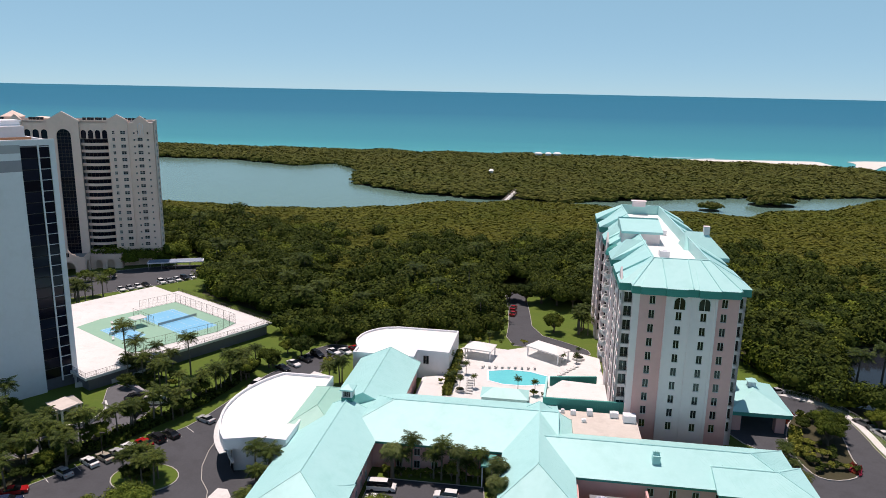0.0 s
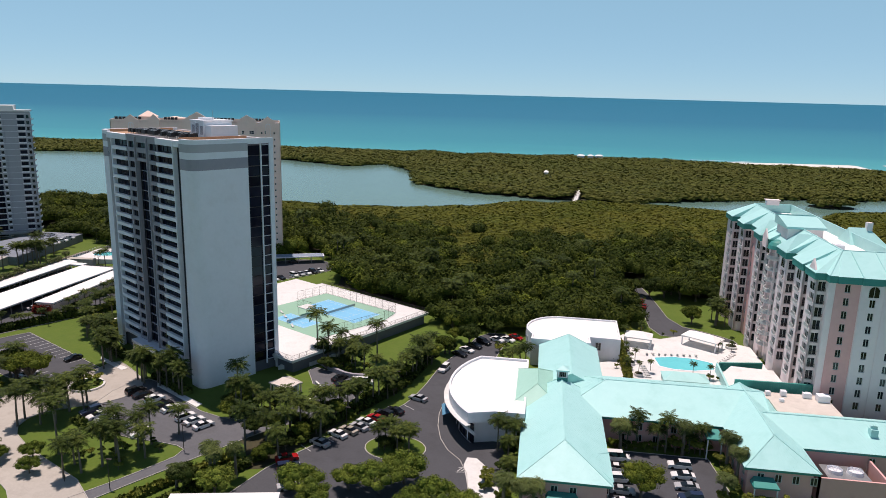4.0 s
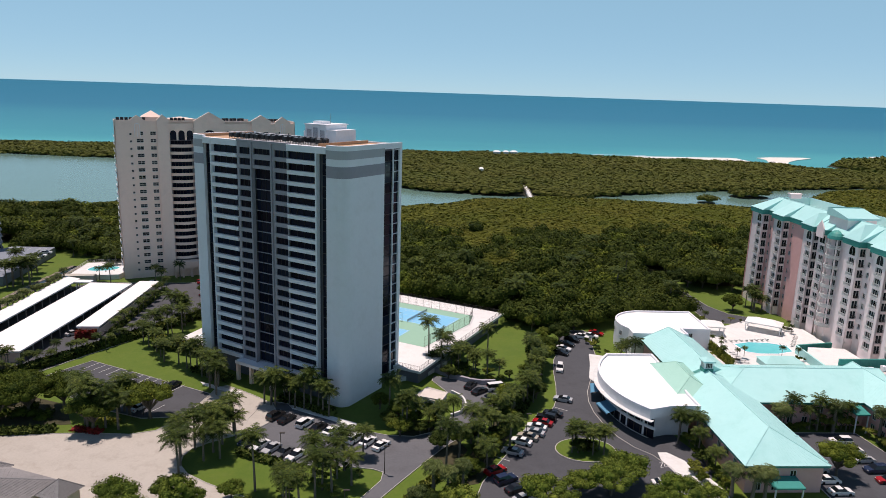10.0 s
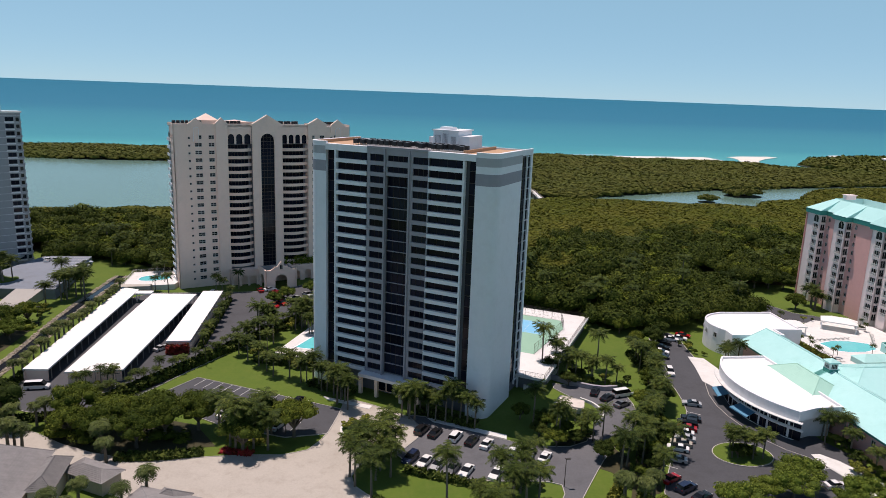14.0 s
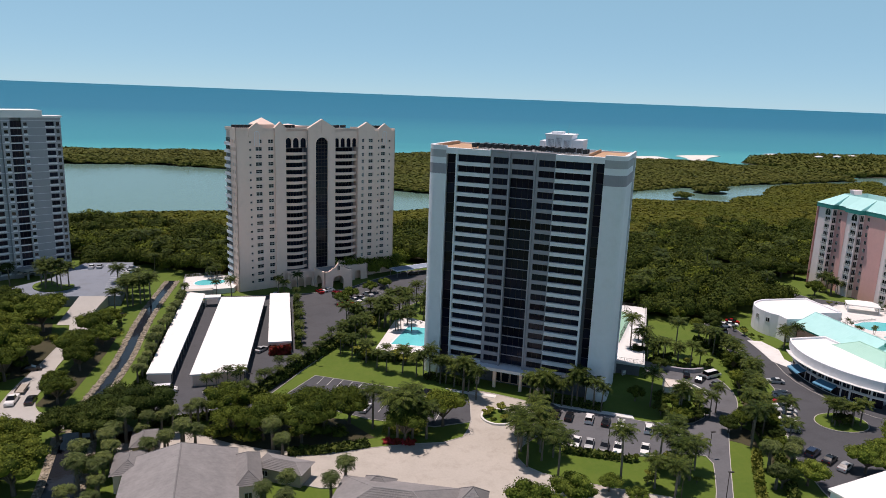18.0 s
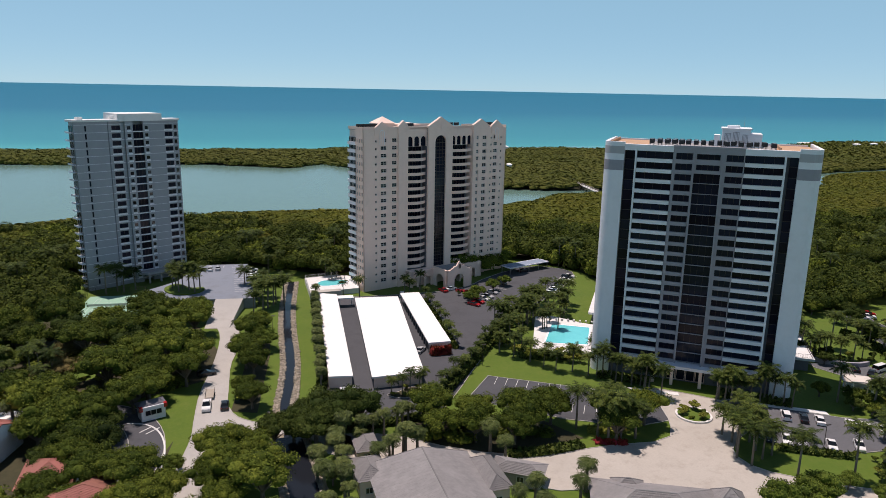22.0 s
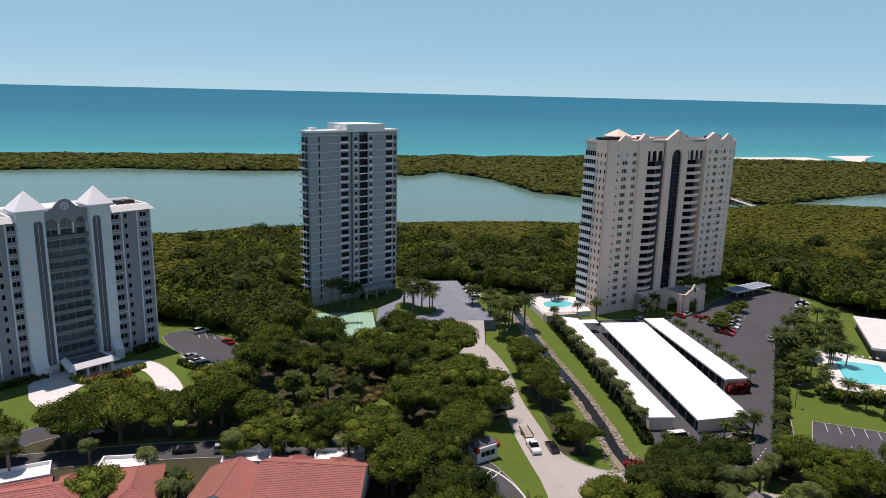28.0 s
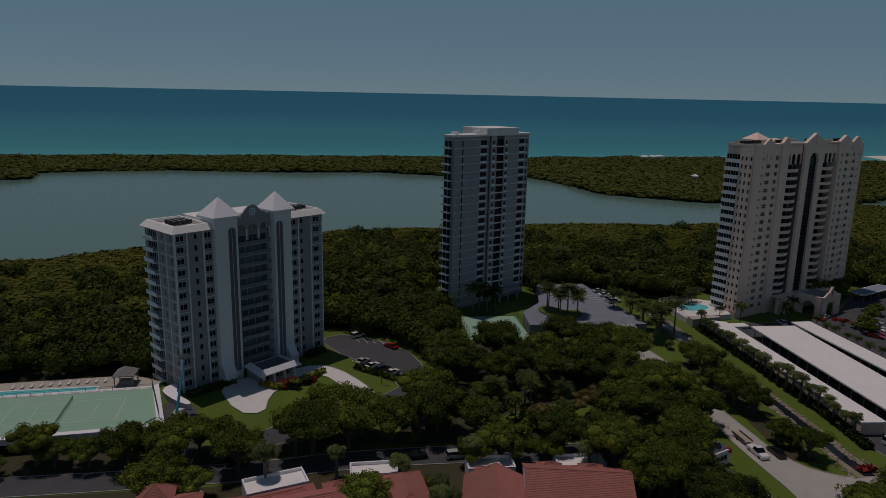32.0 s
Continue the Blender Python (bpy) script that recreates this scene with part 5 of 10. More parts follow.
def pink_block():
    W, D, F, N, Z0 = 24.2, 88.8, 3.13, 10, 3.0
    T = thing("apartment_block", pose(19.1, 145.5, 0, 0, 0, -0.5), "pink and white apartment block under aqua metal roofs", "building", "towers")
    def face_bay(side, p, w, out, m, cols, arched=False, base=0.0):
        """One upright strip of wall; side: front, left or right; out: how far it stands proud."""
        holes = [(c - ww / 2, Z0 + F * k + 0.7, c + ww / 2, Z0 + F * k + 0.7 + hh) for k in range(N) for c, ww, hh in cols if Z0 + F * k > base]
        at = {"front": pose(p, -out, 0), "left": pose(-out, p + w, 0, 0, 0, -90), "right": pose(W + out, p, 0, 0, 0, 90)}[side]
        ob = part("bay_wall", holed_wall(w, 35.2, holes, 0.3 + out), m, T, "", at)
        for a, b, c, d in holes:
            wm = window_mesh(c - a, d - b, 2, 0.07, M_GLASSB, M_FRAME, 1)
            x = at @ Vector((a, 0.16, b))
            put("window", wm, T, x.x, x.y, x.z, {"front": 0, "left": -90, "right": 90}[side])
    win, big = (1.25, 1.9), (2.6, 2.1)
    # end facade
    face_bay("front", 1.5, 1.4, 0.1, M_BLUSH, [])
    face_bay("front", 2.9, 5.3, 0.25, M_PINK, [(2.6, *win)])
    face_bay("front", 8.2, 10.4, 0.6, M_BLUSH, [(2.8, *win), (7.8, *win)])
    face_bay("front", 18.6, 4.3, 0.25, M_PINK, [(1.5, *win)])
    face_bay("front", 22.9, 0.2, 0.0, M_BLUSH, [])
    for x in (11.0, 16.0):
        part("arched_window", arched_window(2.2, 2.6, M_GLASSB), [M_GLASSB, M_FRAME], T, "", pose(x, -0.62, 31.2))
    for x in (8.5, 13.4, 18.3):
        g = Geo()
        g.box(x - 0.25, -0.8, 0, x + 0.25, 0, 34.6)
        part("pilaster", g, M_BLUSH, T)
    # long side towards the pool: white bays stand out from plainer walls, each with a glazed near side
    OUT = 2.4
    S = 1.8                                    # how far the plain walls stand back from the bays' line
    BAYS = [(2.0, 7.3, 3.8, OUT), (10.4, 16.5, 13.3, OUT), (22.9, 29.3, 25.7, OUT), (40.7, 44.8, 42.4, 1.5), (46.3, 51.9, 48.5, OUT), (65.1, 71.3, 67.5, OUT), (79.3, 86.9, 81.6, OUT)]
    FLAT = [(0.2, 2.0, M_BLUSH, None), (7.3, 10.4, M_BLUSH, 8.7), (16.5, 22.9, M_BLUSH, 21.1), (29.3, 40.7, M_BLUSH, 30.9), (44.8, 46.3, M_BLUSH, None), (51.9, 65.1, M_PINK, 63.1), (71.3, 79.3, M_PINK, 77.5), (86.9, 88.8, M_BLUSH, None)]
    g = Geo()
    g.box(-0.3, -1.5, -0.08, 0.0, 1.5, 0.05)
    g.box(-0.3, -1.5, 0.84, -0.2, 1.5, 0.94)
    for q in range(15):
        y = -1.46 + 2.92 * q / 14
        g.box(-0.28, y - 0.025, 0.05, -0.22, y + 0.025, 0.84)
    rail = g.mesh("balcony_rail", [M_FRAME])
    g = Geo()
    g.box(-0.85, -0.2, 0.78, 0.85, -0.14, 0.86)
    for q in range(9):
        g.box(-0.83 + 0.2 * q, -0.2, 0.0, -0.78 + 0.2 * q, -0.15, 0.78)
    side_rail = g.mesh("window_rail", [M_RAIL])
    for flip in (False, True):
        for v0, v1, c, out in BAYS:
            if flip and v0 > 26 and v0 < 42:
                continue
            side, w = ("right" if flip else "left"), v1 - v0
            cc = (c - v0) if flip else (w - (c - v0))
            base = 4.0 if v0 < 44 and not flip else 0.0
            rows = [k for k in range(N) if Z0 + F * k > base]
            holes = [(cc - 1.4, Z0 + F * k + 0.2, cc + 1.4, Z0 + F * k + 2.45) for k in rows if k < N - 1]
            at = pose(W - S + out, v0, 0, 0, 0, 90) if flip else pose(S - out, v1, 0, 0, 0, -90)
            part("bay_wall", holed_wall(w, 35.2, holes, 0.5), M_BLUSH, T, "", at)
            for a, b, d, e in holes:
                x = at @ Vector((a, 0.3, b))
                put("window", window_mesh(d - a, e - b, 3, 0.09, M_GLASSB, M_FRAME, 1), T, x.x, x.y, x.z, 90 if flip else -90)
                if not flip:
                    put("balcony_rail", rail, T, S - out, v0 + w - (a + d) / 2, b)
            part("arched_window", arched_window(2.7, 2.7, M_GLASSB), [M_GLASSB, M_FRAME], T, "", at @ pose(cc, -0.02, 31.3))
            # near side of the bay
            sw = out + 0.3
            sh = [(sw / 2 - 0.85, Z0 + F * k + 0.15, sw / 2 + 0.85, Z0 + F * k + 2.5) for k in rows] if out > 2 else []
            x0 = W - S - 0.3 if flip else S - out
            part("bay_side", holed_wall(sw, 35.2, sh, 0.3), M_BLUSH, T, "", pose(x0, v0, 0))
            for a, b, d, e in sh:
                put("window", window_mesh(d - a, e - b, 2, 0.07, M_GLASSB, M_FRAME, 1), T, x0 + a, v0 + 0.14, b)
                put("window_rail", side_rail, T, x0 + (a + d) / 2, v0, b)
            g = Geo()
            xa, xb = (W - S - 0.3, W - S + out) if flip else (S - out, S + 0.3)
            g.box(xa, v1 - 0.3, 0, xb, v1, 35.2)
            part("bay_side", g, M_BLUSH, T)
        for v0, v1, m, c in FLAT:
            w = v1 - v0
            holes = [] if c is None else [((c - v0 if flip else v1 - c) - 0.65, Z0 + F * k + 0.6, (c - v0 if flip else v1 - c) + 0.65, Z0 + F * k + 2.2) for k in range(N) if Z0 + F * k > (4.0 if v0 < 44 and not flip else 0)]
            at = pose(W - S, v0, 0, 0, 0, 90) if flip else pose(S, v1, 0, 0, 0, -90)
            part("bay_wall", holed_wall(w, 35.2, holes, 0.4), m, T, "", at)
            for a, b, d, e in holes:
                x = at @ Vector((a, 0.2, b))
                put("window", window_mesh(d - a, e - b, 2, 0.08, M_GLASSB, M_FRAME, 1), T, x.x, x.y, x.z, 90 if flip else -90)
    # rounded column of balconies under a half dome
    c, out = 36.5, -1.2
    pts, inner = arc(-out, c, 2.7, 90, 270, 10), arc(-out, c, 2.55, 90, 270, 10)
    g = Geo()
    g.prism(pts, -0.2, 0.05, bottom=True)
    for (a, b), (d, e) in zip(zip(pts, pts[1:]), zip(inner, inner[1:])):
        g.prism([a, b, e, d], 0.82, 0.95, bottom=True)
        for q in range(3):
            f_ = (q + 0.5) / 3
            x, y = a[0] + (b[0] - a[0]) * f_, a[1] + (b[1] - a[1]) * f_
            g.box(x - 0.05, y - 0.05, 0.05, x + 0.05, y + 0.05, 0.82)
    me = g.mesh("curved_balcony", [M_FRAME])
    for k in range(1, N):
        put("curved_balcony", me, T, 0, 0, Z0 + F * k)
        put("window", window_mesh(3.0, 2.3, 3, 0.08, M_GLASSB, M_FRAME, 1), T, S - 0.12, c + 1.5, Z0 + F * k + 0.1, -90)
    for v in (c - 2.3, c + 2.0):
        g = Geo()
        g.box(-0.2, v, 3, 0.2, v + 0.35, 34.0)
        part("balcony_pier", g, M_BLUSH, T)
    g = Geo()
    prev = arc(-out, c, 2.9, 90, 270, 10)
    for k in range(1, 5):
        a = math.pi / 2 * k / 4
        cur = [(-out + (x + out) * math.cos(a), c + (y - c) * math.cos(a)) for x, y in arc(-out, c, 2.9, 90, 270, 10)]
        for p0, p1, q1, q0 in zip(prev, prev[1:], cur[1:], cur):
            g.face([(*p0, 34.0 + 2.6 * math.sin(a - math.pi / 8)), (*p1, 34.0 + 2.6 * math.sin(a - math.pi / 8)), (*q1, 34.0 + 2.6 * math.sin(a)), (*q0, 34.0 + 2.6 * math.sin(a))])
        prev = cur
    part("dome_roof", g, M_TEALD, T, "aqua half-dome over the balconies")
    face = holed_wall(W, 35.2, [], 0.3)
    part("bay_wall", face, M_PINK, T, "", pose(W, D, 0, 0, 0, 180))
    g = Geo()
    g.box(2.6, 0.6, 0, W - 2.6, D - 0.5, 35.0)
    part("core_wall", g, M_BLUSH, T)
    # stepped eaves: teal fascia, aqua slopes, white flat deck in the middle
    ov = 0.7
    steps_l, steps_r = [], []
    for v0, v1, c, out in BAYS:
        steps_l = [(S - ov, v1 + ov), (S - out - ov, v1 + ov), (S - out - ov, v0 - ov), (S - ov, v0 - ov)] + steps_l
        if not 26 < v0 < 42:
            steps_r += [(W - S + ov, v0 - ov), (W - S + out + ov, v0 - ov), (W - S + out + ov, v1 + ov), (W - S + ov, v1 + ov)]
    steps_l = [(S - ov, D + ov)] + steps_l + [(S - ov, -0.9)]
    outline = [(2.9, -0.9), (2.9, -1.3), (8.0, -1.3), (8.0, -1.7), (12.2, -1.7), (12.2, -1.3), (14.6, -1.3), (14.6, -1.7), (18.9, -1.7), (18.9, -1.2), (22.6, -1.2), (22.6, -0.9), (W - S + ov, -0.9)] + steps_r + [(W - S + ov, D + ov)] + steps_l
    outline = ccw(outline)
    def nearest(p):
        return (min(max(p[0], 6.2), 18.0), min(max(p[1], 7.5), 82))
    g = Geo()
    g.prism(outline, 34.2, 35.9, bottom=True)
    part("fascia", g, M_TEALD, T, "teal metal fascia")
    up = offset(outline, 0.12)
    g = Geo()
    seam_roof(g, up, [nearest(p) for p in outline], 35.85, 40.2)
    ob = part("roof", g, M_TEAL, T, "aqua standing-seam metal roof")
    # ribs along the hips
    for a, b in (((1.1, -0.9), (6.2, 7.5)), ((W - 1.1, -0.9), (18.0, 7.5)), ((8.0, -1.7), (8.0, 7.5)), ((18.9, -1.7), (16.0, 7.5)), ((13.4, -1.4), (13.4, 7.5))):
        g = Geo()
        g.tube((*a, 35.95), (*b, 40.3), 0.13, 0.13, 6)
        part("ridge_cap", g, M_TEAL, T)
    g = Geo()
    g.box(6.2, 7.5, 37.2, 18.0, 82, 37.4)
    part("roof_deck", g, M_WROOF, T, "white flat roof deck")
    for x0, y0, x1, y1 in ((6.1, 7.4, 18.1, 7.7), (6.1, 81.8, 18.1, 82.1), (6.1, 7.7, 6.4, 81.8), (17.8, 7.7, 18.1, 81.8)):
        g = Geo()
        g.box(x0, y0, 37.0, x1, y1, 40.3)
        part("parapet", g, M_TEAL, T)
    # lift housing with a hipped roof, cross gables and small cupola
    g = Geo()
    g.box(2.4, 34.5, 36, 11.5, 44.0, 40.4)
    part("lift_housing", g, M_BLUSH, T, "pale pink lift housing")
    q = [(1.8, 33.8), (12.1, 33.8), (12.1, 44.8), (1.8, 44.8)]
    g = Geo()
    g.prism(q, 40.2, 40.8, 0, bottom=True)
    seam_roof(g, q, [(1.8, 42.5), (12.1, 42.5), (12.1, 44.8), (1.8, 44.8)], 40.8, 42.6)
    part("housing_roof", g, M_TEAL, T, "aqua hipped roof")
    for v0, v1, c, out in (BAYS[2], BAYS[4]):
        vc, w, e = (v0 + v1) / 2, (v1 - v0) / 2 + 0.9, S - out - 0.9
        zt = 36.0 + min(4.4, w * 1.05)
        g = Geo()
        g.face([(e, vc + w, 35.95), (e, vc - w, 35.95), (e + w * 0.9, vc, zt)])
        g.face([(e, vc - w, 35.95), (6.9, vc - w, 36.4), (6.9, vc, zt), (e + w * 0.9, vc, zt)])
        g.face([(6.9, vc + w, 36.4), (e, vc + w, 35.95), (e + w * 0.9, vc, zt), (6.9, vc, zt)])
        part("cross_roof", g, M_TEAL, T, "aqua hipped bay roof")
    for v in (4.4, 42.5):
        g = Geo()
        gable(g, -1.9, 1.9, 0, 0.4, 33.2, 36.2, 38.6)
        part("gable", g, M_BLUSH, T, "", pose(-1.0, v, 0, 0, 0, -90))
    for v, x in ((34.0, 21.5),):
        q = [(x - 5, v - 5.5), (W + 3.2, v - 5.5), (W + 3.2, v + 5.5), (x - 5, v + 5.5)]
        g = Geo()
        seam_roof(g, q, [(x - 4, v), (x + 1, v), (x + 1, v), (x - 4, v)], 36.2, 41.5)
        g.prism(q, 35.2, 36.2, 0, bottom=True)
        part("cross_roof", g, M_TEAL, T, "aqua hipped cross roof")
        g = Geo()
        g.box(x + 0.3, v - 0.7, 40.2, x + 1.7, v + 0.7, 43.0)
        part("chimney", g, M_BLUSH, T)
    g = Geo()
    g.box(9.6, 80.5, 40, 13.6, 82.6, 41.6)
    g.box(9.3, 80.2, 41.6, 13.9, 82.9, 41.8)
    part("lift_housing", g, M_BLUSH, T)
    for x, y, w, d, h in ((9.5, 20.0, 2.2, 2.6, 1.6), (13.0, 10.0, 3.4, 1.6, 0.9), (12.8, 48.0, 2.5, 2.5, 1.3), (10.0, 60.0, 3.0, 2.0, 1.2)):
        g = Geo()
        g.box(x, y, 37.4, x + w, y + d, 37.4 + h)
        g.tube((x + w / 2, y + d / 2, 37.4 + h), (x + w / 2, y + d / 2, 37.5 + h), 0.6, 0.6, 10)
        part("plant_unit", g, M_WHITE, T, "white rooftop plant box")
    return T


pink_block()

# ---- lawns, roads, lots ----
lawn = [(-470, 190), (-432, 222), (-400, 236), (-362, 250), (-338, 248), (-332, 274), (-318, 302), (-288, 304), (-258, 290), (-232, 270), (-205, 280), (-172, 294), (-150, 289), (-128, 264), (-122, 232), (-78, 207), (-62, 202), (-40, 217), (-22, 237), (-12, 264), (0, 270), (16, 248), (52, 248), (60, 200), (72, 176), (97, 150), (140, 120), (140, -40), (-470, -40)]
slab("lawn", lawn, -0.5, 0.05, M_GRASS, "mown green lawn between the towers", "grass")

ROADS = []


def paved(name, poly, material, label, z=0.12, kerb=True):
    """A road, lot or drive; its kerb is a real step round it."""
    poly = ccw([tuple(p) for p in poly])
    ob = slab(name, poly, -0.3, z, material, label, "road")
    ROADS.append(poly)
    if kerb:
        g = Geo()
        o = offset(poly, 0.15)
        n = len(poly)
        for k in range(n):
            j = (k + 1) % n
            for a, b, c, d in ((poly[k], poly[j], o[j], o[k]),):
                g.face([(*a, z + 0.10), (*a, z), (*b, z), (*b, z + 0.10)])
                g.face([(*a, z + 0.10), (*b, z + 0.10), (*c, z + 0.10), (*d, z + 0.10)])
                g.face([(*d, z + 0.10), (*c, z + 0.10), (*c, -0.2), (*d, -0.2)])
        part("kerb", g, M_KERB, ob)
    return ob


def stripes(parent, start, step, count, length, ang, z, w=0.11, name="bay_line"):
    """A row of painted bay lines; each is a part of its lot."""
    g = Geo()
    g.box(0, -w / 2, 0, length, w / 2, 0.012)
    me = g.mesh(name, [M_LINE])
    for k in range(count):
        put(name, me, parent, start[0] + step[0] * k, start[1] + step[1] * k, z, ang)


road_club = paved("road_club", smooth([(-62, 190), (-52, 190), (-55, 178), (-57, 164), (-62, 152), (-66.5, 140), (-67, 128), (-64, 116), (-58, 109), (-56, 96), (-55, 60), (-90, 50), (-108, 60), (-99, 97), (-91.5, 110), (-84.5, 121), (-76.5, 132), (-73.5, 141), (-70.5, 162), (-66.5, 172)], 1), M_ASPH, "dark asphalt road curving past the clubhouse")
paved("road_charcoal_tower", smooth([(-107, 153), (-97, 149.5), (-87.5, 146.5), (-88, 136), (-92, 127), (-98, 120.5), (-103.5, 115), (-109, 107), (-114, 99.5), (-122.5, 86.5), (-134, 68), (-142, 66), (-127, 85.5), (-121.4, 93.4), (-115.5, 103.5), (-120, 106), (-133, 106.5), (-148, 113), (-148, 132), (-142, 137), (-130, 126.5), (-119, 119.5), (-107.5, 118.5), (-101, 128), (-99.5, 138)], 1), M_ASPH3, "worn grey asphalt drive and car park of the charcoal tower")
lot_w = paved("car_park_west", [(-197, 160.5), (-168, 144.5), (-160, 140), (-163, 128), (-172, 127), (-186, 133), (-206, 148)], M_ASPH, "asphalt car park with white bay lines")
paved("paver_plaza", smooth([(-159, 146), (-152, 141.5), (-141.5, 132.5), (-144, 122), (-153, 117), (-158, 112), (-157, 105), (-148, 98.5), (-125, 86.5), (-116, 70), (-126, 66), (-138, 82), (-150, 90), (-165, 93), (-180, 98), (-190, 105), (-202, 106), (-214, 118), (-236, 124), (-243, 130), (-240, 136), (-228, 134.5), (-214, 124), (-198, 118), (-183, 120), (-168, 119), (-163, 127), (-160.5, 137)], 1), M_PAVER, "beige paver entrance drive", 0.15)
lot_b = paved("car_park_gabled_tower", smooth([(-241, 152), (-236, 144), (-217, 139), (-210, 148), (-196, 172), (-172, 209), (-154, 226), (-133, 250), (-130, 262), (-145, 273), (-168, 257), (-182, 242), (-200, 238), (-237.6, 238), (-237.6, 195), (-239, 170)], 1), M_ASPH, "dark asphalt car park round the carports")
deck_c = slab("parking_deck", [(-281.2, 280), (-263, 279.6), (-258.6, 231), (-296.8, 233.4), (-295.6, 246.5), (-287, 257)], 0, 3.6, M_ASPH2, "pale grey raised parking deck", "parking deck")
ROADS.append([(-281.2, 280), (-263, 279.6), (-258.6, 231), (-296.8, 233.4), (-295.6, 246.5)])
paved("paver_drive", smooth([(-273, 232), (-270, 214), (-268, 205), (-267.8, 192), (-268.5, 178), (-270, 163), (-269.8, 150), (-269.3, 140), (-270.5, 130), (-273, 110), (-276, 80), (-269, 80), (-266, 110), (-263.5, 125), (-261.5, 135.5), (-257.7, 140.6), (-252, 139), (-245, 136), (-238, 128.5), (-234, 132), (-241, 140.5), (-247, 143.4), (-254, 143.8), (-258, 146.2), (-261.2, 149.5), (-263.2, 156), (-263.4, 165), (-264, 180), (-262.8, 190), (-262.4, 201), (-263.5, 214), (-266.8, 232)], 1), M_DRIVE, "pale paver drive beside the canal", 0.15)
lot_d = paved("car_park_grey_tower", smooth([(-363, 236), (-354, 240.5), (-337.5, 226), (-333, 210), (-335.5, 195), (-342, 185), (-352, 179.5), (-372, 170), (-378, 164), (-384, 168), (-374, 178), (-352, 189), (-346, 193), (-340, 199.5), (-350.5, 216), (-357.5, 224)], 1), M_ASPH, "asphalt car park of the grey tower")
paved("concrete_drive", smooth([(-388, 203.5), (-381, 187), (-374.5, 186), (-374.4, 195), (-371, 203), (-366, 208.5), (-361, 208), (-356, 200), (-352.5, 190), (-347, 192.5), (-351, 202), (-357, 211.5), (-363, 215.5), (-372, 211), (-380, 209)], 1), M_CONC, "pale concrete entrance drive", 0.16)
paved("service_road", ribbon([(-470, 160), (-381, 159), (-350, 163), (-315, 161), (-288, 158), (-280, 148), (-277, 134), (-282, 110)], 7.0), M_ASPH, "shaded asphalt lane behind the houses")
paved("asphalt_court", [(-30, 121), (-8, 121), (-6, 104), (-9, 60), (-34, 60), (-30, 95)], M_ASPH, "asphalt car court between the club wings")
paved("road_pink_block", smooth([(-12, 262), (-5, 262), (-2, 240), (0, 212), (12, 204), (18, 198), (14, 193), (2, 199), (-8, 200), (-8, 228)], 1), M_ASPH, "asphalt lane to the pink block")
paved("road_east", smooth([(46, 150), (44, 160), (48, 172), (56, 180), (62, 178), (67, 175), (73, 171), (75.2, 165), (75.8, 157), (75.5, 149), (77, 138), (84, 118), (92, 60), (56, 60), (55, 100), (54.5, 128), (54.5, 140), (51.5, 145)], 1), M_ASPH, "asphalt entrance loop of the pink block")
paved("pavement_club", smooth([(-59, 112), (-55, 112), (-50, 100), (-50, 92), (-55, 92), (-56.5, 100)], 1), M_CONC, "pale concrete pavement at the club door", 0.2, False)

# bay lines
stripes(lot_w, (-194.8, 159.2), (2.45, -1.25), 12, 4.6, -118, 0.125)
stripes(lot_w, (-196.5, 148.2), (2.5, -1.3), 12, 4.6, -118, 0.125)
stripes(lot_b, (-150.5, 226.5), (1.85, 2.4), 11, 4.8, 142, 0.125)
stripes(lot_b, (-183, 226), (1.7, 1.9), 9, 4.6, -52, 0.125)
stripes(lot_d, (-353.5, 217), (2.1, -2.6), 6, 4.6, 40, 0.125)
stripes(lot_d, (-352, 236.5), (2.4, -0.8), 6, 4.6, -72, 0.125)
stripes(deck_c, (-264.2, 277), (0.24, -2.65), 15, 4.8, 180, 3.605)
stripes(deck_c, (-280, 279), (2.7, -0.1), 4, 4.4, -92, 3.605)
stripes(road_club, (-76.0, 134), (-1.75, -2.35), 11, 3.6, -36, 0.125)
for k in range(7):
    stripes(lot_b, (-225.5 + 1.45 * k, 141.0 + 1.35 * k), (0, 0), 1, 0.9, 43, 0.125, 0.14, "lane_dash")

# planted bed at the carport ends
BED = smooth([(-226, 154), (-222, 150.6), (-216, 152.4), (-215, 156), (-219, 157.6), (-222.4, 154.6)], 1)
isl = slab("planted_bed", BED, 0.05, 0.3, M_KERB, "kerbed planting bed with short palms", "planter", None, "")
g = Geo()
g.prism(ccw(offset(ccw(BED), -0.25)), 0.2, 0.36)
part("soil", g, M_LITTER, isl)
# raised planter on the parking deck
g = Geo()
g.prism(ccw(smooth([(-290.5, 247), (-288, 240.5), (-282, 237.5), (-276.5, 240.5), (-276, 247), (-281, 245.5), (-285, 252), (-288, 252)], 2)), 3.55, 4.0)
tagged(part("deck_planter", g, M_GRASS), "curved kerbed bed of green plants on the parking deck", "planter")
# circular planter before the charcoal tower
g = Geo()
c = (-156.0, 129.0)
pts = arc(c[0], c[1], 4.2, 0, 345, 23)
g.prism(pts, 0.1, 0.55)
isl = tagged(part("round_planter", g, M_CONC), "round pale planter island with low hedges", "planter")
g = Geo()
g.prism(arc(c[0], c[1], 3.7, 0, 345, 23), 0.5, 0.6)
part("soil", g, M_GRASS, isl)

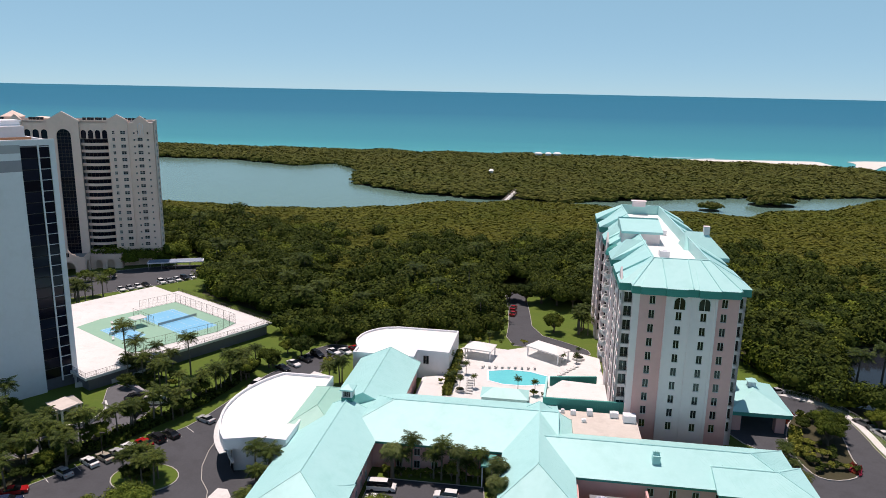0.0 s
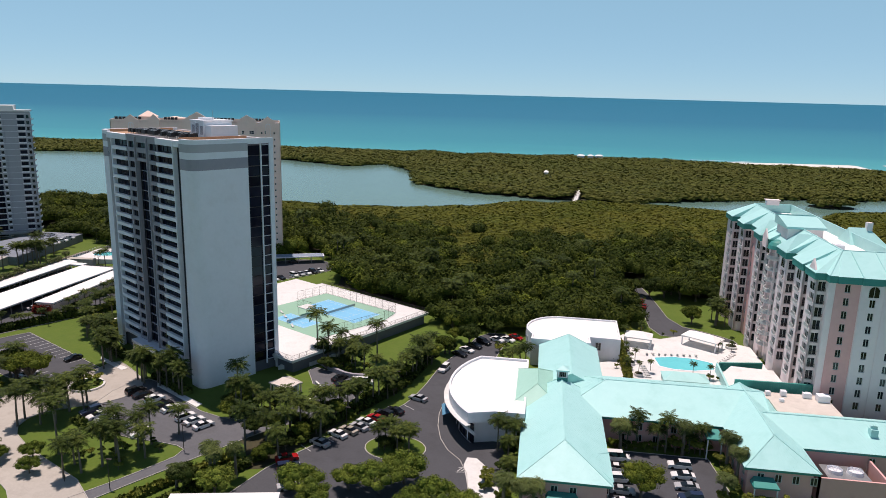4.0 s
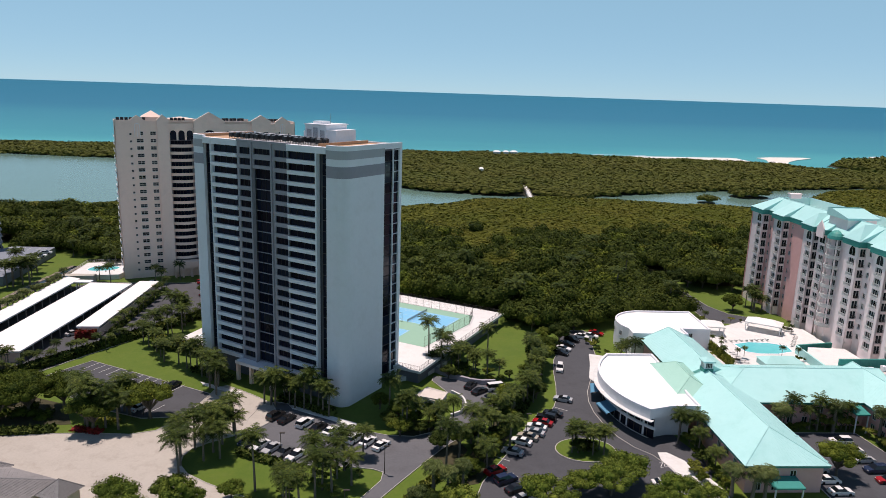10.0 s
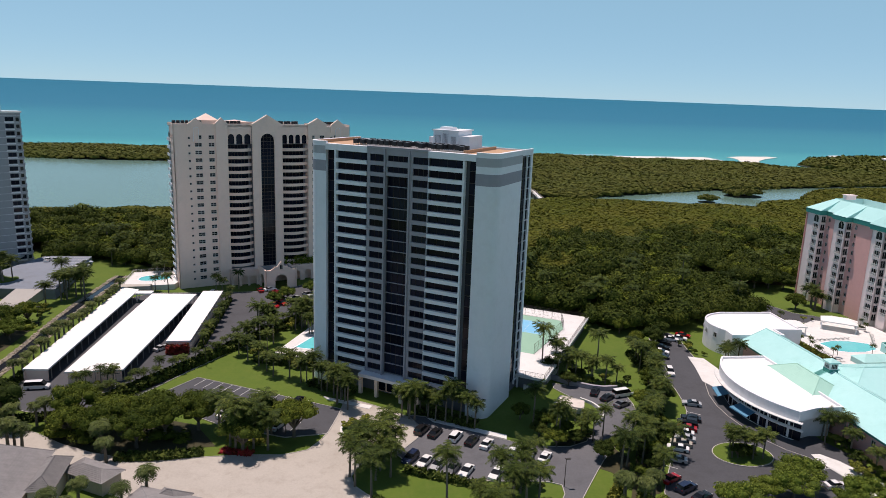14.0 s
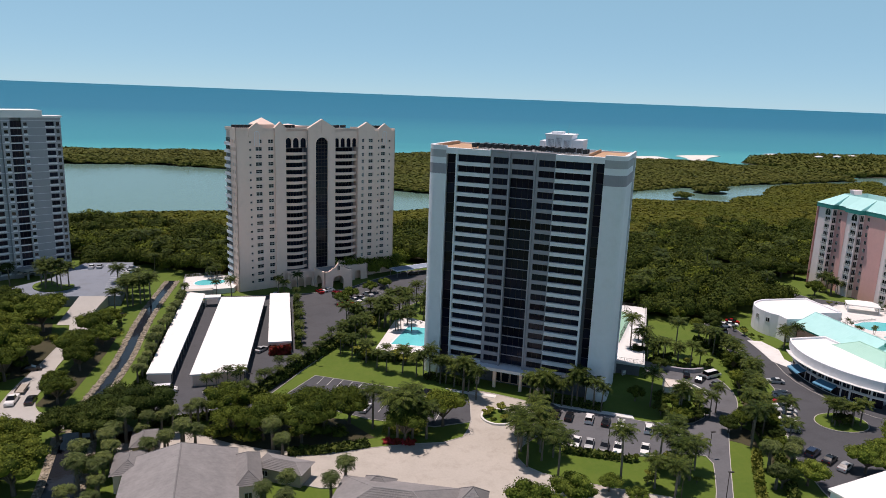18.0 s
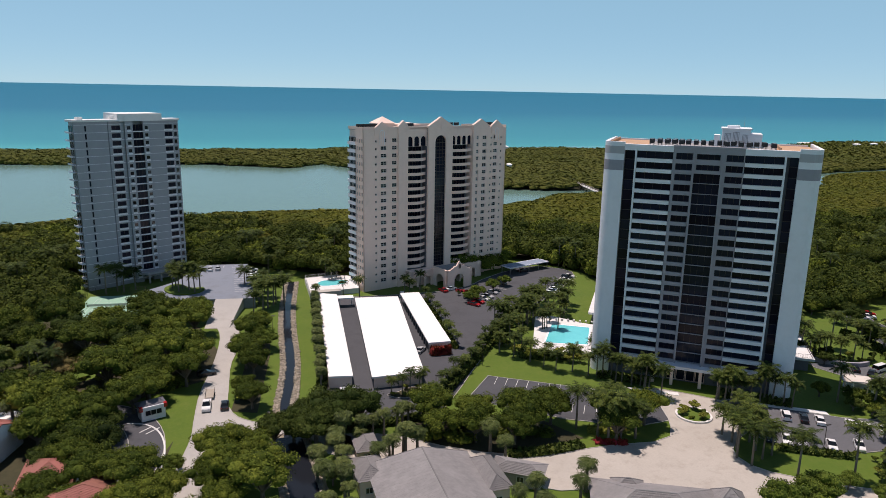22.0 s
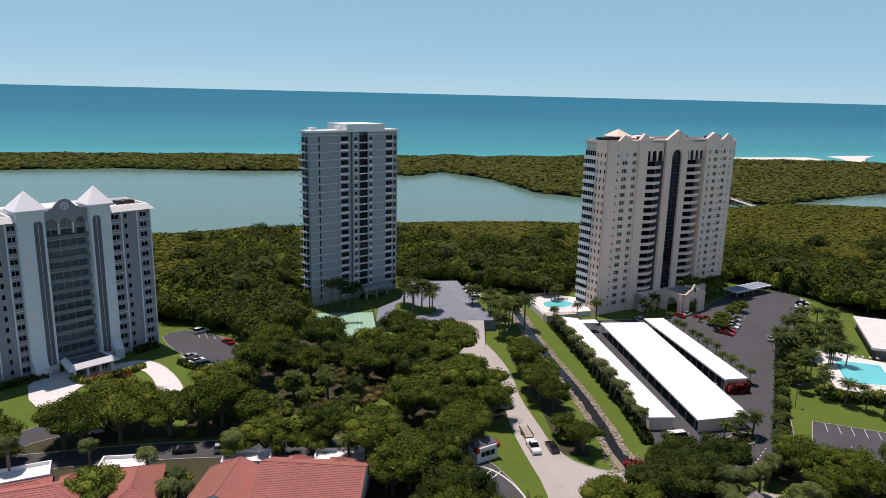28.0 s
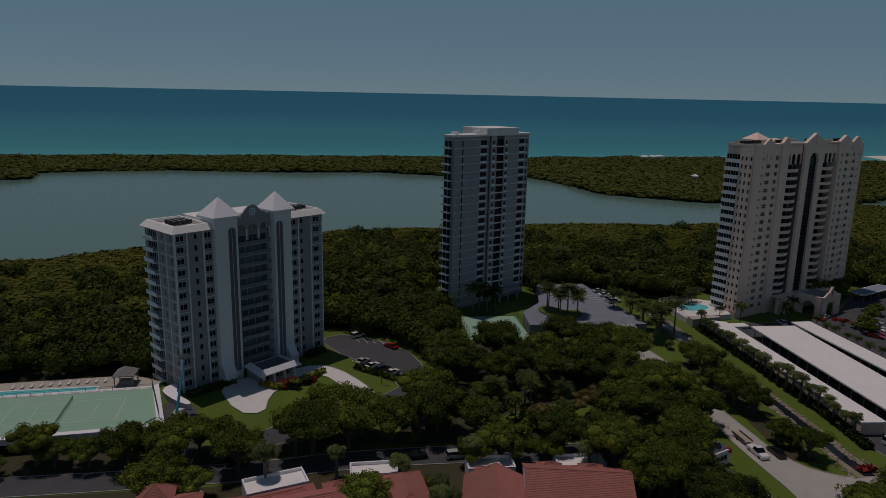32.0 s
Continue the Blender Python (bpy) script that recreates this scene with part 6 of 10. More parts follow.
# canal between stony banks
CANAL = [(-246, 262), (-247.4, 240), (-248.2, 225), (-248.4, 205), (-247.8, 180), (-248.6, 164), (-250, 150), (-248, 128), (-246, 109), (-245, 88)]
slab("canal_bank", ribbon(CANAL, 5.6), -0.3, 0.09, M_BANK, "earthy banks strewn with pale stones", "bank")
slab("canal_bank", ribbon([(-249.4, 136), (-247.6, 124), (-246, 109), (-245, 90)], 9.0), -0.3, 0.1, M_BANK, "earthy canal bank under trees", "bank")
slab("canal_basin", ribbon([(-249.2, 137), (-247.6, 124), (-246, 109), (-245, 88)], 5.6), -0.3, 0.13, M_POND, "dark basin of the canal under trees", "water")
slab("canal_water", ribbon(CANAL, 2.5), -0.3, 0.12, M_POND, "narrow dark canal", "water")


def riprap(line, near, far, n, seed):
    """Loose stones along both banks of a canal."""
    rng = np.random.default_rng(seed)
    vs, ts = [], []
    for k in range(n):
        t = rng.uniform(0, len(line) - 1)
        a, b = np.array(line[int(t)], float), np.array(line[min(int(t) + 1, len(line) - 1)], float)
        d = (b - a) / max(np.linalg.norm(b - a), 1e-6)
        o = rng.uniform(near, far) * rng.choice((-1, 1))
        c = a + (b - a) * (t - int(t)) + np.array([-d[1], d[0]]) * o
        r = rng.uniform(0.18, 0.5)
        vs.append(ICO_V * np.array([r, r * rng.uniform(0.7, 1.2), r * 0.6]) * rng.uniform(0.8, 1.2, (12, 1)) + np.array([c[0], c[1], 0.12]))
        ts.append(12 * k + ICO_F)
    return np_mesh("riprap", np.concatenate(vs), np.zeros((0, 4), int), np.concatenate(ts), M_STONE)


tagged(new("riprap", riprap(CANAL[6:], 2.9, 4.3, 500, 4)), "pale loose stones on the canal bank", "stones", "", "stuff")
tagged(new("riprap", riprap(CANAL[:7], 1.25, 2.7, 1700, 3)), "pale loose stones lining the canal", "stones", "", "stuff")
ROADS.append(ribbon(CANAL, 8))
slab("pond", smooth(POND, 2), -0.3, 0.1, M_POND, "dark pond among trees", "water")
ROADS.append(POND)

g = Geo()
oval = [(-73.5 + 6.6 * math.cos(a), 113 + 5.2 * math.sin(a)) for a in np.linspace(0, 2 * math.pi, 25)[:-1]]
g.prism(oval, 0.1, 0.28)
isl = tagged(part("traffic_island", g, M_KERB), "oval grassed island with trees in the road", "traffic island")
g = Geo()
g.prism([(-73.5 + 6.4 * math.cos(a), 113 + 5.0 * math.sin(a)) for a in np.linspace(0, 2 * math.pi, 25)[:-1]], 0.2, 0.31)
part("turf", g, M_GRASS, isl)
slab("pavement", ccw([(-53.9, 167.7), (-58, 169.4), (-59.8, 161.4), (-62.6, 151.6), (-60.4, 144), (-57.2, 147), (-57.6, 152.4), (-53.6, 159.8)]), -0.2, 0.24, M_CONC, "pale pavement before the curved pavilion", "pavement")
slab("club_apron", ccw(smooth([(-60, 152), (-54, 150), (-52, 120), (-48, 108), (-52, 98), (-57, 104), (-62, 112), (-67, 122), (-69, 138), (-66, 148)], 1)), -0.2, 0.135, M_ASPH, "asphalt apron round the curved pavilion", "road")

# ramp from the canal drive up to the parking deck
g = Geo()
a, b, c, d = (-273.5, 212), (-266.0, 211), (-262.5, 231.2), (-271.5, 231.8)
g.face([(*a, 0.16), (*b, 0.16), (*c, 3.62), (*d, 3.62)])
g.face([(*b, 0.0), (*c, 0.0), (*c, 3.62), (*b, 0.16)])
g.face([(*d, 0.0), (*a, 0.0), (*a, 0.16), (*d, 3.62)])
tagged(part("ramp", g, M_DRIVE), "pale paver ramp up to the parking deck", "ramp", "", "structure")

slab("pavement", [(-140.2, 134.4), (-139.0, 132.2), (-123.6, 122.9), (-123.2, 124.8)], -0.2, 0.25, M_CONC, "pale pavement at the foot of the tower", "pavement")
slab("pavement", [(-164.5, 147.2), (-163.2, 145.2), (-153.4, 139.6), (-152.6, 141.2)], -0.2, 0.25, M_CONC, "pale pavement along the tower front", "pavement")
stripes(road_club, (-59.4, 106.2), (0.75, 0.15), 8, 1.6, 60, 0.15, 0.14, "hatch_line")
stripes(road_club, (-59.6, 105.9), (0.3, 1.75), 2, 6.0, 10, 0.152, 0.12, "hatch_line")

# planted island in the pink block's entrance loop, and the walk along the pond
ISLE = smooth([(57, 152), (56.6, 145), (57.3, 138.4), (59.2, 135.6), (63.3, 135.7), (67.2, 138), (68.6, 142.2), (68.8, 146.7), (70.4, 153.4), (71, 161), (69, 166), (65.5, 167), (61.2, 162.5)], 1)
isl = slab("traffic_island", ISLE, 0.05, 0.3, M_KERB, "planted kerbed island in the entrance loop", "traffic island", None, "")
g = Geo()
g.prism(ccw(offset(ccw(ISLE), -0.25)), 0.2, 0.34)
part("turf", g, M_LITTER, isl)
slab("pavement", ribbon([(62, 178), (67.5, 176.3), (74.2, 172), (76.6, 165.5), (77.2, 157.5), (77, 149.5), (78.5, 139), (86, 117)], 1.8), -0.2, 0.26, M_CONC, "pale concrete walk along the pond", "pavement")
# bank with a curved retaining wall at the charcoal tower's side lane
slab("lawn_bank", smooth([(-101.1, 129.3), (-98.7, 131.8), (-98.2, 137.4), (-100.9, 141), (-104.8, 142.1), (-103.4, 135.6)], 1), -0.2, 0.5, M_GRASS, "small lawn bank behind a curved wall", "grass")
slab("retaining_wall", ribbon([(-101.6, 128.3), (-98.6, 130.4), (-97.4, 134), (-98, 138.5), (-100.6, 141.6)], 0.45), -0.2, 0.95, M_CONC, "low curved concrete retaining wall", "wall")
# asphalt apron by the grey tower's court
paved("service_apron", [(-399, 194), (-395, 196.3), (-390.6, 190.5), (-387.6, 170), (-387.6, 163.2), (-394, 163.3), (-394.8, 176)], M_ASPH, "asphalt service apron beside the court", 0.14, False)

# ---- plants ----
def frond(g, base, yaw, rise, length, droop, rng, s=0, width=0.55, n=6):
    """A feather frond: an arched rib with a drooping blade on either side."""
    d = Vector((math.cos(yaw), math.sin(yaw), 0))
    side = Vector((-d.y, d.x, 0))
    pts = []
    for k in range(n + 1):
        t = k / n
        pts.append(Vector(base) + d * (length * t * (1 - 0.18 * t * droop)) + Vector((0, 0, rise * t * length - droop * length * t * t)))
    # slender leaflets hang from both sides of the rib
    for k in range(n):
        for sub_ in (0.15, 0.6):
            a = pts[k].lerp(pts[k + 1], sub_)
            w = width * math.sin(math.pi * min(1, 0.15 + 0.85 * (k + sub_) / n)) + 0.12
            ax = (pts[k + 1] - pts[k]).normalized()
            for sg in (1, -1):
                tip = a + side * sg * w + ax * w * 0.55 + Vector((0, 0, -w * rng.uniform(0.15, 0.6)))
                h = ax * (0.21 * length / n)
                g.face([a - h, a + h, tip + h * 0.45, tip - h * 0.25], s)
    g.tube(pts[0], pts[n // 2], 0.04, 0.03, 3, s, False)
    g.tube(pts[n // 2], pts[n], 0.03, 0.01, 3, s, False)


def palm_mesh(h, fronds, length, droop, seed, fan=False):
    rng = random.Random(seed)
    g = Geo()
    lean = (rng.uniform(-.04, .04) * h, rng.uniform(-.04, .04) * h)
    n = 5
    r0 = 0.2 if not fan else 0.24
    pts = [Vector((lean[0] * (k / n) ** 2, lean[1] * (k / n) ** 2, h * k / n)) for k in range(n + 1)]
    for k in range(n):
        g.tube(pts[k], pts[k + 1], r0 * (1.25 - 0.5 * k / n), r0 * (1.25 - 0.5 * (k + 1) / n), 7, 0, False)
    trunk = g.mesh("trunk", [M_BARK])
    c = Geo()
    top = pts[-1]
    for k in range(fronds):
        ring = k / fronds
        yaw = 2.39996 * k + rng.uniform(-.2, .2)
        rise = 1.05 - 1.05 * ring + rng.uniform(-.12, .12)
        frond(c, top + Vector((0, 0, 0.25)), yaw, rise, length * rng.uniform(0.85, 1.12) * (0.8 + 0.2 * math.sin(math.pi * ring)), droop * rng.uniform(0.8, 1.2), rng, 0, length * (0.19 if not fan else 0.34), 7 if not fan else 4)
    if not fan:
        c.tube(top - Vector((0, 0, 0.9)), top + Vector((0, 0, 0.4)), 0.17, 0.1, 6)
    crown = c.mesh("crown", [M_PALM if not fan else M_PALM2])
    return trunk, crown


def cards(n, centre, radii, size, rng, shell=0.55):
    """Leaf sprays through the outer part of one ellipsoid clump."""
    d = rng.normal(0, 1, (n, 3))
    d /= np.linalg.norm(d, axis=1)[:, None]
    d[:, 2] = np.where(d[:, 2] < -0.12, -d[:, 2], d[:, 2])
    r = rng.uniform(shell, 1.05, n) ** 0.6
    c = np.array(centre) + d * r[:, None] * np.array(radii)
    nrm = d + rng.normal(0, 0.6, (n, 3)) + np.array([0, 0, 0.25])
    nrm /= np.linalg.norm(nrm, axis=1)[:, None]
    a = np.cross(nrm, rng.normal(0, 1, (n, 3)))
    a /= np.linalg.norm(a, axis=1)[:, None]
    b = np.cross(nrm, a)
    s = (size * rng.uniform(0.6, 1.35, n))[:, None]
    return np.stack([c - a * s - b * s * 0.55, c + a * s - b * s * 0.45, c + a * s * rng.uniform(-0.5, 0.5, (n, 1)) + b * s * 0.8], 1)


def tree_mesh(h, r, clumps, per, size, seed, material, squat=0.62):
    rng = np.random.default_rng(seed)
    g = Geo()
    fork = h * 0.26
    g.tube((0, 0, -0.1), (0.1, 0, fork), 0.32 * r / 4, 0.22 * r / 4, 7, 0, False)
    quads, cores = [], []
    centre_z = h - r * squat * 0.75
    for k in range(clumps):
        a = 2 * math.pi * k / clumps + rng.uniform(-.4, .4)
        d = r * (0.66 if k % 3 else 0.26) * rng.uniform(0.7, 1.2)
        c = (d * math.cos(a), d * math.sin(a), centre_z + rng.uniform(-0.28, 0.36) * r * squat + (0.25 * r * squat if k % 3 == 0 else 0))
        rr = r * rng.uniform(0.27, 0.42)
        g.tube((0.1, 0, fork * 0.95), (c[0] * 0.8, c[1] * 0.8, c[2] - 0.2 * rr), 0.15 * r / 4, 0.05, 5, 0, False)
        quads.append(cards(int(per * 2.3), c, (rr, rr, rr * 0.78), size * 0.78, rng))
        cores.append((ICO_V * np.array([rr, rr, rr * 0.78]) * 0.72 * rng.uniform(0.85, 1.1, (12, 1)) + np.array(c)))
    q = np.concatenate(quads).reshape(-1, 3)
    cv = np.concatenate(cores)
    tris_i = np.concatenate([np.arange(len(q)).reshape(-1, 3)] + [len(q) + 12 * k + ICO_F for k in range(len(cores))])
    return g.mesh("trunk", [M_BARKD]), np_mesh("crown", np.concatenate([q, cv]), np.zeros((0, 4), int), tris_i, material)


def plant(name, meshes, label, category, group):
    ob = thing(name, pose(0, 0, -60), label, category, group)
    part("trunk", meshes[0], None, ob)
    part("crown", meshes[1], None, ob)
    return ob


DRIVE_CLEAR = [(-272, 212), (-271, 186), (-272, 163), (-272, 128), (-261, 128), (-257.5, 140), (-247, 141), (-247, 146), (-256, 149), (-260.6, 158), (-260.6, 212)]


def place(protos, spots, rnd, lo=0.85, hi=1.15, z=0.04, over=False):
    """Copies of the plants of one kind at the spots, each turned and sized a little differently."""
    for k, s in enumerate(spots):
        if not over and protos is not SHRUB and inside(DRIVE_CLEAR, np.array([s[0]]), np.array([s[1]]))[0]:
            continue
        sc = rnd.uniform(lo, hi) * (s[2] if len(s) > 2 else 1)
        m = pose(s[0], s[1], z, 0, 0, rnd.uniform(0, 360)) @ Matrix.Diagonal((sc, sc, sc * rnd.uniform(0.92, 1.1), 1))
        copy_thing(rnd.choice(protos), m)


PALM_T = [plant("palm_tree", palm_mesh(h, 28, 3.5, 0.62, s), "slender palm tree with arching feather fronds", "palm tree", "slender palms") for h, s in ((6.0, 1), (7.2, 2), (8.2, 3))]
PALM_R = [plant("royal_palm", palm_mesh(h, 28, 3.7, 0.62, s), "tall royal palm with a pale trunk", "palm tree", "royal palms") for h, s in ((10.0, 4), (11.5, 5))]
PALM_D = [plant("date_palm", palm_mesh(h, 34, 3.4, 0.5, s), "full-crowned date palm on the lawn", "palm tree", "date palms") for h, s in ((6.0, 6), (7.0, 7))]
PALM_S = [plant("cabbage_palm", palm_mesh(h, 26, 1.9, 0.75, s, True), "short cabbage palm with a dense fan crown", "palm tree", "cabbage palms") for h, s in ((4.2, 8), (5.0, 9))]
TREE_1 = [plant("shade_tree", tree_mesh(h, r, 26, 74, 0.24, s, M_LEAF1), "broad leafy green shade tree", "tree", "shade trees") for h, r, s in ((8.6, 5.6, 1), (9.6, 6.2, 2), (7.6, 5.0, 3))]
TREE_2 = [plant("shade_tree", tree_mesh(h, r, 22, 66, 0.23, s, M_LEAF2), "bright yellow-green leafy tree", "tree", "bright trees") for h, r, s in ((7.0, 4.9, 4), (6.0, 4.4, 5))]
TREE_3 = [plant("shade_tree", tree_mesh(h, r, 26, 74, 0.24, s, M_LEAF3), "dense dark green tree", "tree", "dark trees") for h, r, s in ((9.0, 6.4, 6), (8.0, 5.6, 7))]
TREE_4 = [plant("shade_tree", tree_mesh(h, r, 20, 56, 0.22, s, M_LEAF4), "thin olive-brown tree with sparse leaves", "tree", "brownish trees") for h, r, s in ((7.4, 5.2, 8), (6.6, 4.6, 9))]
SHRUB = [plant("shrub", tree_mesh(h, r, 7, 40, 0.22, s, m, 0.7), "rounded green garden shrub", "shrub", "garden shrubs") for h, r, s, m in ((2.0, 1.3, 10, M_HEDGE), (1.6, 1.1, 11, M_LEAF1), (2.4, 1.5, 12, M_HEDGE2))]


def on_tower_a(u, v):
    """Place in the charcoal tower's own axes, u along its front, v behind it."""
    t = radians(-33.9)
    return (-168.4 + u * math.cos(t) - v * math.sin(t), 160.2 + u * math.sin(t) + v * math.cos(t))


def line_spots(a, b, n, rnd, j=0.6):
    return [(a[0] + (b[0] - a[0]) * k / (n - 1) + rnd.uniform(-j, j), a[1] + (b[1] - a[1]) * k / (n - 1) + rnd.uniform(-j, j)) for k in range(n)]


def free(p, margin=0.0):
    x, y = np.array([p[0]]), np.array([p[1]])
    return not any(inside(list(r), x, y)[0] for r in ROADS)


R = random.Random(21)
# palms along the front of the charcoal tower and its drive
place(PALM_T, [on_tower_a(u + R.uniform(-.5, .5), -5.0 + R.uniform(-1.6, 1.2)) for u in (1, 2.8, 4.6, 6.4, 8, 10, 12, 14, 33.5, 35, 37, 38.6, 40.4, 42.2, 44, 46, 48, 50)], R, 0.8, 1.0)
place(PALM_T, [on_tower_a(u, -8.2) for u in (15.4, 16.6, 34.6, 36)], R, 0.9, 1.1)
place(PALM_T, [(-155, 116), (-151, 115.4), (-149.7, 120), (-158, 110), (-153, 108.5), (-156, 113), (-152, 112), (-148.5, 117), (-155, 119.5), (-157, 106.5), (-150, 109.5)], R, 0.95, 1.15)
place(PALM_T, [(-158.5, 139.5), (-161, 143), (-146, 135)], R, 0.85, 1.1)
place(PALM_T, [(-130, 101), (-125.6, 102), (-134.7, 94.5), (-129, 95), (-133.4, 89.5), (-128, 98), (-122.6, 99.5), (-126, 96), (-121, 110), (-124.5, 105), (-131.5, 92)], R, 0.85, 1.05)
place(TREE_2, [(-144.3, 95), (-141, 90), (-150.5, 92.5)], R, 0.5, 0.62)
place(SHRUB, [(-128 + R.uniform(-9, 9), 100 + R.uniform(-6, 6)) for _ in range(16)], R, 0.6, 1.0)
place(PALM_R, [(-154.2, 97.2), (-140.5, 97.6)], R, 0.95, 1.1)
place(PALM_T, [(-183, 124), (-181.5, 121.8), (-178, 122.6), (-175, 121.8), (-186, 128.5), (-177, 130.5)], R, 1.1, 1.35)
place(PALM_D, [(-177.9, 160.5), (-181.4, 178.4), (-186, 172), (-180, 164), (-182.5, 168), (-189, 176)], R, 0.75, 0.95)
place(PALM_T, [(-186 + R.uniform(-6, 6), 186 + R.uniform(-7, 7)) for _ in range(5)] + [(-162.5 + R.uniform(-2.5, 2.5), 168 + R.uniform(-2, 2), 0.8) for _ in range(4)] + [(-176 + R.uniform(-4, 4), 199 + R.uniform(-4, 4)) for _ in range(5)], R, 0.85, 1.15)
place(PALM_D, [(-176.4, 205), (-168, 213.5), (-169.4, 204), (-171, 197), (-181.2, 190), (-187.6, 181.5), (-176.6, 169.6, 0.7), (-171.4, 166.4, 0.65), (-173.6, 159.2, 0.9), (-173.8, 201.2), (-166.2, 207.6)], R, 0.85, 1.05)
place(PALM_T, [(-157.6, 220.5), (-153, 219.6), (-161.4, 217.4), (-150.7, 216.2), (-164.8, 214.4)], R, 0.85, 1.0)
place(SHRUB, line_spots((-189, 186), (-180, 170), 12, R, 1.6) + line_spots((-181, 171), (-166, 163), 14, R, 1.4) + line_spots((-183, 190), (-176, 200), 7, R, 1.4), R, 1.0, 1.5)
# planting round the lawn by the podium and before the pavilion
place(SHRUB, [(-100.4, 154.9), (-98.5, 151), (-93.9, 150.8), (-90, 148.8), (-86.9, 148.6), (-97.6, 158.6), (-92.9, 157.6), (-89.5, 154), (-95.6, 154.4), (-84.6, 150.4)], R, 0.9, 1.3)
place(PALM_T, [(-100.5, 164), (-96.6, 165), (-95.1, 157.3), (-93.3, 153.2), (-90.4, 151.4), (-87.2, 151.6)], R, 0.7, 0.9)
place(TREE_1, [(-71.4, 190), (-69.6, 180.6), (-71.0, 170), (-73.6, 161), (-79.6, 146.8)], R, 0.5, 0.66)
place(SHRUB, [(-54.5, 172), (-53.9, 176.8), (-55.6, 174.2), (-56.6, 178.4), (-52.6, 170)], R, 0.8, 1.2)
place(TREE_3, [(-9, 246), (-3, 244.5), (2.5, 245), (8, 243.5), (13.6, 242.5), (19, 240.5), (24, 236.5), (6, 250), (16, 248)], R, 0.7, 0.95)
# hedge row with palms between the two car parks
place(PALM_T, line_spots((-170.5, 212), (-217, 144), 34, R, 0.8), R, 0.44, 0.6)
place(PALM_S, line_spots((-240.6, 160), (-238.6, 234), 24, R, 0.5), R, 0.95, 1.2)
place(PALM_T, line_spots((-199.8, 182), (-199.4, 229), 11, R, 0.4), R, 0.55, 0.7)
place(PALM_T, [(-217, 154), (-219, 155.4), (-224, 153.6), (-221.5, 152.4), (-216, 155)], R, 0.6, 0.75)
place(SHRUB, [(-223.6, 152.6), (-221, 151.8), (-218.6, 152.6), (-217, 155.6), (-220, 156)], R, 0.5, 0.7)
place(PALM_D, [(-262.7, 249), (-258.6, 243), (-256, 229), (-252.6, 233), (-254.5, 243), (-256, 250), (-259, 224)], R, 1.0, 1.2)
place(PALM_D, [(-284.4, 241.4), (-279.0, 239.8), (-281.2, 243.2), (-287, 246), (-277.6, 243.6), (-286.4, 249.4), (-283.6, 245.6)], R, 0.95, 1.15, 3.9)
place(PALM_T, [(-308, 259.5), (-305.5, 258), (-311, 256), (-302, 260.5)], R, 1.05, 1.3)
place(PALM_R, [(-105.8, 159), (-102.6, 158.2), (-89.2, 161.4)], R, 0.95, 1.05)
place(PALM_T, [(-97 + R.uniform(-6, 5), 152.5 + R.uniform(-3, 4)) for _ in range(5)] + [(-75.5, 156), (-74.6, 160), (-76.2, 152)], R, 0.75, 1.0)
place(PALM_T, line_spots((-75.8, 170), (-77.5, 148), 7, R, 0.8) + line_spots((-79, 143), (-98, 112), 14, R, 1.6), R, 0.75, 1.0)
place(PALM_T, [(-104, 126), (-107, 122), (-110, 124), (-104.5, 121), (-113, 121.4), (-101.5, 123)], R, 0.7, 0.95)
place(PALM_T, [(-50.5, 119), (-48.5, 115), (-52, 116), (-49.5, 111), (-49, 104)], R, 0.75, 0.95)
place(PALM_S, [(-49.5, 95.5), (-46.5, 93.4), (-44, 93.5)], R, 1.2, 1.4)
place(PALM_T, [(-24.5, 122.6), (-22.5, 123), (-18, 122.8), (-16.4, 122.4), (-11.5, 122.8), (-9.2, 122.6)], R, 0.72, 0.88)
place(PALM_T, [(-49, 163), (-51, 161), (-47.6, 160.4)], R, 0.8, 0.95)
place(PALM_S, [(-232, 120), (-229, 120.6), (-208, 122.5), (-205.5, 102.5), (-209.5, 100), (-197.5, 100.5), (-243, 112), (-244, 118), (-243.4, 105), (-238, 130), (-206, 97), (-194.5, 104.5), (-226, 122.8), (-223.5, 123.2), (-240.5, 95)], R, 1.1, 1.5)
place(PALM_R, [(-128, 262), (-133, 268), (-70, 214), (-33, 226), (-24, 244), (-17, 214)], R, 0.9, 1.15)
place(PALM_T, [(-229, 258), (-233, 262), (-222.5, 236.5), (-228, 240), (-231, 256), (-206, 236.6), (-204, 237.2), (-199, 243)], R, 0.7, 0.95)
place(PALM_T, [(16.0 + R.uniform(-2, 2), 215 + R.uniform(-4, 5)) for _ in range(6)], R, 0.8, 1.0)
place(PALM_S, [(-330, 155.5), (-357.5, 155.5), (-345.5, 151), (-307, 151.5), (-371, 153)], R, 1.2, 1.6)
place(PALM_T, [(-312 + R.uniform(-6, 6), 290 + R.uniform(-6, 4)) for _ in range(5)] + [(-246 + R.uniform(-10, 8), 283 + R.uniform(-5, 6)) for _ in range(8)], R, 0.8, 1.1)

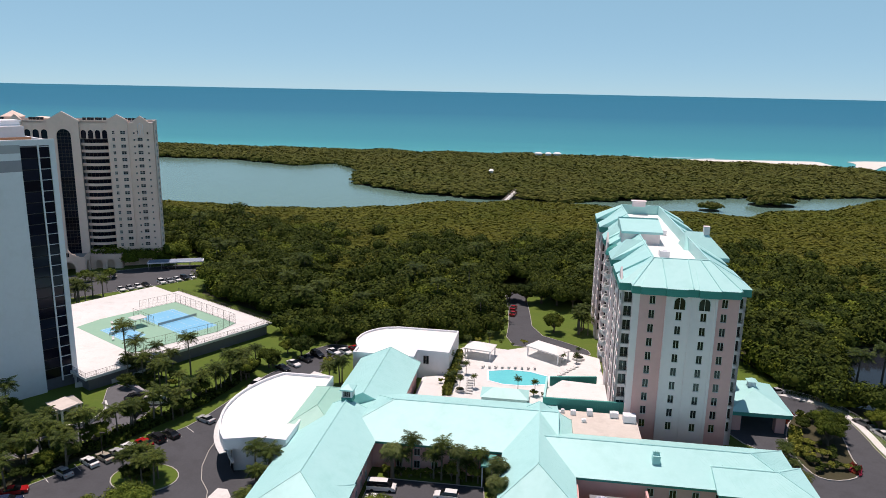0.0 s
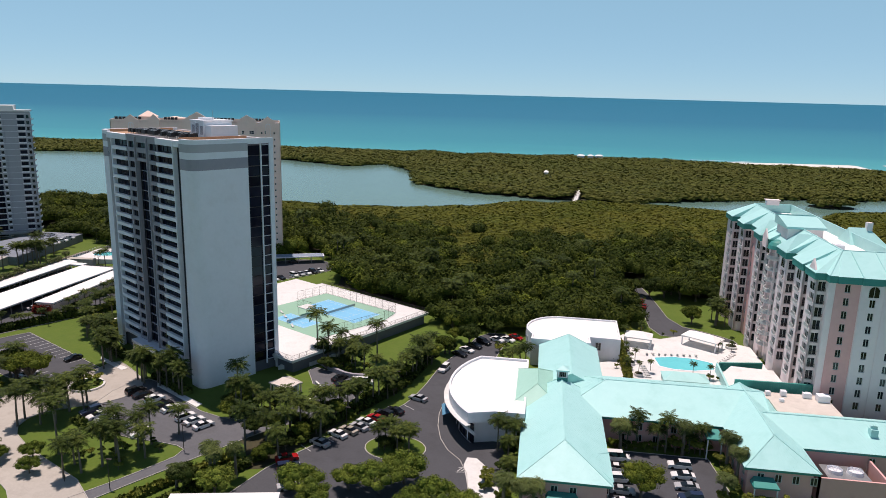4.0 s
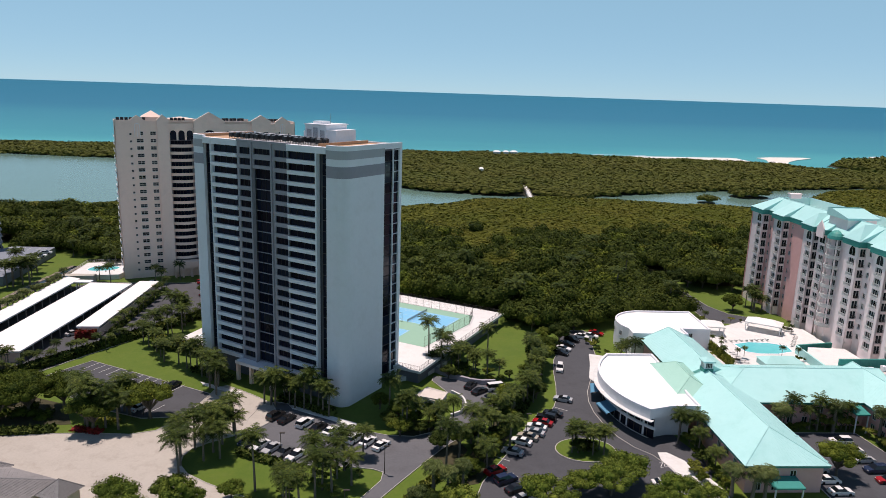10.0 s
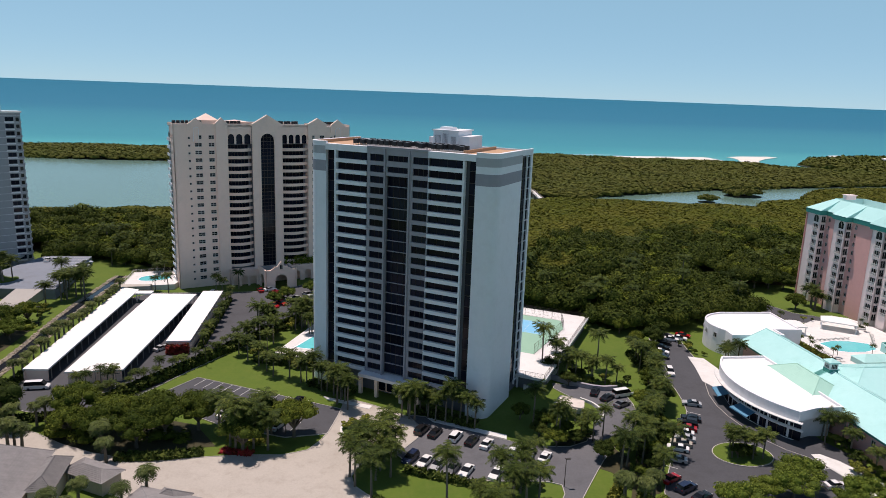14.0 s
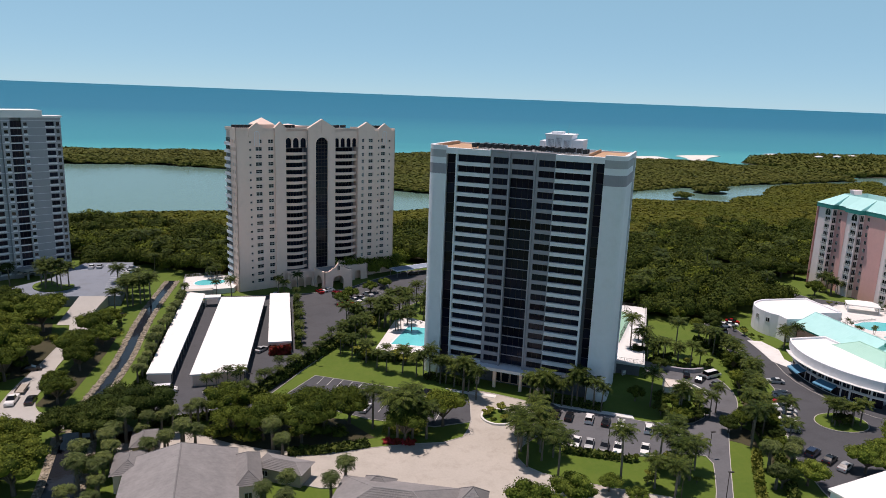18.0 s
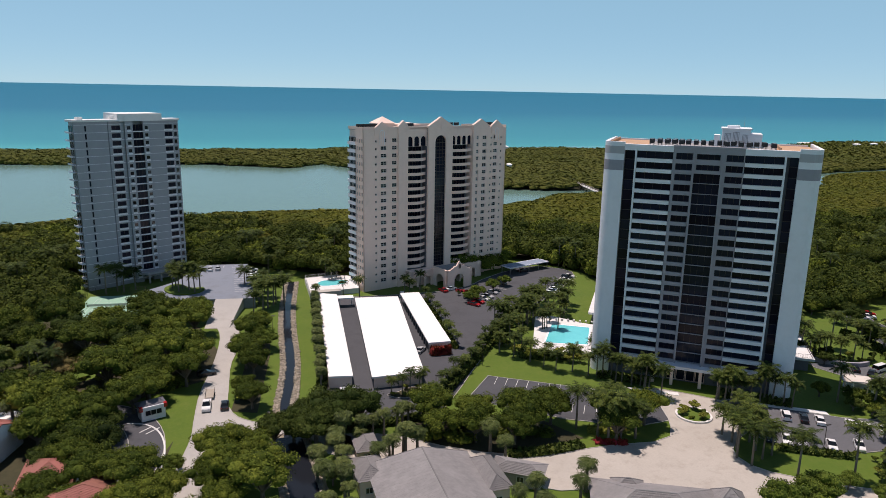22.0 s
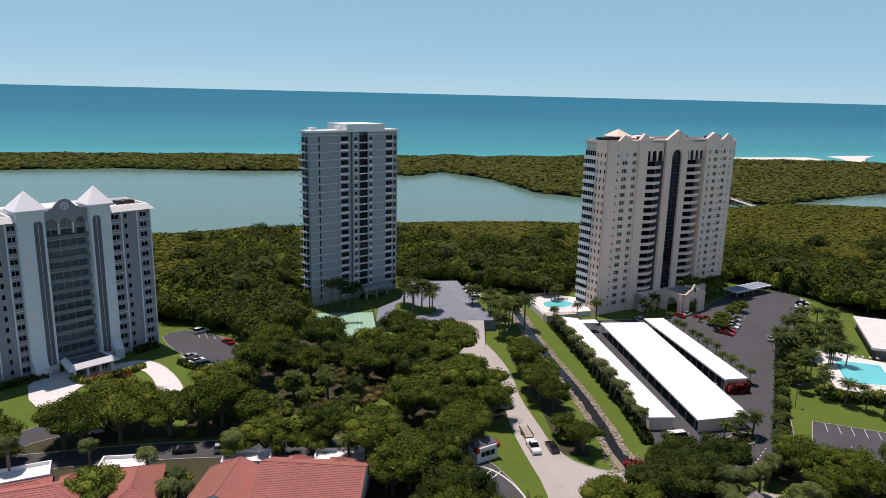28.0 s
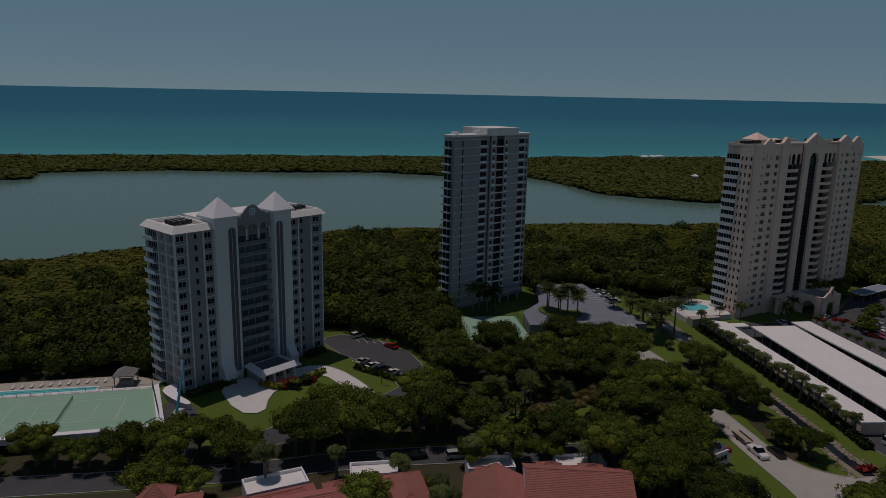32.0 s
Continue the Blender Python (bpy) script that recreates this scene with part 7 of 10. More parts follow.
# palms that stand out of the wood's edge
_e = random.Random(63)
_spots = []
for a, b in zip(WOOD_EDGE[4:-3], WOOD_EDGE[5:-2]):
    for _ in range(max(1, int(math.dist(a, b) / 14))):
        t, far = _e.random(), _e.uniform(5, 34)
        dx, dy = b[0] - a[0], b[1] - a[1]
        L = math.hypot(dx, dy)
        _spots.append((a[0] + dx * t + dy / L * far, a[1] + dy * t - dx / L * far))
place(PALM_T, [p for p in _spots if inside(near_wood, np.array([p[0]]), np.array([p[1]]))[0]], _e, 1.15, 1.5)

# broad trees one by one
place(TREE_1, [(-217, 130), (-210, 127), (-202, 124.5), (-197, 128), (-218, 136.5), (-208.5, 133.5), (-199, 131.5), (-191, 131.5), (-178, 130), (-180, 121), (-170, 127), (-175, 128.5)], R, 0.8, 0.98)
place(TREE_3, [(-241.5, 141.5), (-237, 139.5), (-245, 137.5), (-239.5, 136), (-234, 137.5), (-248, 134.5), (-243.5, 133), (-252, 133)], R, 0.85, 1.05)
place(TREE_1, [(-100.8, 114), (-98.8, 103), (-90, 122.5), (-87.6, 133), (-113.7, 126.8), (-118.3, 132.5), (-110.2, 124), (-113.4, 119), (-94, 113)], R, 0.45, 0.58)
place(TREE_3, [(-104, 158), (-100.8, 150.7), (-97, 154.5), (-73.6, 162.7), (-69.7, 169.7), (-79.5, 138.9), (-97, 118), (-105, 113), (-109, 120), (-116, 124), (-96, 108), (-92, 116)], R, 0.38, 0.52)
place(PALM_T, [(-101, 110), (-98, 116), (-96, 104), (-92.5, 121), (-104, 106), (-90, 113), (-112, 122), (-116, 129)], R, 0.85, 1.1)
place(PALM_D, [(-75.8, 113.4), (-72.6, 110.6), (-72.0, 115), (-74.8, 116), (-70.6, 113), (-73.4, 112.6), (-76.8, 111.6), (-70.2, 110.8)], R, 0.6, 0.85)
place(TREE_3, [(-73, 113), (-75.5, 111.5)], R, 0.3, 0.4)
place(SHRUB, [(-75 + R.uniform(-1.5, 3), 113 + R.uniform(-2, 2)) for _ in range(6)], R, 0.7, 1.0)
place(TREE_3, [(-64.9, 179), (-57.8, 189.5), (-109, 90)], R, 0.5, 0.65)
place(TREE_2, [(-103, 90), (-87, 92), (-79, 96), (-73, 96), (-66, 90), (-61, 92), (-56, 91), (-83, 88), (-154, 92), (-163, 89.5), (-159, 85), (-69, 100)], R, 0.75, 0.95)
place(TREE_1, [(6.6, 214), (-24, 102.7)], R, 0.7, 0.85)
place(SHRUB, [(-27 + 2.1 * k, 122.6 + R.uniform(-.4, .4)) for k in range(10)] + [(-5.6 + R.uniform(-.5, .5), 108 + 2.2 * k) for k in range(6)] + [(-49.4 + R.uniform(-.8, .6), 97 + 2.3 * k) for k in range(9)] + [(-9 + 2.4 * k, 104.6 + R.uniform(-.6, .6)) for k in range(6)], R, 1.0, 1.4)
place(PALM_S, [(-4.8, 111), (-5.2, 117), (-26, 121.4), (-13, 121.6), (-8.6, 105)], R, 1.2, 1.5)
place(TREE_2, [(-184, 224), (-180, 230), (-166, 243), (-172, 237)], R, 0.6, 0.75)
# shaded park beside the canal drive
place(TREE_1, [(-330, 196), (-316, 195), (-302, 192), (-292, 195), (-283, 197), (-275.6, 206), (-287, 209), (-300, 208), (-313, 210), (-326, 211)], R, 1.1, 1.35)
place(TREE_1, [(-337, 183), (-327, 170), (-292, 169), (-282, 170), (-285, 181), (-335, 173), (-278.5, 177), (-277, 188), (-281.5, 161)], R, 1.0, 1.2)
place(TREE_3, [(-308, 200), (-322, 204), (-295.5, 201), (-289, 188), (-333, 189)], R, 0.95, 1.15)
place(TREE_4, [(-307.5, 189), (-303, 174.5), (-296, 176), (-311, 171)], R, 0.85, 1.0)
place(TREE_1, [(-324, 157.5), (-311, 159.5), (-301, 157.5), (-291, 147), (-300, 143), (-283.6, 155), (-296, 151)], R, 0.85, 1.05)
place(TREE_1, [(-256.5, 205), (-258.4, 194.5), (-259.8, 184.2), (-257.4, 173), (-259.6, 177.6)], R, 0.8, 0.95, over=True)
place(TREE_1, [(-259.4, 158.6), (-257.2, 152.4)], R, 0.72, 0.8, over=True)
# crowns that hang over the drive
place(TREE_1, [(-272.8, 178.8), (-275.4, 186), (-273.6, 168.4)], R, 0.85, 1.0, over=True)
place(TREE_1, [(-262.6, 126), (-256.2, 125.4), (-259.4, 131.2), (-260.0, 118), (-270.6, 114.4), (-276.6, 118.6), (-285.4, 113.4), (-279.6, 108.4), (-291.4, 117.6)], R, 0.75, 0.92, over=True)
place(TREE_2, [(-271.6, 126.4)], R, 0.6, 0.65, over=True)
place(TREE_2, [(-255.4, 190), (-287, 163), (-320, 186), (-341, 178), (-285, 203), (-262, 123)], R, 0.8, 1.0)
place(TREE_1, [(-291, 221), (-283.5, 219), (-276.5, 219)], R, 0.85, 1.0)
slab("clearing", smooth([(-324, 170.5), (-309, 171.5), (-296, 178), (-295.5, 184), (-308, 183.5), (-320, 178)], 1), -0.2, 0.11, M_GRASS, "rough grass clearing among the trees", "grass")
place(SHRUB, [(-318 + 2.4 * k + R.uniform(-1, 1), 180 + R.uniform(-9, 5)) for k in range(11)], R, 0.7, 1.2)
place(TREE_1, [(-386, 168.5), (-381, 167), (-389, 163)], R, 0.95, 1.1)
place(TREE_1, [(-365, 171), (-358.5, 174), (-352, 172.5), (-345.5, 169.5), (-339.5, 170.5), (-362.5, 165.5), (-355, 167)], R, 1.15, 1.35)
place(TREE_1, [(-390, 156), (-329, 156.5), (-321, 157), (-314, 156), (-303, 156), (-299, 141)], R, 0.75, 0.95)
place(TREE_1, [(-286, 100), (-280, 105), (-292, 108), (-276, 110), (-284, 121.5), (-290, 129), (-270, 99), (-306, 122), (-298, 111), (-289, 133), (-278, 124)], R, 0.8, 1.0)
place(TREE_1, [(-295.7, 142.8), (-302, 150), (-289, 146), (-281, 160), (-377, 160), (-391, 150), (-366, 166), (-399, 165)], R, 0.95, 1.15)
place(TREE_2, [(-340, 131), (-311, 124), (-385, 152)], R, 0.8, 1.0)
place(TREE_2, [(-352.5, 143.5)], R, 1.25, 1.3)
place(SHRUB, [(-340 + R.uniform(-2, 3), 146 + R.uniform(-4, 4)) for _ in range(10)], R, 0.8, 1.3)
place(PALM_S, [(-338.5, 144), (-336.5, 141), (-339.5, 139.5)], R, 1.0, 1.3)
place(PALM_T, [(-310 + R.uniform(-16, 12), 178 + R.uniform(-12, 12)) for _ in range(7)], R, 0.8, 1.0)
place(PALM_S, line_spots((-239.4, 96), (-239.4, 127), 9, R, 0.7), R, 1.0, 1.25)
place(TREE_1, [(-260.5, 111), (-276, 112), (-254, 113), (-263, 103), (-281, 121)], R, 0.85, 1.05)
place(TREE_3, [(-245.2, 132.4), (-239.8, 141.6), (-245.6, 139.2)], R, 0.72, 0.8)
place(PALM_D, [(-257.5, 236), (-254.5, 230), (-251.8, 236), (-249, 231)], R, 1.15, 1.3)
# thick groves, kept off the paving and houses
KEEP_OFF = [[(-246, 92), (-246, 112), (-200, 112), (-200, 92)], [(-335, 155), (-298, 155), (-298, 128), (-337, 128)], [(-378, 155), (-340, 157), (-340, 140), (-402, 138)], [(-440, 205), (-398, 205), (-398, 172), (-440, 172)], [(-398, 198), (-362, 230), (-372, 243), (-408, 211)], [(-318, 260), (-294, 260), (-294, 226), (-318, 228)], [(-300, 160), (-292, 160), (-292, 153), (-300, 153)], [(-284, 155), (-272, 155), (-272, 130), (-284, 130)]]


def grove(poly, step, seed, mix, lo, hi):
    rnd = random.Random(seed)
    for x, y in scatter(poly, step, seed, 0.36):
        if free((x, y)) and not any(inside(list(h), np.array([x]), np.array([y]))[0] for h in KEEP_OFF):
            place(rnd.choice(mix), [(x, y)], rnd, lo, hi)


def thicket(poly, seed):
    """A close stand of trees at the wood's edge."""
    p = scatter(poly, 4.6, seed, 0.36)
    p = np.array([q for q in p if free(q)])
    woods("thicket", "close stand of leafy green trees", p, swell(p, 5.5, 9.5, 12, seed), 3.4, 210, 0.145, M_WOODB if seed == 40 else M_WOODL, seed, 0.85)


def understorey(poly, seed):
    """Low tangled shrubs on leaf litter that is toned dark for the trees' shade."""
    slab("leaf_litter", poly, -0.2, 0.085, M_LITTER, "leaf litter under trees, toned dark for their shade", "ground")
    p = scatter(poly, 3.0, seed, 0.4)
    p = np.array([q for q in p if free(q) and not any(inside(list(h), np.array([q[0]]), np.array([q[1]]))[0] for h in KEEP_OFF)])
    p = np.array([q for q in p if noise.noise((q[0] / 7, q[1] / 7, seed)) > 0.22])
    if len(p):
        woods("understorey", "low tangled shrubs under the trees", p, swell(p, 1.0, 3.4, 9, seed), 1.9, 46, 0.26, M_LEAF1, seed, 0.6)


slab("leaf_litter", [(-480, 156), (-381, 155.3), (-350, 159.3), (-315, 157.3), (-290, 154.3), (-284, 146), (-281, 130), (-290, 60), (-480, 60)], -0.2, 0.08, M_LITTER, "leaf litter round the houses, toned dark for tree shade", "ground")
slab("leaf_litter", [(-480, 190), (-396, 190), (-381, 163.2), (-480, 163.7)], -0.2, 0.083, M_LITTER, "leaf litter under trees, toned dark for their shade", "ground")
understorey([(-338, 187), (-331, 200), (-329, 218), (-322, 216), (-299, 214), (-284, 216), (-275, 214), (-273, 205), (-268, 193), (-268, 172), (-284, 163), (-315, 166), (-346, 168)], 51)
understorey([(-398, 163), (-384, 163.5), (-372, 170), (-350, 178), (-346, 169), (-380, 163.2)], 52)
understorey([(-259.5, 208), (-253.5, 206), (-253.5, 185), (-256, 150), (-262, 152), (-260, 178)], 53)
understorey([(-263, 140), (-257, 136), (-260, 92), (-266, 92)], 54)
understorey([(-273, 140), (-276, 128), (-298, 128), (-300, 95), (-276, 95)], 55)
understorey([(-222, 138), (-222, 128), (-206, 121), (-186, 124), (-192, 134), (-206, 140)], 56)
understorey([(-117, 118), (-104, 126), (-99, 113), (-103, 104), (-105, 108)], 57)
understorey([(-105, 98), (-101, 106), (-95, 119), (-88, 133), (-80, 146), (-76.5, 158), (-74.5, 158), (-77.5, 144), (-84, 130), (-91, 115), (-98, 100)], 58)
grove([(-430, 170), (-390, 168), (-382, 164), (-395, 160), (-440, 162)], 6.0, 32, [TREE_1, TREE_2, TREE_1], 0.7, 0.9)
grove([(-300, 150), (-285, 152), (-284, 128), (-298, 128)], 6.0, 33, [TREE_1, TREE_1, TREE_3], 0.75, 0.95)
thicket([(-330, 229), (-320, 233), (-321, 258), (-330, 268), (-341, 258), (-350, 247), (-338, 238)], 45)
thicket([(-352, 238), (-336, 240), (-326, 262), (-333, 280), (-345, 262)], 34)
grove([(-272, 135), (-262, 140), (-260, 120), (-262, 95), (-268, 95)], 6.5, 35, [TREE_1, TREE_1], 0.6, 0.8)
place(PALM_S, [(-107, 96.5), (-104.5, 93.5), (-110.5, 90), (-101.5, 96)], R, 1.1, 1.4)
thicket([(-72, 190), (-84, 200), (-70, 206), (-50, 202), (-40, 214), (-28, 232), (-16, 254), (-20, 210), (-30, 196), (-50, 192)], 37)
thicket([(66, 184), (84, 182), (92, 172), (100, 150), (120, 140), (125, 170), (96, 178), (84, 186), (74, 205), (62, 215)], 39)
thicket([(-9, 204), (-12, 222), (-14, 250), (-30, 232), (-40, 214), (-30, 198)], 47)
thicket([(2, 236), (16, 238), (16, 250), (0, 262)], 48)
thicket([(72, 176), (80, 190), (96, 178), (84, 164), (78, 172)], 50)
thicket([(78, 140), (92, 160), (120, 140), (130, 100), (110, 60), (80, 60), (84, 110)], 59)
place(PALM_T, [(-160 + R.uniform(-9, 9), 206 + R.uniform(-8, 10)) for _ in range(12)] + [(-168 + R.uniform(-8, 6), 192 + R.uniform(-6, 6)) for _ in range(5)], R, 0.75, 1.0)
place(PALM_S, line_spots((-236, 128.5), (-219, 139), 8, R, 1.2) + [(-229, 124.5), (-226, 125.5), (-206, 118.5)], R, 1.0, 1.3)
place(PALM_T, [(-22.5, 184), (-18.3, 188), (-20.5, 163), (-17, 172), (-3, 163), (8.4, 184.5), (12.5, 185.5), (-22, 176), (-12.5, 194.5)], R, 0.35, 0.5, 1.6)
place(PALM_T, [(-19, 178), (-19.3, 173.5), (-18.6, 169), (-19.6, 165), (13, 188.5), (-17.4, 161), (-14, 163.5), (1.2, 162)], R, 0.3, 0.42, 2.2)
place(SHRUB, [(-23 + R.uniform(-1, 1), 165 + 3 * k) for k in range(8)] + [(-16 + 3.4 * k, 196 + R.uniform(-1, 1)) for k in range(7)] + [(1 + 2.0 * k, 161.5 + R.uniform(-.6, .6)) for k in range(2)], R, 0.5, 0.85, 1.6)
thicket([(-168, 258), (-150, 276), (-158, 284), (-200, 276), (-212, 264), (-205, 258), (-186, 262)], 40)
thicket([(-243, 268), (-229, 262), (-221, 274), (-230, 286), (-255, 296), (-283, 300), (-284, 282), (-258, 284)], 41)
thicket([(-128, 240), (-126, 258), (-112, 250), (-80, 214), (-78, 206)], 42)
grove([(-246, 98), (-241, 120), (-239, 98)], 5.0, 43, [TREE_3, TREE_1], 0.5, 0.7)


# clipped hedges
def hedge(name, line, w, h, material, label, seed, size=0.2):
    """A clipped hedge along a line: a firm core under leaf sprays."""
    rng = np.random.default_rng(seed)
    rim = ribbon(line, w * 0.8)
    m = len(rim) // 2
    line = [((p[0] + q[0]) / 2, (p[1] + q[1]) / 2) for p, q in zip(rim[:m], rim[m:][::-1])]
    core = np.array([(x, y, z) for z in (0.0, h * 0.88) for x, y in rim])
    n2 = 2 * m
    qs = []
    for a, b in zip(line, line[1:]):
        L = math.dist(a, b)
        n = int(L * (w + 2 * h) * 12)
        t = rng.uniform(0, 1, n)
        off = rng.uniform(-0.5, 0.5, n)
        zz = rng.uniform(0.1, 1.0, n)
        pick = rng.uniform(0, 1, n) < w / (w + 2 * h)
        off = np.where(pick, off, np.sign(off) * 0.5)
        zz = np.where(pick, 1.0, zz)
        d = np.array([b[0] - a[0], b[1] - a[1]]) / L
        c = np.stack([a[0] + (b[0] - a[0]) * t - d[1] * off * w, a[1] + (b[1] - a[1]) * t + d[0] * off * w, zz * h + rng.normal(0, 0.06, n)], 1)
        u, v = rng.normal(0, size, (n, 3)), rng.normal(0, size, (n, 3))
        qs.append(np.stack([c - u - v, c + u - v, c + u + v, c - u + v], 1))
    q = np.concatenate(qs).reshape(-1, 3)
    k0 = len(q)
    ring = [(k0 + k, k0 + (k + 1) % n2, k0 + n2 + (k + 1) % n2, k0 + n2 + k) for k in range(n2)]
    lid = [(k0 + n2 + k, k0 + n2 + k + 1, k0 + 2 * n2 - 2 - k, k0 + 2 * n2 - 1 - k) for k in range(m - 1)]
    ob = new(name, np_mesh(name, np.concatenate([q, core]), np.concatenate([np.arange(len(q)).reshape(-1, 4), np.array(ring + lid)]), np.zeros((0, 3), int), material))
    return tagged(ob, label, "hedge", "clipped hedges")


hedge("hedge", [(-171, 211), (-194, 177), (-216.5, 144)], 2.6, 1.9, M_HEDGE, "long dense green hedge between car parks", 1)
hedge("hedge", [(-241.6, 154), (-239.8, 168), (-238.8, 186), (-238.6, 234)], 2.0, 1.3, M_HEDGE, "green hedge along the carport", 2)
hedge("hedge", [(-200.6, 181), (-200, 229)], 1.2, 1.1, M_HEDGE, "low green hedge beside the carport", 3)
hedge("hedge", [on_tower_a(3, -4), on_tower_a(16, -4)], 2.6, 1.2, M_HEDGE, "green planting under palms at the tower", 4)
hedge("hedge", [on_tower_a(34, -4), on_tower_a(50, -4)], 2.6, 1.2, M_HEDGE, "green planting under palms at the tower", 5)
hedge("hedge", [(-75.2, 172), (-76.2, 150), (-86, 128), (-97, 111)], 2.0, 1.5, M_HEDGE, "green hedge between the roads", 6)
hedge("hedge", [(-104.6, 103.5), (-107.8, 99.5), (-114.3, 89.5), (-122, 77)], 1.2, 1.3, M_HEDGE2, "sunlit golden-green hedge by the drive", 7)
hedge("hedge", [(-101, 101), (-105.5, 93), (-112, 82)], 1.4, 1.6, M_HEDGE, "clipped green hedge by the drive", 8)
hedge("hedge", [(-147, 111.4), (-134, 105)], 1.4, 1.0, M_HEDGE, "low clipped hedge at the car park", 9)
hedge("hedge", [(-236, 137.5), (-222, 139.5), (-216, 141)], 2.0, 1.1, M_HEDGE, "dark clipped hedge along the car park", 20)
hedge("hedge", [(-205, 120), (-196, 119.6), (-188, 121)], 2.2, 1.0, M_HEDGE, "dark low hedge under street trees", 21)
hedge("hedge", [(-184, 126.8), (-176, 124)], 1.6, 0.9, M_HEDGE2, "golden-green hedge at the car park", 10)
hedge("hedge", [(-166, 170), (-176, 168), (-184, 172)], 1.8, 1.2, M_HEDGE, "garden hedge beside the pool", 11)
hedge("hedge", [(-377, 203), (-372, 199), (-366, 203.5), (-361, 210)], 1.4, 1.1, M_HEDGE2, "golden hedge round the entrance bed", 12)
hedge("hedge", [(-352.5, 212), (-347, 207), (-341, 201.5)], 1.3, 1.0, M_HEDGE, "low hedge before parked cars", 13)
hedge("hedge", [(-394, 197.2), (-384, 205.5)], 1.8, 1.2, M_HEDGE, "dark hedge at the foot of the tower", 22)
hedge("hedge", [(-366, 221), (-361.5, 225.5)], 2.0, 1.4, M_HEDGE, "dark hedge at the foot of the tower", 23)
hedge("hedge", [(57.6, 144.5), (58.3, 150), (61, 157)], 1.8, 1.2, M_HEDGE2, "bright green hedge at the porch", 14)
hedge("flower_bed", [(-184.5, 121.8), (-178, 119.8)], 1.6, 0.6, M_RED, "bed of red flowers by the drive", 15)
hedge("flower_bed", [(-209, 177.4), (-203, 177.6)], 1.0, 2.6, M_RED, "red bougainvillea on the carport end", 16)
hedge("flower_bed", [(-372, 202), (-368.5, 205)], 1.6, 0.9, M_RED, "dark red shrubs in the entrance bed", 17)
hedge("hedge", [(-314, 266), (-320, 268), (-326, 276)], 1.6, 1.4, M_HEDGE2, "golden hedge beside the slender tower", 18)
hedge("flower_bed", [(-181, 236.5), (-186, 239)], 1.4, 0.6, M_RED, "bed of red flowers at the porch", 19)
place(SHRUB, [(-156 + 2.6 * math.cos(a), 129 + 2.6 * math.sin(a)) for a in (0, 1, 2, 3, 4, 5)] + [(-368 + R.uniform(-3, 3), 201.5 + R.uniform(-2, 2)) for _ in range(6)] + [(-94 + R.uniform(-7, 5), 154 + R.uniform(-3, 4)) for _ in range(6)] + [(-184 + R.uniform(-4, 4), 231 + R.uniform(-5, 5)) for _ in range(8)] + [(-256 + R.uniform(-2, 2), 214 + R.uniform(-6, 6)) for _ in range(5)] + [(-110 + R.uniform(-5, 5), 124 + R.uniform(-3, 3)) for _ in range(8)] + [(-52 + R.uniform(-2, 1), 104 + R.uniform(-6, 6)) for _ in range(8)], R, 0.7, 1.2)
# planting in and round the pink block's entrance loop
place(TREE_1, [(65.5, 150.5), (67, 155)], R, 0.62, 0.72)
place(TREE_3, [(66.5, 162), (62.5, 157.5)], R, 0.32, 0.42)
place(SHRUB, [(59 + 1.6 * k + R.uniform(-.5, .5), 138.4 + 0.35 * k + R.uniform(-1, 1)) for k in range(6)] + [(60 + R.uniform(-1.5, 6), 144.5 + R.uniform(-3.5, 6)) for _ in range(20)] + [(64 + R.uniform(-2, 4), 164 + R.uniform(-1.6, 1)) for _ in range(5)], R, 0.7, 1.1)
hedge("flower_bed", [(66.6, 138.8), (67.8, 141.6)], 1.5, 1.0, M_RED, "red flowering shrubs on the island", 24)
hedge("flower_bed", [(58.6, 160.5), (62.4, 165)], 1.4, 0.8, M_RED, "orange-red flowers at the porch", 25)
place(TREE_1, [(80.5, 161), (84.5, 164), (90, 166), (81, 153), (96, 166), (83, 146)], R, 0.55, 0.75)
place(TREE_2, [(72.5, 175), (70, 179), (66, 182), (76, 181)], R, 0.6, 0.8)
place(PALM_T, [(52.6, 140), (53.2, 136.5), (52.4, 133), (53.4, 129.5), (51.8, 137)], R, 0.5, 0.65)
place(SHRUB, [(51.6 + R.uniform(-1, 1.2), 129 + 2.2 * k) for k in range(6)], R, 0.7, 1.0)
# wood behind the grey tower's pool and car park
slab("leaf_litter", [(-322, 217), (-296, 217), (-294, 227), (-318, 229), (-326, 226)], -0.2, 0.09, M_LITTER, "dark planting bed at the slender tower's foot", "ground")
thicket([(-366, 247), (-356, 244), (-338, 230), (-331, 214), (-326, 216), (-328, 240), (-345, 258)], 62)
slab("leaf_litter", [(-480, 204), (-450, 208), (-410, 211.5), (-402, 207), (-398, 214), (-380, 238), (-400, 238), (-436, 224), (-480, 200)], -0.2, 0.09, M_LITTER, "leaf litter under trees, toned dark for their shade", "ground")
thicket([(-480, 206), (-450, 211), (-414, 213.5), (-406, 212.5), (-398, 224), (-384, 238), (-400, 240), (-436, 226), (-480, 202)], 61)
hedge("flower_bed", [(-250.4, 146.4), (-246.8, 146.0)], 1.4, 0.8, M_RED, "low red hedge at the canal end", 27)
hedge("flower_bed", [(-371.4, 199.4), (-367.6, 202.6), (-363, 204)], 1.5, 1.0, M_RED, "dark red shrubs in the entrance bed", 26)
for protos in (PALM_T, PALM_R, PALM_D, PALM_S, TREE_1, TREE_2, TREE_3, TREE_4, SHRUB):
    for ob in protos:
        for ch in list(ob.children):
            bpy.data.objects.remove(ch)
        bpy.data.objects.remove(ob)

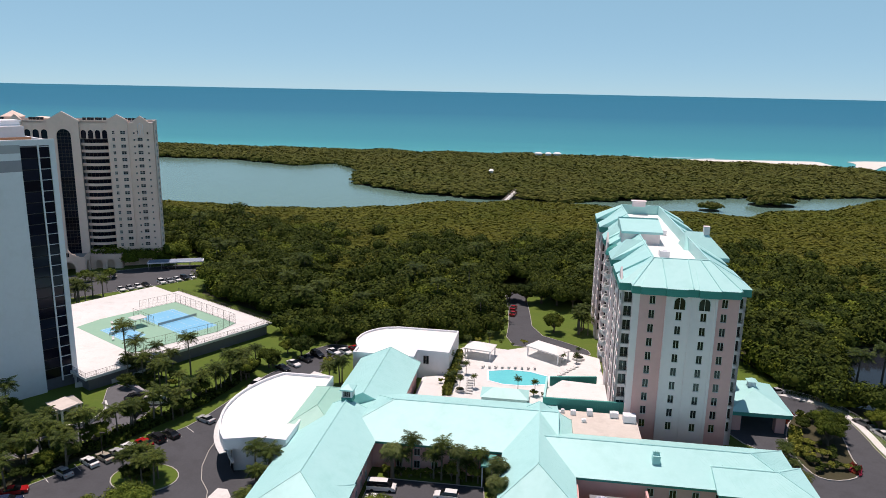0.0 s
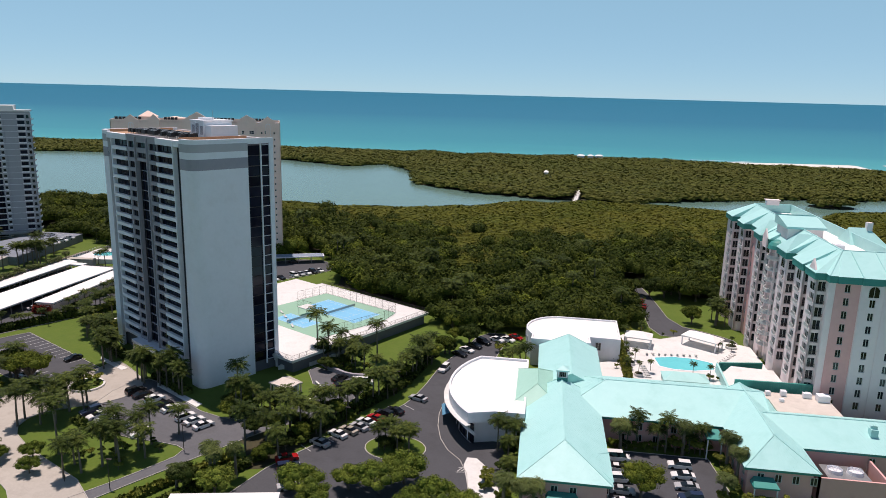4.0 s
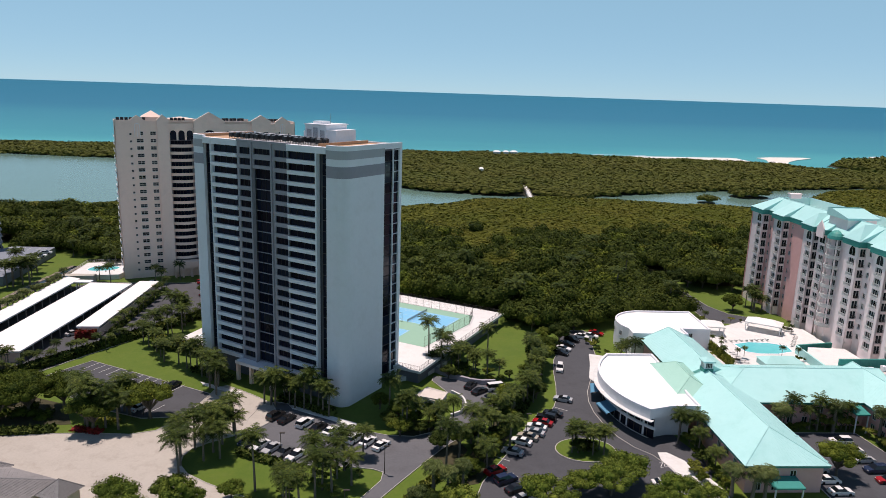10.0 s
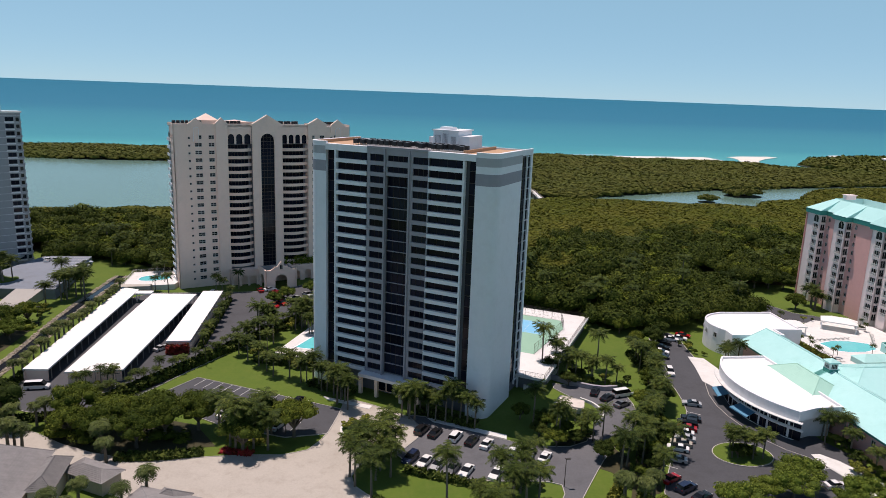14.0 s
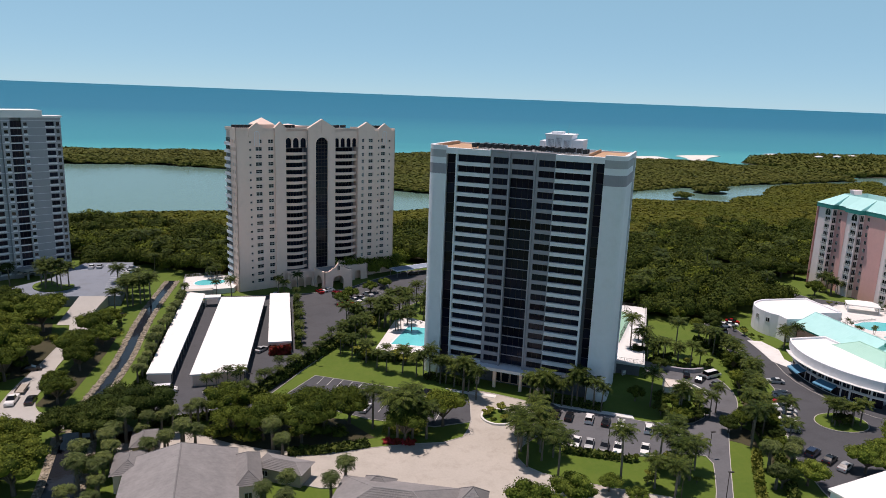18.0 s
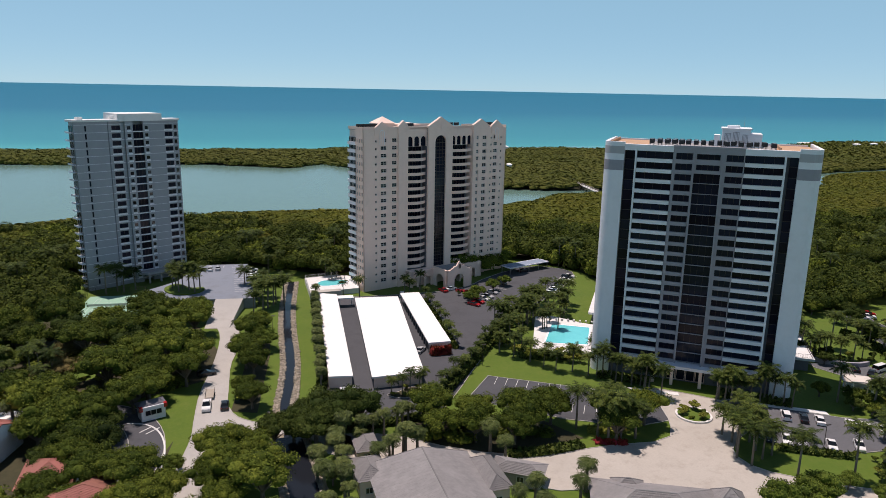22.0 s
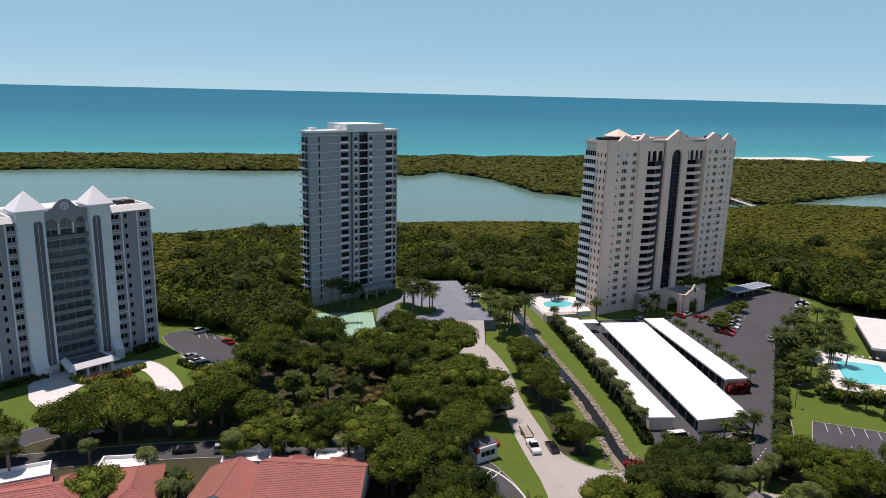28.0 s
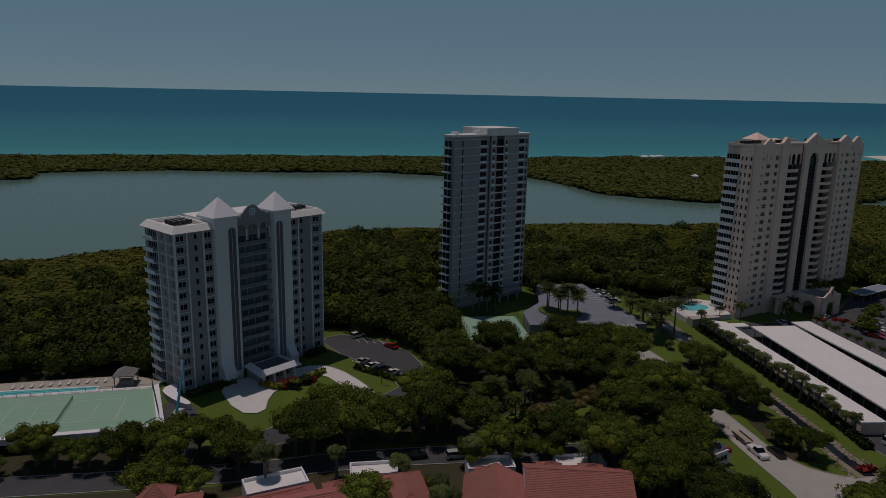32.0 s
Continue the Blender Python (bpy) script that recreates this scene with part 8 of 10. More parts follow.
# ---- clubhouse with aqua metal roofs ----
def ribs_on(g, a, b, c, d, pitch=0.9, r=0.015):
    """Standing seams on the sloping plane whose eave runs a-b and whose top runs d-c."""
    a, b, c, d = [Vector(p) for p in (a, b, c, d)]
    n = max(2, int((b - a).length / pitch))
    for k in range(n + 1):
        t = k / n
        p, q = a.lerp(b, t), d.lerp(c, t)
        if (q - p).length > 0.5:
            g.tube(p, q, r, r, 4, 0, False)


def hip_wing(parent, x0, y0, x1, y1, z0, z1, ends, material, walls=M_PINK, base=0.0):
    """A wing under a hipped or gabled roof; ends: which of -x, +x, -y, +y are hipped. The ridge runs the long way."""
    along_y = (y1 - y0) > (x1 - x0)
    g = Geo()
    g.box(x0 + 0.8, y0 + 0.8, base, x1 - 0.8, y1 - 0.8, z0 - 0.2)
    part("wall", g, walls, parent)
    g = Geo()
    g.box(x0, y0, z0 - 0.55, x1, y1, z0 - 0.05)
    part("fascia", g, M_TEALD, parent, "teal metal fascia")
    e = 0.15
    X0, Y0, X1, Y1 = x0 - e, y0 - e, x1 + e, y1 + e
    if along_y:
        m, h = (X0 + X1) / 2, (X1 - X0) / 2
        p, q = (m, Y0 + (h if "-y" in ends else 0), z1), (m, Y1 - (h if "+y" in ends else 0), z1)
    else:
        m, h = (Y0 + Y1) / 2, (Y1 - Y0) / 2
        p, q = (X0 + (h if "-x" in ends else 0), m, z1), (X1 - (h if "+x" in ends else 0), m, z1)
    A, B, C, D = (X0, Y0, z0), (X1, Y0, z0), (X1, Y1, z0), (X0, Y1, z0)
    g, rb = Geo(), Geo()
    planes = [(A, B, p, p), (B, C, q, p), (C, D, q, q), (D, A, p, q)] if along_y else [(A, B, q, p), (B, C, q, q), (C, D, p, q), (D, A, p, p)]
    for a, b, c, d in planes:
        g.face([a, b, c] if c == d else [a, b, c, d])
        ribs_on(rb, a, b, c, d)
    roof = part("roof", g, material, parent, "standing-seam metal roof")
    part("seams", rb, material, roof)
    caps = Geo()
    caps.tube(p, q, 0.16, 0.16, 6)
    for a, b in ((A, p), (D, p if not along_y else q), (B, p if along_y else q), (C, q)):
        caps.tube(a, b, 0.12, 0.12, 5)
    part("ridge_cap", caps, material, roof)
    return roof


def club():
    T = thing("clubhouse", pose(0, 0, 0), "pink clubhouse wings under bright aqua metal roofs", "building")
    hip_wing(T, -47.2, 96.0, -30.2, 134.0, 6.3, 10.2, ("-y",), M_TEAL)
    hip_wing(T, -36.6, 97.6, -30.0, 108.0, 6.28, 7.6, ("-y", "+y"), M_TEAL)
    hip_wing(T, -40.0, 124.2, 6.0, 147.0, 6.3, 10.2, ("-x",), M_TEAL)
    hip_wing(T, -44.0, 138.0, -28.4, 166.0, 6.3, 10.0, (), M_TEAL)
    hip_wing(T, -50.5, 124.5, -38.0, 146.0, 6.6, 9.9, ("-x", "-y", "+y"), M_TEAL2)
    hip_wing(T, -4.6, 107.6, 9.0, 140.0, 6.3, 10.2, ("-y",), M_TEAL)
    hip_wing(T, 2.0, 117.6, 50.0, 134.4, 6.3, 9.6, ("+x",), M_TEAL)
    hip_wing(T, 34.0, 116.0, 51.5, 128.0, 6.25, 8.4, ("+x",), M_TEAL)
    # cupola
    C = (-38.6, 134.6)
    g = Geo()
    g.box(C[0] - 1.2, C[1] - 1.2, 9.6, C[0] + 1.2, C[1] + 1.2, 10.6)
    part("cupola_base", g, M_TEALD, T)
    g = Geo()
    g.box(C[0] - 1.1, C[1] - 1.1, 10.6, C[0] + 1.1, C[1] + 1.1, 12.2)
    cup = part("cupola", g, M_WHITE, T, "white louvred cupola")
    for dx, dy, rz in ((-0.8, -1.2, 0), (1.2, -0.8, 90), (-1.2, 0.8, -90)):
        put("louvre", window_mesh(1.6, 1.3, 4, 0.06, M_DARK, M_FRAME), cup, C[0] + dx, C[1] + dy, 10.75, rz)
    g = Geo()
    q = [(C[0] - 1.5, C[1] - 1.5), (C[0] + 1.5, C[1] - 1.5), (C[0] + 1.5, C[1] + 1.5), (C[0] - 1.5, C[1] + 1.5)]
    g.prism(q, 12.2, 12.5, bottom=True)
    seam_roof(g, q, [C] * 4, 12.5, 13.3)
    part("cupola_roof", g, M_TEAL, cup)
    # small roof vent on the east wing
    g = Geo()
    g.box(23.2, 121.6, 7.0, 24.6, 123.0, 9.6)
    for k in range(3):
        g.tube((23.5 + 0.4 * k, 122.3, 9.6), (23.5 + 0.4 * k, 122.3, 10.3), 0.28, 0.28, 8)
    part("roof_vent", g, M_TEAL, T)
    # windows
    def row(x, y, step, n, rz, z=3.2, w=1.3, h=1.7):
        for k in range(n):
            put("window", window_mesh(w, h, 2, 0.09, M_GLASSB, M_FRAME), T, x + step[0] * k, y + step[1] * k, z, rz)
    row(-44.5, 96.66, (3.4, 0), 3, 0)
    row(-34.2, 98.2, (2.4, 0), 2, 0)
    row(-44.5, 96.66, (3.4, 0), 3, 0, 0.6)
    row(-30.9, 101, (0, 3.6), 6, 90)
    row(-30.9, 101, (0, 3.6), 6, 90, 0.6)
    row(-46.54, 102, (0, 3.6), 5, -90)
    row(-26, 124.86, (3.6, 0), 6, 0, 3.4)
    row(-26, 124.86, (3.6, 0), 6, 0, 0.7)
    row(-3.94, 111, (0, 3.6), 4, -90, 3.4)
    row(-3.94, 111, (0, 3.6), 4, -90, 0.7)
    row(-2.0, 108.26, (3.2, 0), 4, 0, 3.3)
    row(22, 118.26, (4, 0), 4, 0, 3.3)
    # porches and awnings
    for x0, y0, x1, y1, z in ((-42, 93.6, -36, 96.6, 2.9), (-3.2, 105.6, 1.5, 108.2, 3.4), (-8.6, 120.6, -5.2, 123.6, 5.0)):
        g = Geo()
        q = [(x0, y0), (x1, y0), (x1, y1), (x0, y1)]
        g.prism(q, z - 0.3, z, bottom=True)
        seam_roof(g, q, [(x0 + .6, y1), (x1 - .6, y1), (x1 - .6, y1), (x0 + .6, y1)], z, z + 0.9)
        part("porch_roof", g, M_TEALD, T, "small teal porch roof")
        for x in (x0 + 0.3, x1 - 0.3):
            g = Geo()
            g.box(x - .12, y0 + .2, 0, x + .12, y0 + .44, z - .3)
            part("post", g, M_WHITE, T)
    # walled plant yard with big fans
    g = Geo()
    for a in ((9.2, 108.6, 22.0, 109.0), (21.6, 108.6, 22.0, 117.6), (9.2, 108.6, 9.6, 117.6)):
        g.box(a[0], a[1], 0, a[2], a[3], 5.0)
    part("yard_wall", g, M_PINK, T, "pink plant yard wall")
    g = Geo()
    g.box(11.6, 110.5, 0, 19.5, 115.6, 4.2)
    yard = part("cooling_unit", g, M_STEEL, T, "grey cooling unit")
    for x in (13.6, 17.4):
        g = Geo()
        g.tube((x, 113, 4.2), (x, 113, 4.9), 1.5, 1.4, 16, 0, False)
        g.tube((x, 113, 4.25), (x, 113, 4.35), 1.45, 1.45, 16)
        for k in range(4):
            a = math.pi * k / 4
            g.tube((x - 1.4 * math.cos(a), 113 - 1.4 * math.sin(a), 4.88), (x + 1.4 * math.cos(a), 113 + 1.4 * math.sin(a), 4.88), 0.04, 0.04, 4)
        part("fan", g, M_WHITE, yard)
    return T


club()


def white_blocks():
    # curved pavilion facing the road
    T = thing("curved_pavilion", pose(0, 0, 0), "white curved pavilion with a glazed bow front", "building")
    cx, cy, r = -38.5, 133.5, 26.3
    outer = [(cx + r * math.cos(radians(a)), cy + r * math.sin(radians(a))) for a in np.linspace(141, 220, 15)]
    plan = ccw(outer + [(-53.0, 118.4), (-46.6, 118.4), (-46.6, 150.0)])
    g = Geo()
    g.prism(plan, 5.6, 7.4)
    part("roof_edge", g, M_WHITE, T, "thick white roof edge")
    g = Geo()
    g.prism(offset(plan, -0.5), 7.35, 7.45)
    part("roof", g, M_WROOF, T, "white flat roof")
    g = Geo()
    o, i = plan, offset(plan, -0.45)
    for k in range(len(plan)):
        j = (k + 1) % len(plan)
        g.prism([o[k], o[j], i[j], i[k]], 7.4, 8.0)
    part("parapet", g, M_WHITE, T)
    inner = offset(plan, -1.6)
    g = Geo()
    g.prism(inner, 0, 5.6)
    part("wall", g, M_WHITE, T)
    rr = r - 1.5
    angs = np.linspace(147, 221, 19)
    for a, b in zip(angs, angs[1:]):
        p, q = [(cx + rr * math.cos(radians(t)), cy + rr * math.sin(radians(t))) for t in (b, a)]
        L = math.dist(p, q)
        rz = math.degrees(math.atan2(q[1] - p[1], q[0] - p[0]))
        put("window", window_mesh(L, 1.9, 1, 0.08, M_GLASS, M_FRAME), T, q[0], q[1], 3.3, rz + 180)
        put("window", window_mesh(L, 2.3, 1, 0.08, M_GLASS, M_RAIL), T, q[0], q[1], 0.4, rz + 180)
    band = [(cx + (r - 1.2) * math.cos(radians(a)), cy + (r - 1.2) * math.sin(radians(a))) for a in np.linspace(146, 222, 15)]
    band2 = [(cx + (r - 1.7) * math.cos(radians(a)), cy + (r - 1.7) * math.sin(radians(a))) for a in np.linspace(222, 146, 15)]
    g = Geo()
    g.prism(ccw(band + band2), 2.75, 3.3, bottom=True)
    part("floor_band", g, M_WHITE, T)
    # thin brow over the glazing
    br = [(cx + (r + 1.1) * math.cos(radians(a)), cy + (r + 1.1) * math.sin(radians(a))) for a in np.linspace(150, 222, 15)]
    br2 = [(cx + (r - 0.2) * math.cos(radians(a)), cy + (r - 0.2) * math.sin(radians(a))) for a in np.linspace(222, 150, 15)]
    g = Geo()
    g.prism(ccw(br + br2), 5.45, 5.6, bottom=True)
    part("brow", g, M_FRAME, T, "slatted white brow")
    for a in (166, 190):
        aw = [(cx + k * math.cos(radians(t)), cy + k * math.sin(radians(t))) for k, t in ((r - 1.4, a - 6), (r + 1.6, a - 6), (r + 1.6, a + 6), (r - 1.4, a + 6))]
        g = Geo()
        g.face([(*aw[0], 3.2), (*aw[1], 2.4), (*aw[2], 2.4), (*aw[3], 3.2)][::-1])
        g.face([(*aw[1], 2.4), (*aw[1], 2.1), (*aw[2], 2.1), (*aw[2], 2.4)][::-1])
        part("awning", g, M_AWN, T, "blue fabric awning")
    # far white block with a rounded end
    T = thing("white_hall", pose(0, 0, 0), "white flat-roofed hall with a rounded corner", "building")
    plan = ccw([(-21.5, 170.5), (-21.0, 187.8), (-38.5, 188.2)] + [(-38 + 10 * math.cos(radians(a)), 177 + 11 * math.sin(radians(a))) for a in np.linspace(100, 215, 10)] + [(-46.4, 166.5), (-30.0, 166.0), (-30.0, 171.0)])
    g = Geo()
    g.prism(plan, 0, 7.4)
    part("wall", g, M_WHITE, T)
    g = Geo()
    o, i = plan, offset(plan, -0.4)
    for k in range(len(plan)):
        j = (k + 1) % len(plan)
        g.prism([o[k], o[j], i[j], i[k]], 7.4, 7.9)
    part("parapet", g, M_WHITE, T)
    g = Geo()
    g.prism(offset(plan, -0.42), 7.38, 7.44)
    part("roof", g, M_WROOF, T, "white flat roof")
    for k in range(4):
        a = 120 + 24 * k
        x, y = -38 + 10.05 * math.cos(radians(a)), 177 + 11.05 * math.sin(radians(a))
        put("window", window_mesh(1.6, 1.5, 2, 0.08), T, x, y, 4.6, a + 90 + 180 - 180)
    put("door", window_mesh(1.6, 2.4, 2, 0.1), T, -28.4, 170.45, 4.2, 0)


white_blocks()

# ---- pool terrace of the pink block ----
TERR = ccw([(-28, 147.2), (5, 147.2), (6, 168), (19.0, 172), (19.0, 190), (14, 193), (2, 197.5), (-7, 192), (-18, 194), (-21, 190), (-21, 171), (-28, 168)])
slab("pool_terrace", TERR, 0, 1.6, M_CONC, "bright concrete pool terrace", "terrace")
pool_pl = smooth([(-11.2, 175.2), (-5.9, 177), (-0.2, 176.6), (4.6, 174.2), (4.0, 169.4), (-1.5, 167.4), (-7.0, 167.4), (-10.6, 169)], 0)


def pool(name, poly, z, label):
    g = Geo()
    o = offset(ccw(poly), 0.5)
    for k in range(len(o)):
        j = (k + 1) % len(o)
        p = ccw(poly)
        g.face([(*p[k], z + 0.06), (*p[j], z + 0.06), (*o[j], z + 0.06), (*o[k], z + 0.06)][::-1])
        g.face([(*p[k], z - 0.2), (*p[j], z - 0.2), (*p[j], z + 0.06), (*p[k], z + 0.06)][::-1])
    T = thing(name, pose(0, 0, 0), label, "swimming pool", "", "structure")
    part("coping", g, M_WHITE, T)
    g = Geo()
    g.prism(ccw(poly), z - 0.3, z + 0.02)
    part("pool_water", g, M_POOL, T, "clear turquoise pool water")


pool("swimming_pool", pool_pl, 1.6, "turquoise free-form swimming pool in the terrace")
slab("roof_terrace", [(3.6, 147.3), (18.4, 147.3), (18.6, 167.4), (8.0, 168.5), (4.0, 162.0)], 1.6, 3.4, M_CONC, "pale concrete flat roof terrace", "terrace")


def screen_wall(a, b, z0, z1, t, material, label):
    d = Vector((b[0] - a[0], b[1] - a[1], 0))
    L = d.length
    T = thing("screen_wall", pose(a[0], a[1], 0, 0, 0, math.degrees(math.atan2(d.y, d.x))), label, "wall")
    g = Geo()
    g.box(0, 0, z0, L, t, z1)
    part("panel", g, material, T)
    g = Geo()
    n = int(L / 0.5)
    for k in range(n + 1):
        g.box(L * k / n - 0.04, -0.06, z0, L * k / n + 0.04, 0.0, z1)
    part("ribs", g, material, T)


screen_wall((3.0, 146.2), (25.6, 146.6), 4.0, 8.4, 0.5, M_TEALD, "ribbed teal metal screen wall on the roof")
screen_wall((5.0, 168.6), (16.8, 170.8), 1.6, 4.0, 0.5, M_TEALD, "ribbed teal metal wall by the terrace")
screen_wall((3.2, 147.4), (4.4, 168.0), 1.6, 4.2, 0.5, M_TEAL, "aqua metal wall by the terrace")
slab("service_roof", [(9.2, 133.8), (23.0, 133.8), (23.0, 144.6), (3.4, 144.4), (3.4, 140.2), (9.2, 140.2)], 0, 6.6, M_SANDY, "pale beige flat service roof", "roof")
for k, (x, y, w, d, h) in enumerate(((6.0, 141.6, 0.9, 0.9, 0.9), (9.0, 142.2, 1.1, 0.9, 1.0), (12.5, 142.4, 1.2, 1.2, 1.3), (17.4, 142.2, 1.8, 1.2, 1.2), (20.0, 140.4, 2.6, 2.0, 1.6), (11.2, 139.0, 1.0, 0.8, 0.7), (7.0, 142.8, 0.7, 0.7, 0.8))):
    g = Geo()
    g.box(x, y, 6.72, x + w, y + d, 6.6 + h)
    g.box(x + .1, y, 6.6, x + .25, y + d, 6.72)
    g.box(x + w - .25, y, 6.6, x + w - .1, y + d, 6.72)
    g.tube((x + w / 2, y + d / 2, 6.6 + h), (x + w / 2, y + d / 2, 6.68 + h), 0.35 * w, 0.35 * w, 10)
    tagged(part("plant_unit", g, M_WHITE), "white ventilation unit on the service roof", "air conditioner", "service roof units")


def pavilion(x, y, w, d, rz, z, h, label):
    T = thing("pool_pavilion", pose(x, y, z, 0, 0, rz), label, "pavilion", "pool pavilions")
    q = [(-w / 2, -d / 2), (w / 2, -d / 2), (w / 2, d / 2), (-w / 2, d / 2)]
    g = Geo()
    g.prism(q, h - 0.3, h, bottom=True)
    rl = max(w - d, 0) / 2
    seam_roof(g, q, [(-rl, 0), (rl, 0), (rl, 0), (-rl, 0)], h, h + 1.3)
    part("roof", g, M_WROOF, T)
    for sx in (-1, 1):
        for sy in (-1, 1):
            g = Geo()
            g.box(sx * (w / 2 - .4) - .15, sy * (d / 2 - .4) - .15, 0, sx * (w / 2 - .4) + .15, sy * (d / 2 - .4) + .15, h - .3)
            part("post", g, M_WHITE, T)


pavilion(-14.5, 185.5, 8, 6, -12, 1.6, 3.0, "white hipped pool pavilion")
pavilion(4.5, 188.0, 11, 6, -35, 1.6, 3.0, "long white hipped pool pavilion")
g = Geo()
q = [(-11.5, 155.5), (-0.5, 155.5), (-0.5, 161), (-11.5, 161)]
g.prism(q, 1.6, 3.2)
seam_roof(g, offset(q, 0.3), [(-9, 158.3), (-3, 158.3), (-3, 158.3), (-9, 158.3)], 3.2, 4.6)
tagged(part("pool_hut", g, M_TEAL), "low pool hut with an aqua roof", "hut")
for x, y, r in ((-19, 178, 1.3), (-19.3, 173.5, 1.2), (-18.6, 169, 1.4), (-19.6, 165, 1.3), (13, 188.5, 1.8), (-17.4, 161, 1.2)):
    g = Geo()
    g.tube((x, y, 1.6), (x, y, 2.3), r * 0.85, r, 14)
    T = tagged(part("planter", g, M_CONC), "round pale concrete planter", "planter", "terrace planters")
    b = Geo()
    b.tube((x, y, 2.28), (x, y, 2.33), r * 0.85, r * 0.85, 14)
    part("soil", b, M_SOIL, T)
hedge("hedge", [(-20.4, 185), (-20.4, 158)], 1.6, 3.2, M_HEDGE2, "yellow-green planting along the terrace", 30)


def lounger_mesh():
    g = Geo()
    g.box(-0.3, -0.9, 0.28, 0.3, 0.45, 0.36)
    g.face([(-0.3, 0.45, 0.34), (0.3, 0.45, 0.34), (0.3, 0.95, 0.75), (-0.3, 0.95, 0.75)])
    g.face([(-0.3, 0.45, 0.28), (-0.3, 0.95, 0.69), (0.3, 0.95, 0.69), (0.3, 0.45, 0.28)])
    return g.mesh("cushion", [M_FRAME]), None


def lounger_proto():
    T = thing("sun_lounger", pose(0, 0, -50), "white sun lounger beside the pool", "sun lounger", "pool loungers")
    part("cushion", lounger_mesh()[0], None, T)
    for x in (-0.26, 0.2):
        for y in (-0.8, 0.3):
            g = Geo()
            g.box(x, y, 0, x + .06, y + .06, 0.28)
            part("leg", g, M_STEEL, T)
    return T


LOUNGER = lounger_proto()
RL = random.Random(8)
for a, b, n, z, rz in (((-13, 177.5), (1, 179), 9, 1.6, 175), ((6.5, 174), (12, 182), 7, 1.6, 120), ((-15, 160), (-15.5, 168), 6, 1.6, 90), ((-164, 199.5), (-152, 193.5), 8, 1.0, 155), ((-163, 172), (-172, 175), 5, 1.0, -20), ((-232, 256.5), (-226, 257.2), 5, 2.0, 170), ((-437, 204.2), (-416, 206.5), 11, 1.2, 5), ((-126, 184), (-118, 172), 4, 4.0, 40)):
    for k in range(n):
        t = k / (n - 1)
        copy_thing(LOUNGER, pose(a[0] + (b[0] - a[0]) * t, a[1] + (b[1] - a[1]) * t, z, 0, 0, rz + RL.uniform(-8, 8)))
for ch in list(LOUNGER.children):
    bpy.data.objects.remove(ch)
bpy.data.objects.remove(LOUNGER)

# porte-cochere of the pink block
T = thing("entrance_porch", pose(0, 0, 0), "pink entrance porch under an aqua hipped roof", "porch")
for x0, y0, x1, y1 in ((46.2, 155, 48.2, 157), (55.8, 155, 57.8, 157), (46.2, 168.5, 48.2, 170.5), (55.8, 168.5, 57.8, 170.5)):
    g = Geo()
    g.box(x0, y0, 0, x1, y1, 4.4)
    part("pier", g, M_PINK, T)
q = [(45.2, 154), (58.8, 154), (58.8, 171.4), (45.2, 171.4)]
g = Geo()
g.prism(q, 4.2, 5.2, bottom=True)
part("fascia", g, M_TEALD, T)
g = Geo()
seam_roof(g, offset(q, 0.2), [(52, 160.5), (52, 160.5), (52, 165.5), (52, 165.5)], 5.18, 8.2)
part("roof", g, M_TEAL, T, "aqua metal roof")
g = Geo()
g.box(51.2, 162.2, 7.8, 52.8, 163.8, 9.3)
part("cupola", g, M_WHITE, T)
g = Geo()
seam_roof(g, [(50.8, 161.8), (53.2, 161.8), (53.2, 164.2), (50.8, 164.2)], [(52, 163)] * 4, 9.3, 10.0)
part("cupola_roof", g, M_TEAL, T)

# ---- carports ----
def carport(quad, label, wall_end=False):
    T = thing("carport", pose(0, 0, 0), label, "carport", "carports")
    quad = ccw(quad)
    g = Geo()
    g.prism(quad, 3.1, 3.5, 0, bottom=True)
    part("roof", g, M_WROOF, T, "white flat roof")
    a, b, c, d = [Vector(p) for p in quad]
    n = 14
    for k in range(n + 1):
        t = k / n
        for p, q in ((a, d), (b, c)):
            m = p.lerp(q, t)
            i = m.lerp((a + b + c + d) / 4, 0.06)
            g = Geo()
            g.box(i.x - .1, i.y - .1, 0, i.x + .1, i.y + .1, 3.1)
            part("post", g, M_STEEL, T)
    p, q = a.lerp(b, 0.04), a.lerp(b, 0.96)
    e = (d - a).normalized() * 0.5
    g = Geo()
    g.prism(ccw([tuple(p + e), tuple(q + e), tuple(q + e * 1.5), tuple(p + e * 1.5)]), 0, 3.1)
    part("end_wall", g, M_BEIGE, T, "beige end wall")
    if (b - a).length > 8:
        m1, m2 = a.lerp(b, 0.5) + e, d.lerp(c, 0.5)
        g = Geo()
        s = Vector((0.12, 0))
        g.prism(ccw([tuple(m1 - s), tuple(m1 + s), tuple(m2 + s), tuple(m2 - s)]), 0, 3.1)
        part("middle_wall", g, M_DGREY, T)
    else:
        side = (a, d) if wall_end else (b, c)
        g = Geo()
        m1, m2 = side[0].lerp(b if wall_end else a, 0.03), side[1].lerp(c if wall_end else d, 0.03)
        s = Vector((0.1, 0))
        g.prism(ccw([tuple(m1 - s), tuple(m1 + s), tuple(m2 + s), tuple(m2 - s)]), 0, 2.6)
        part("back_wall", g, M_BEIGE, T)


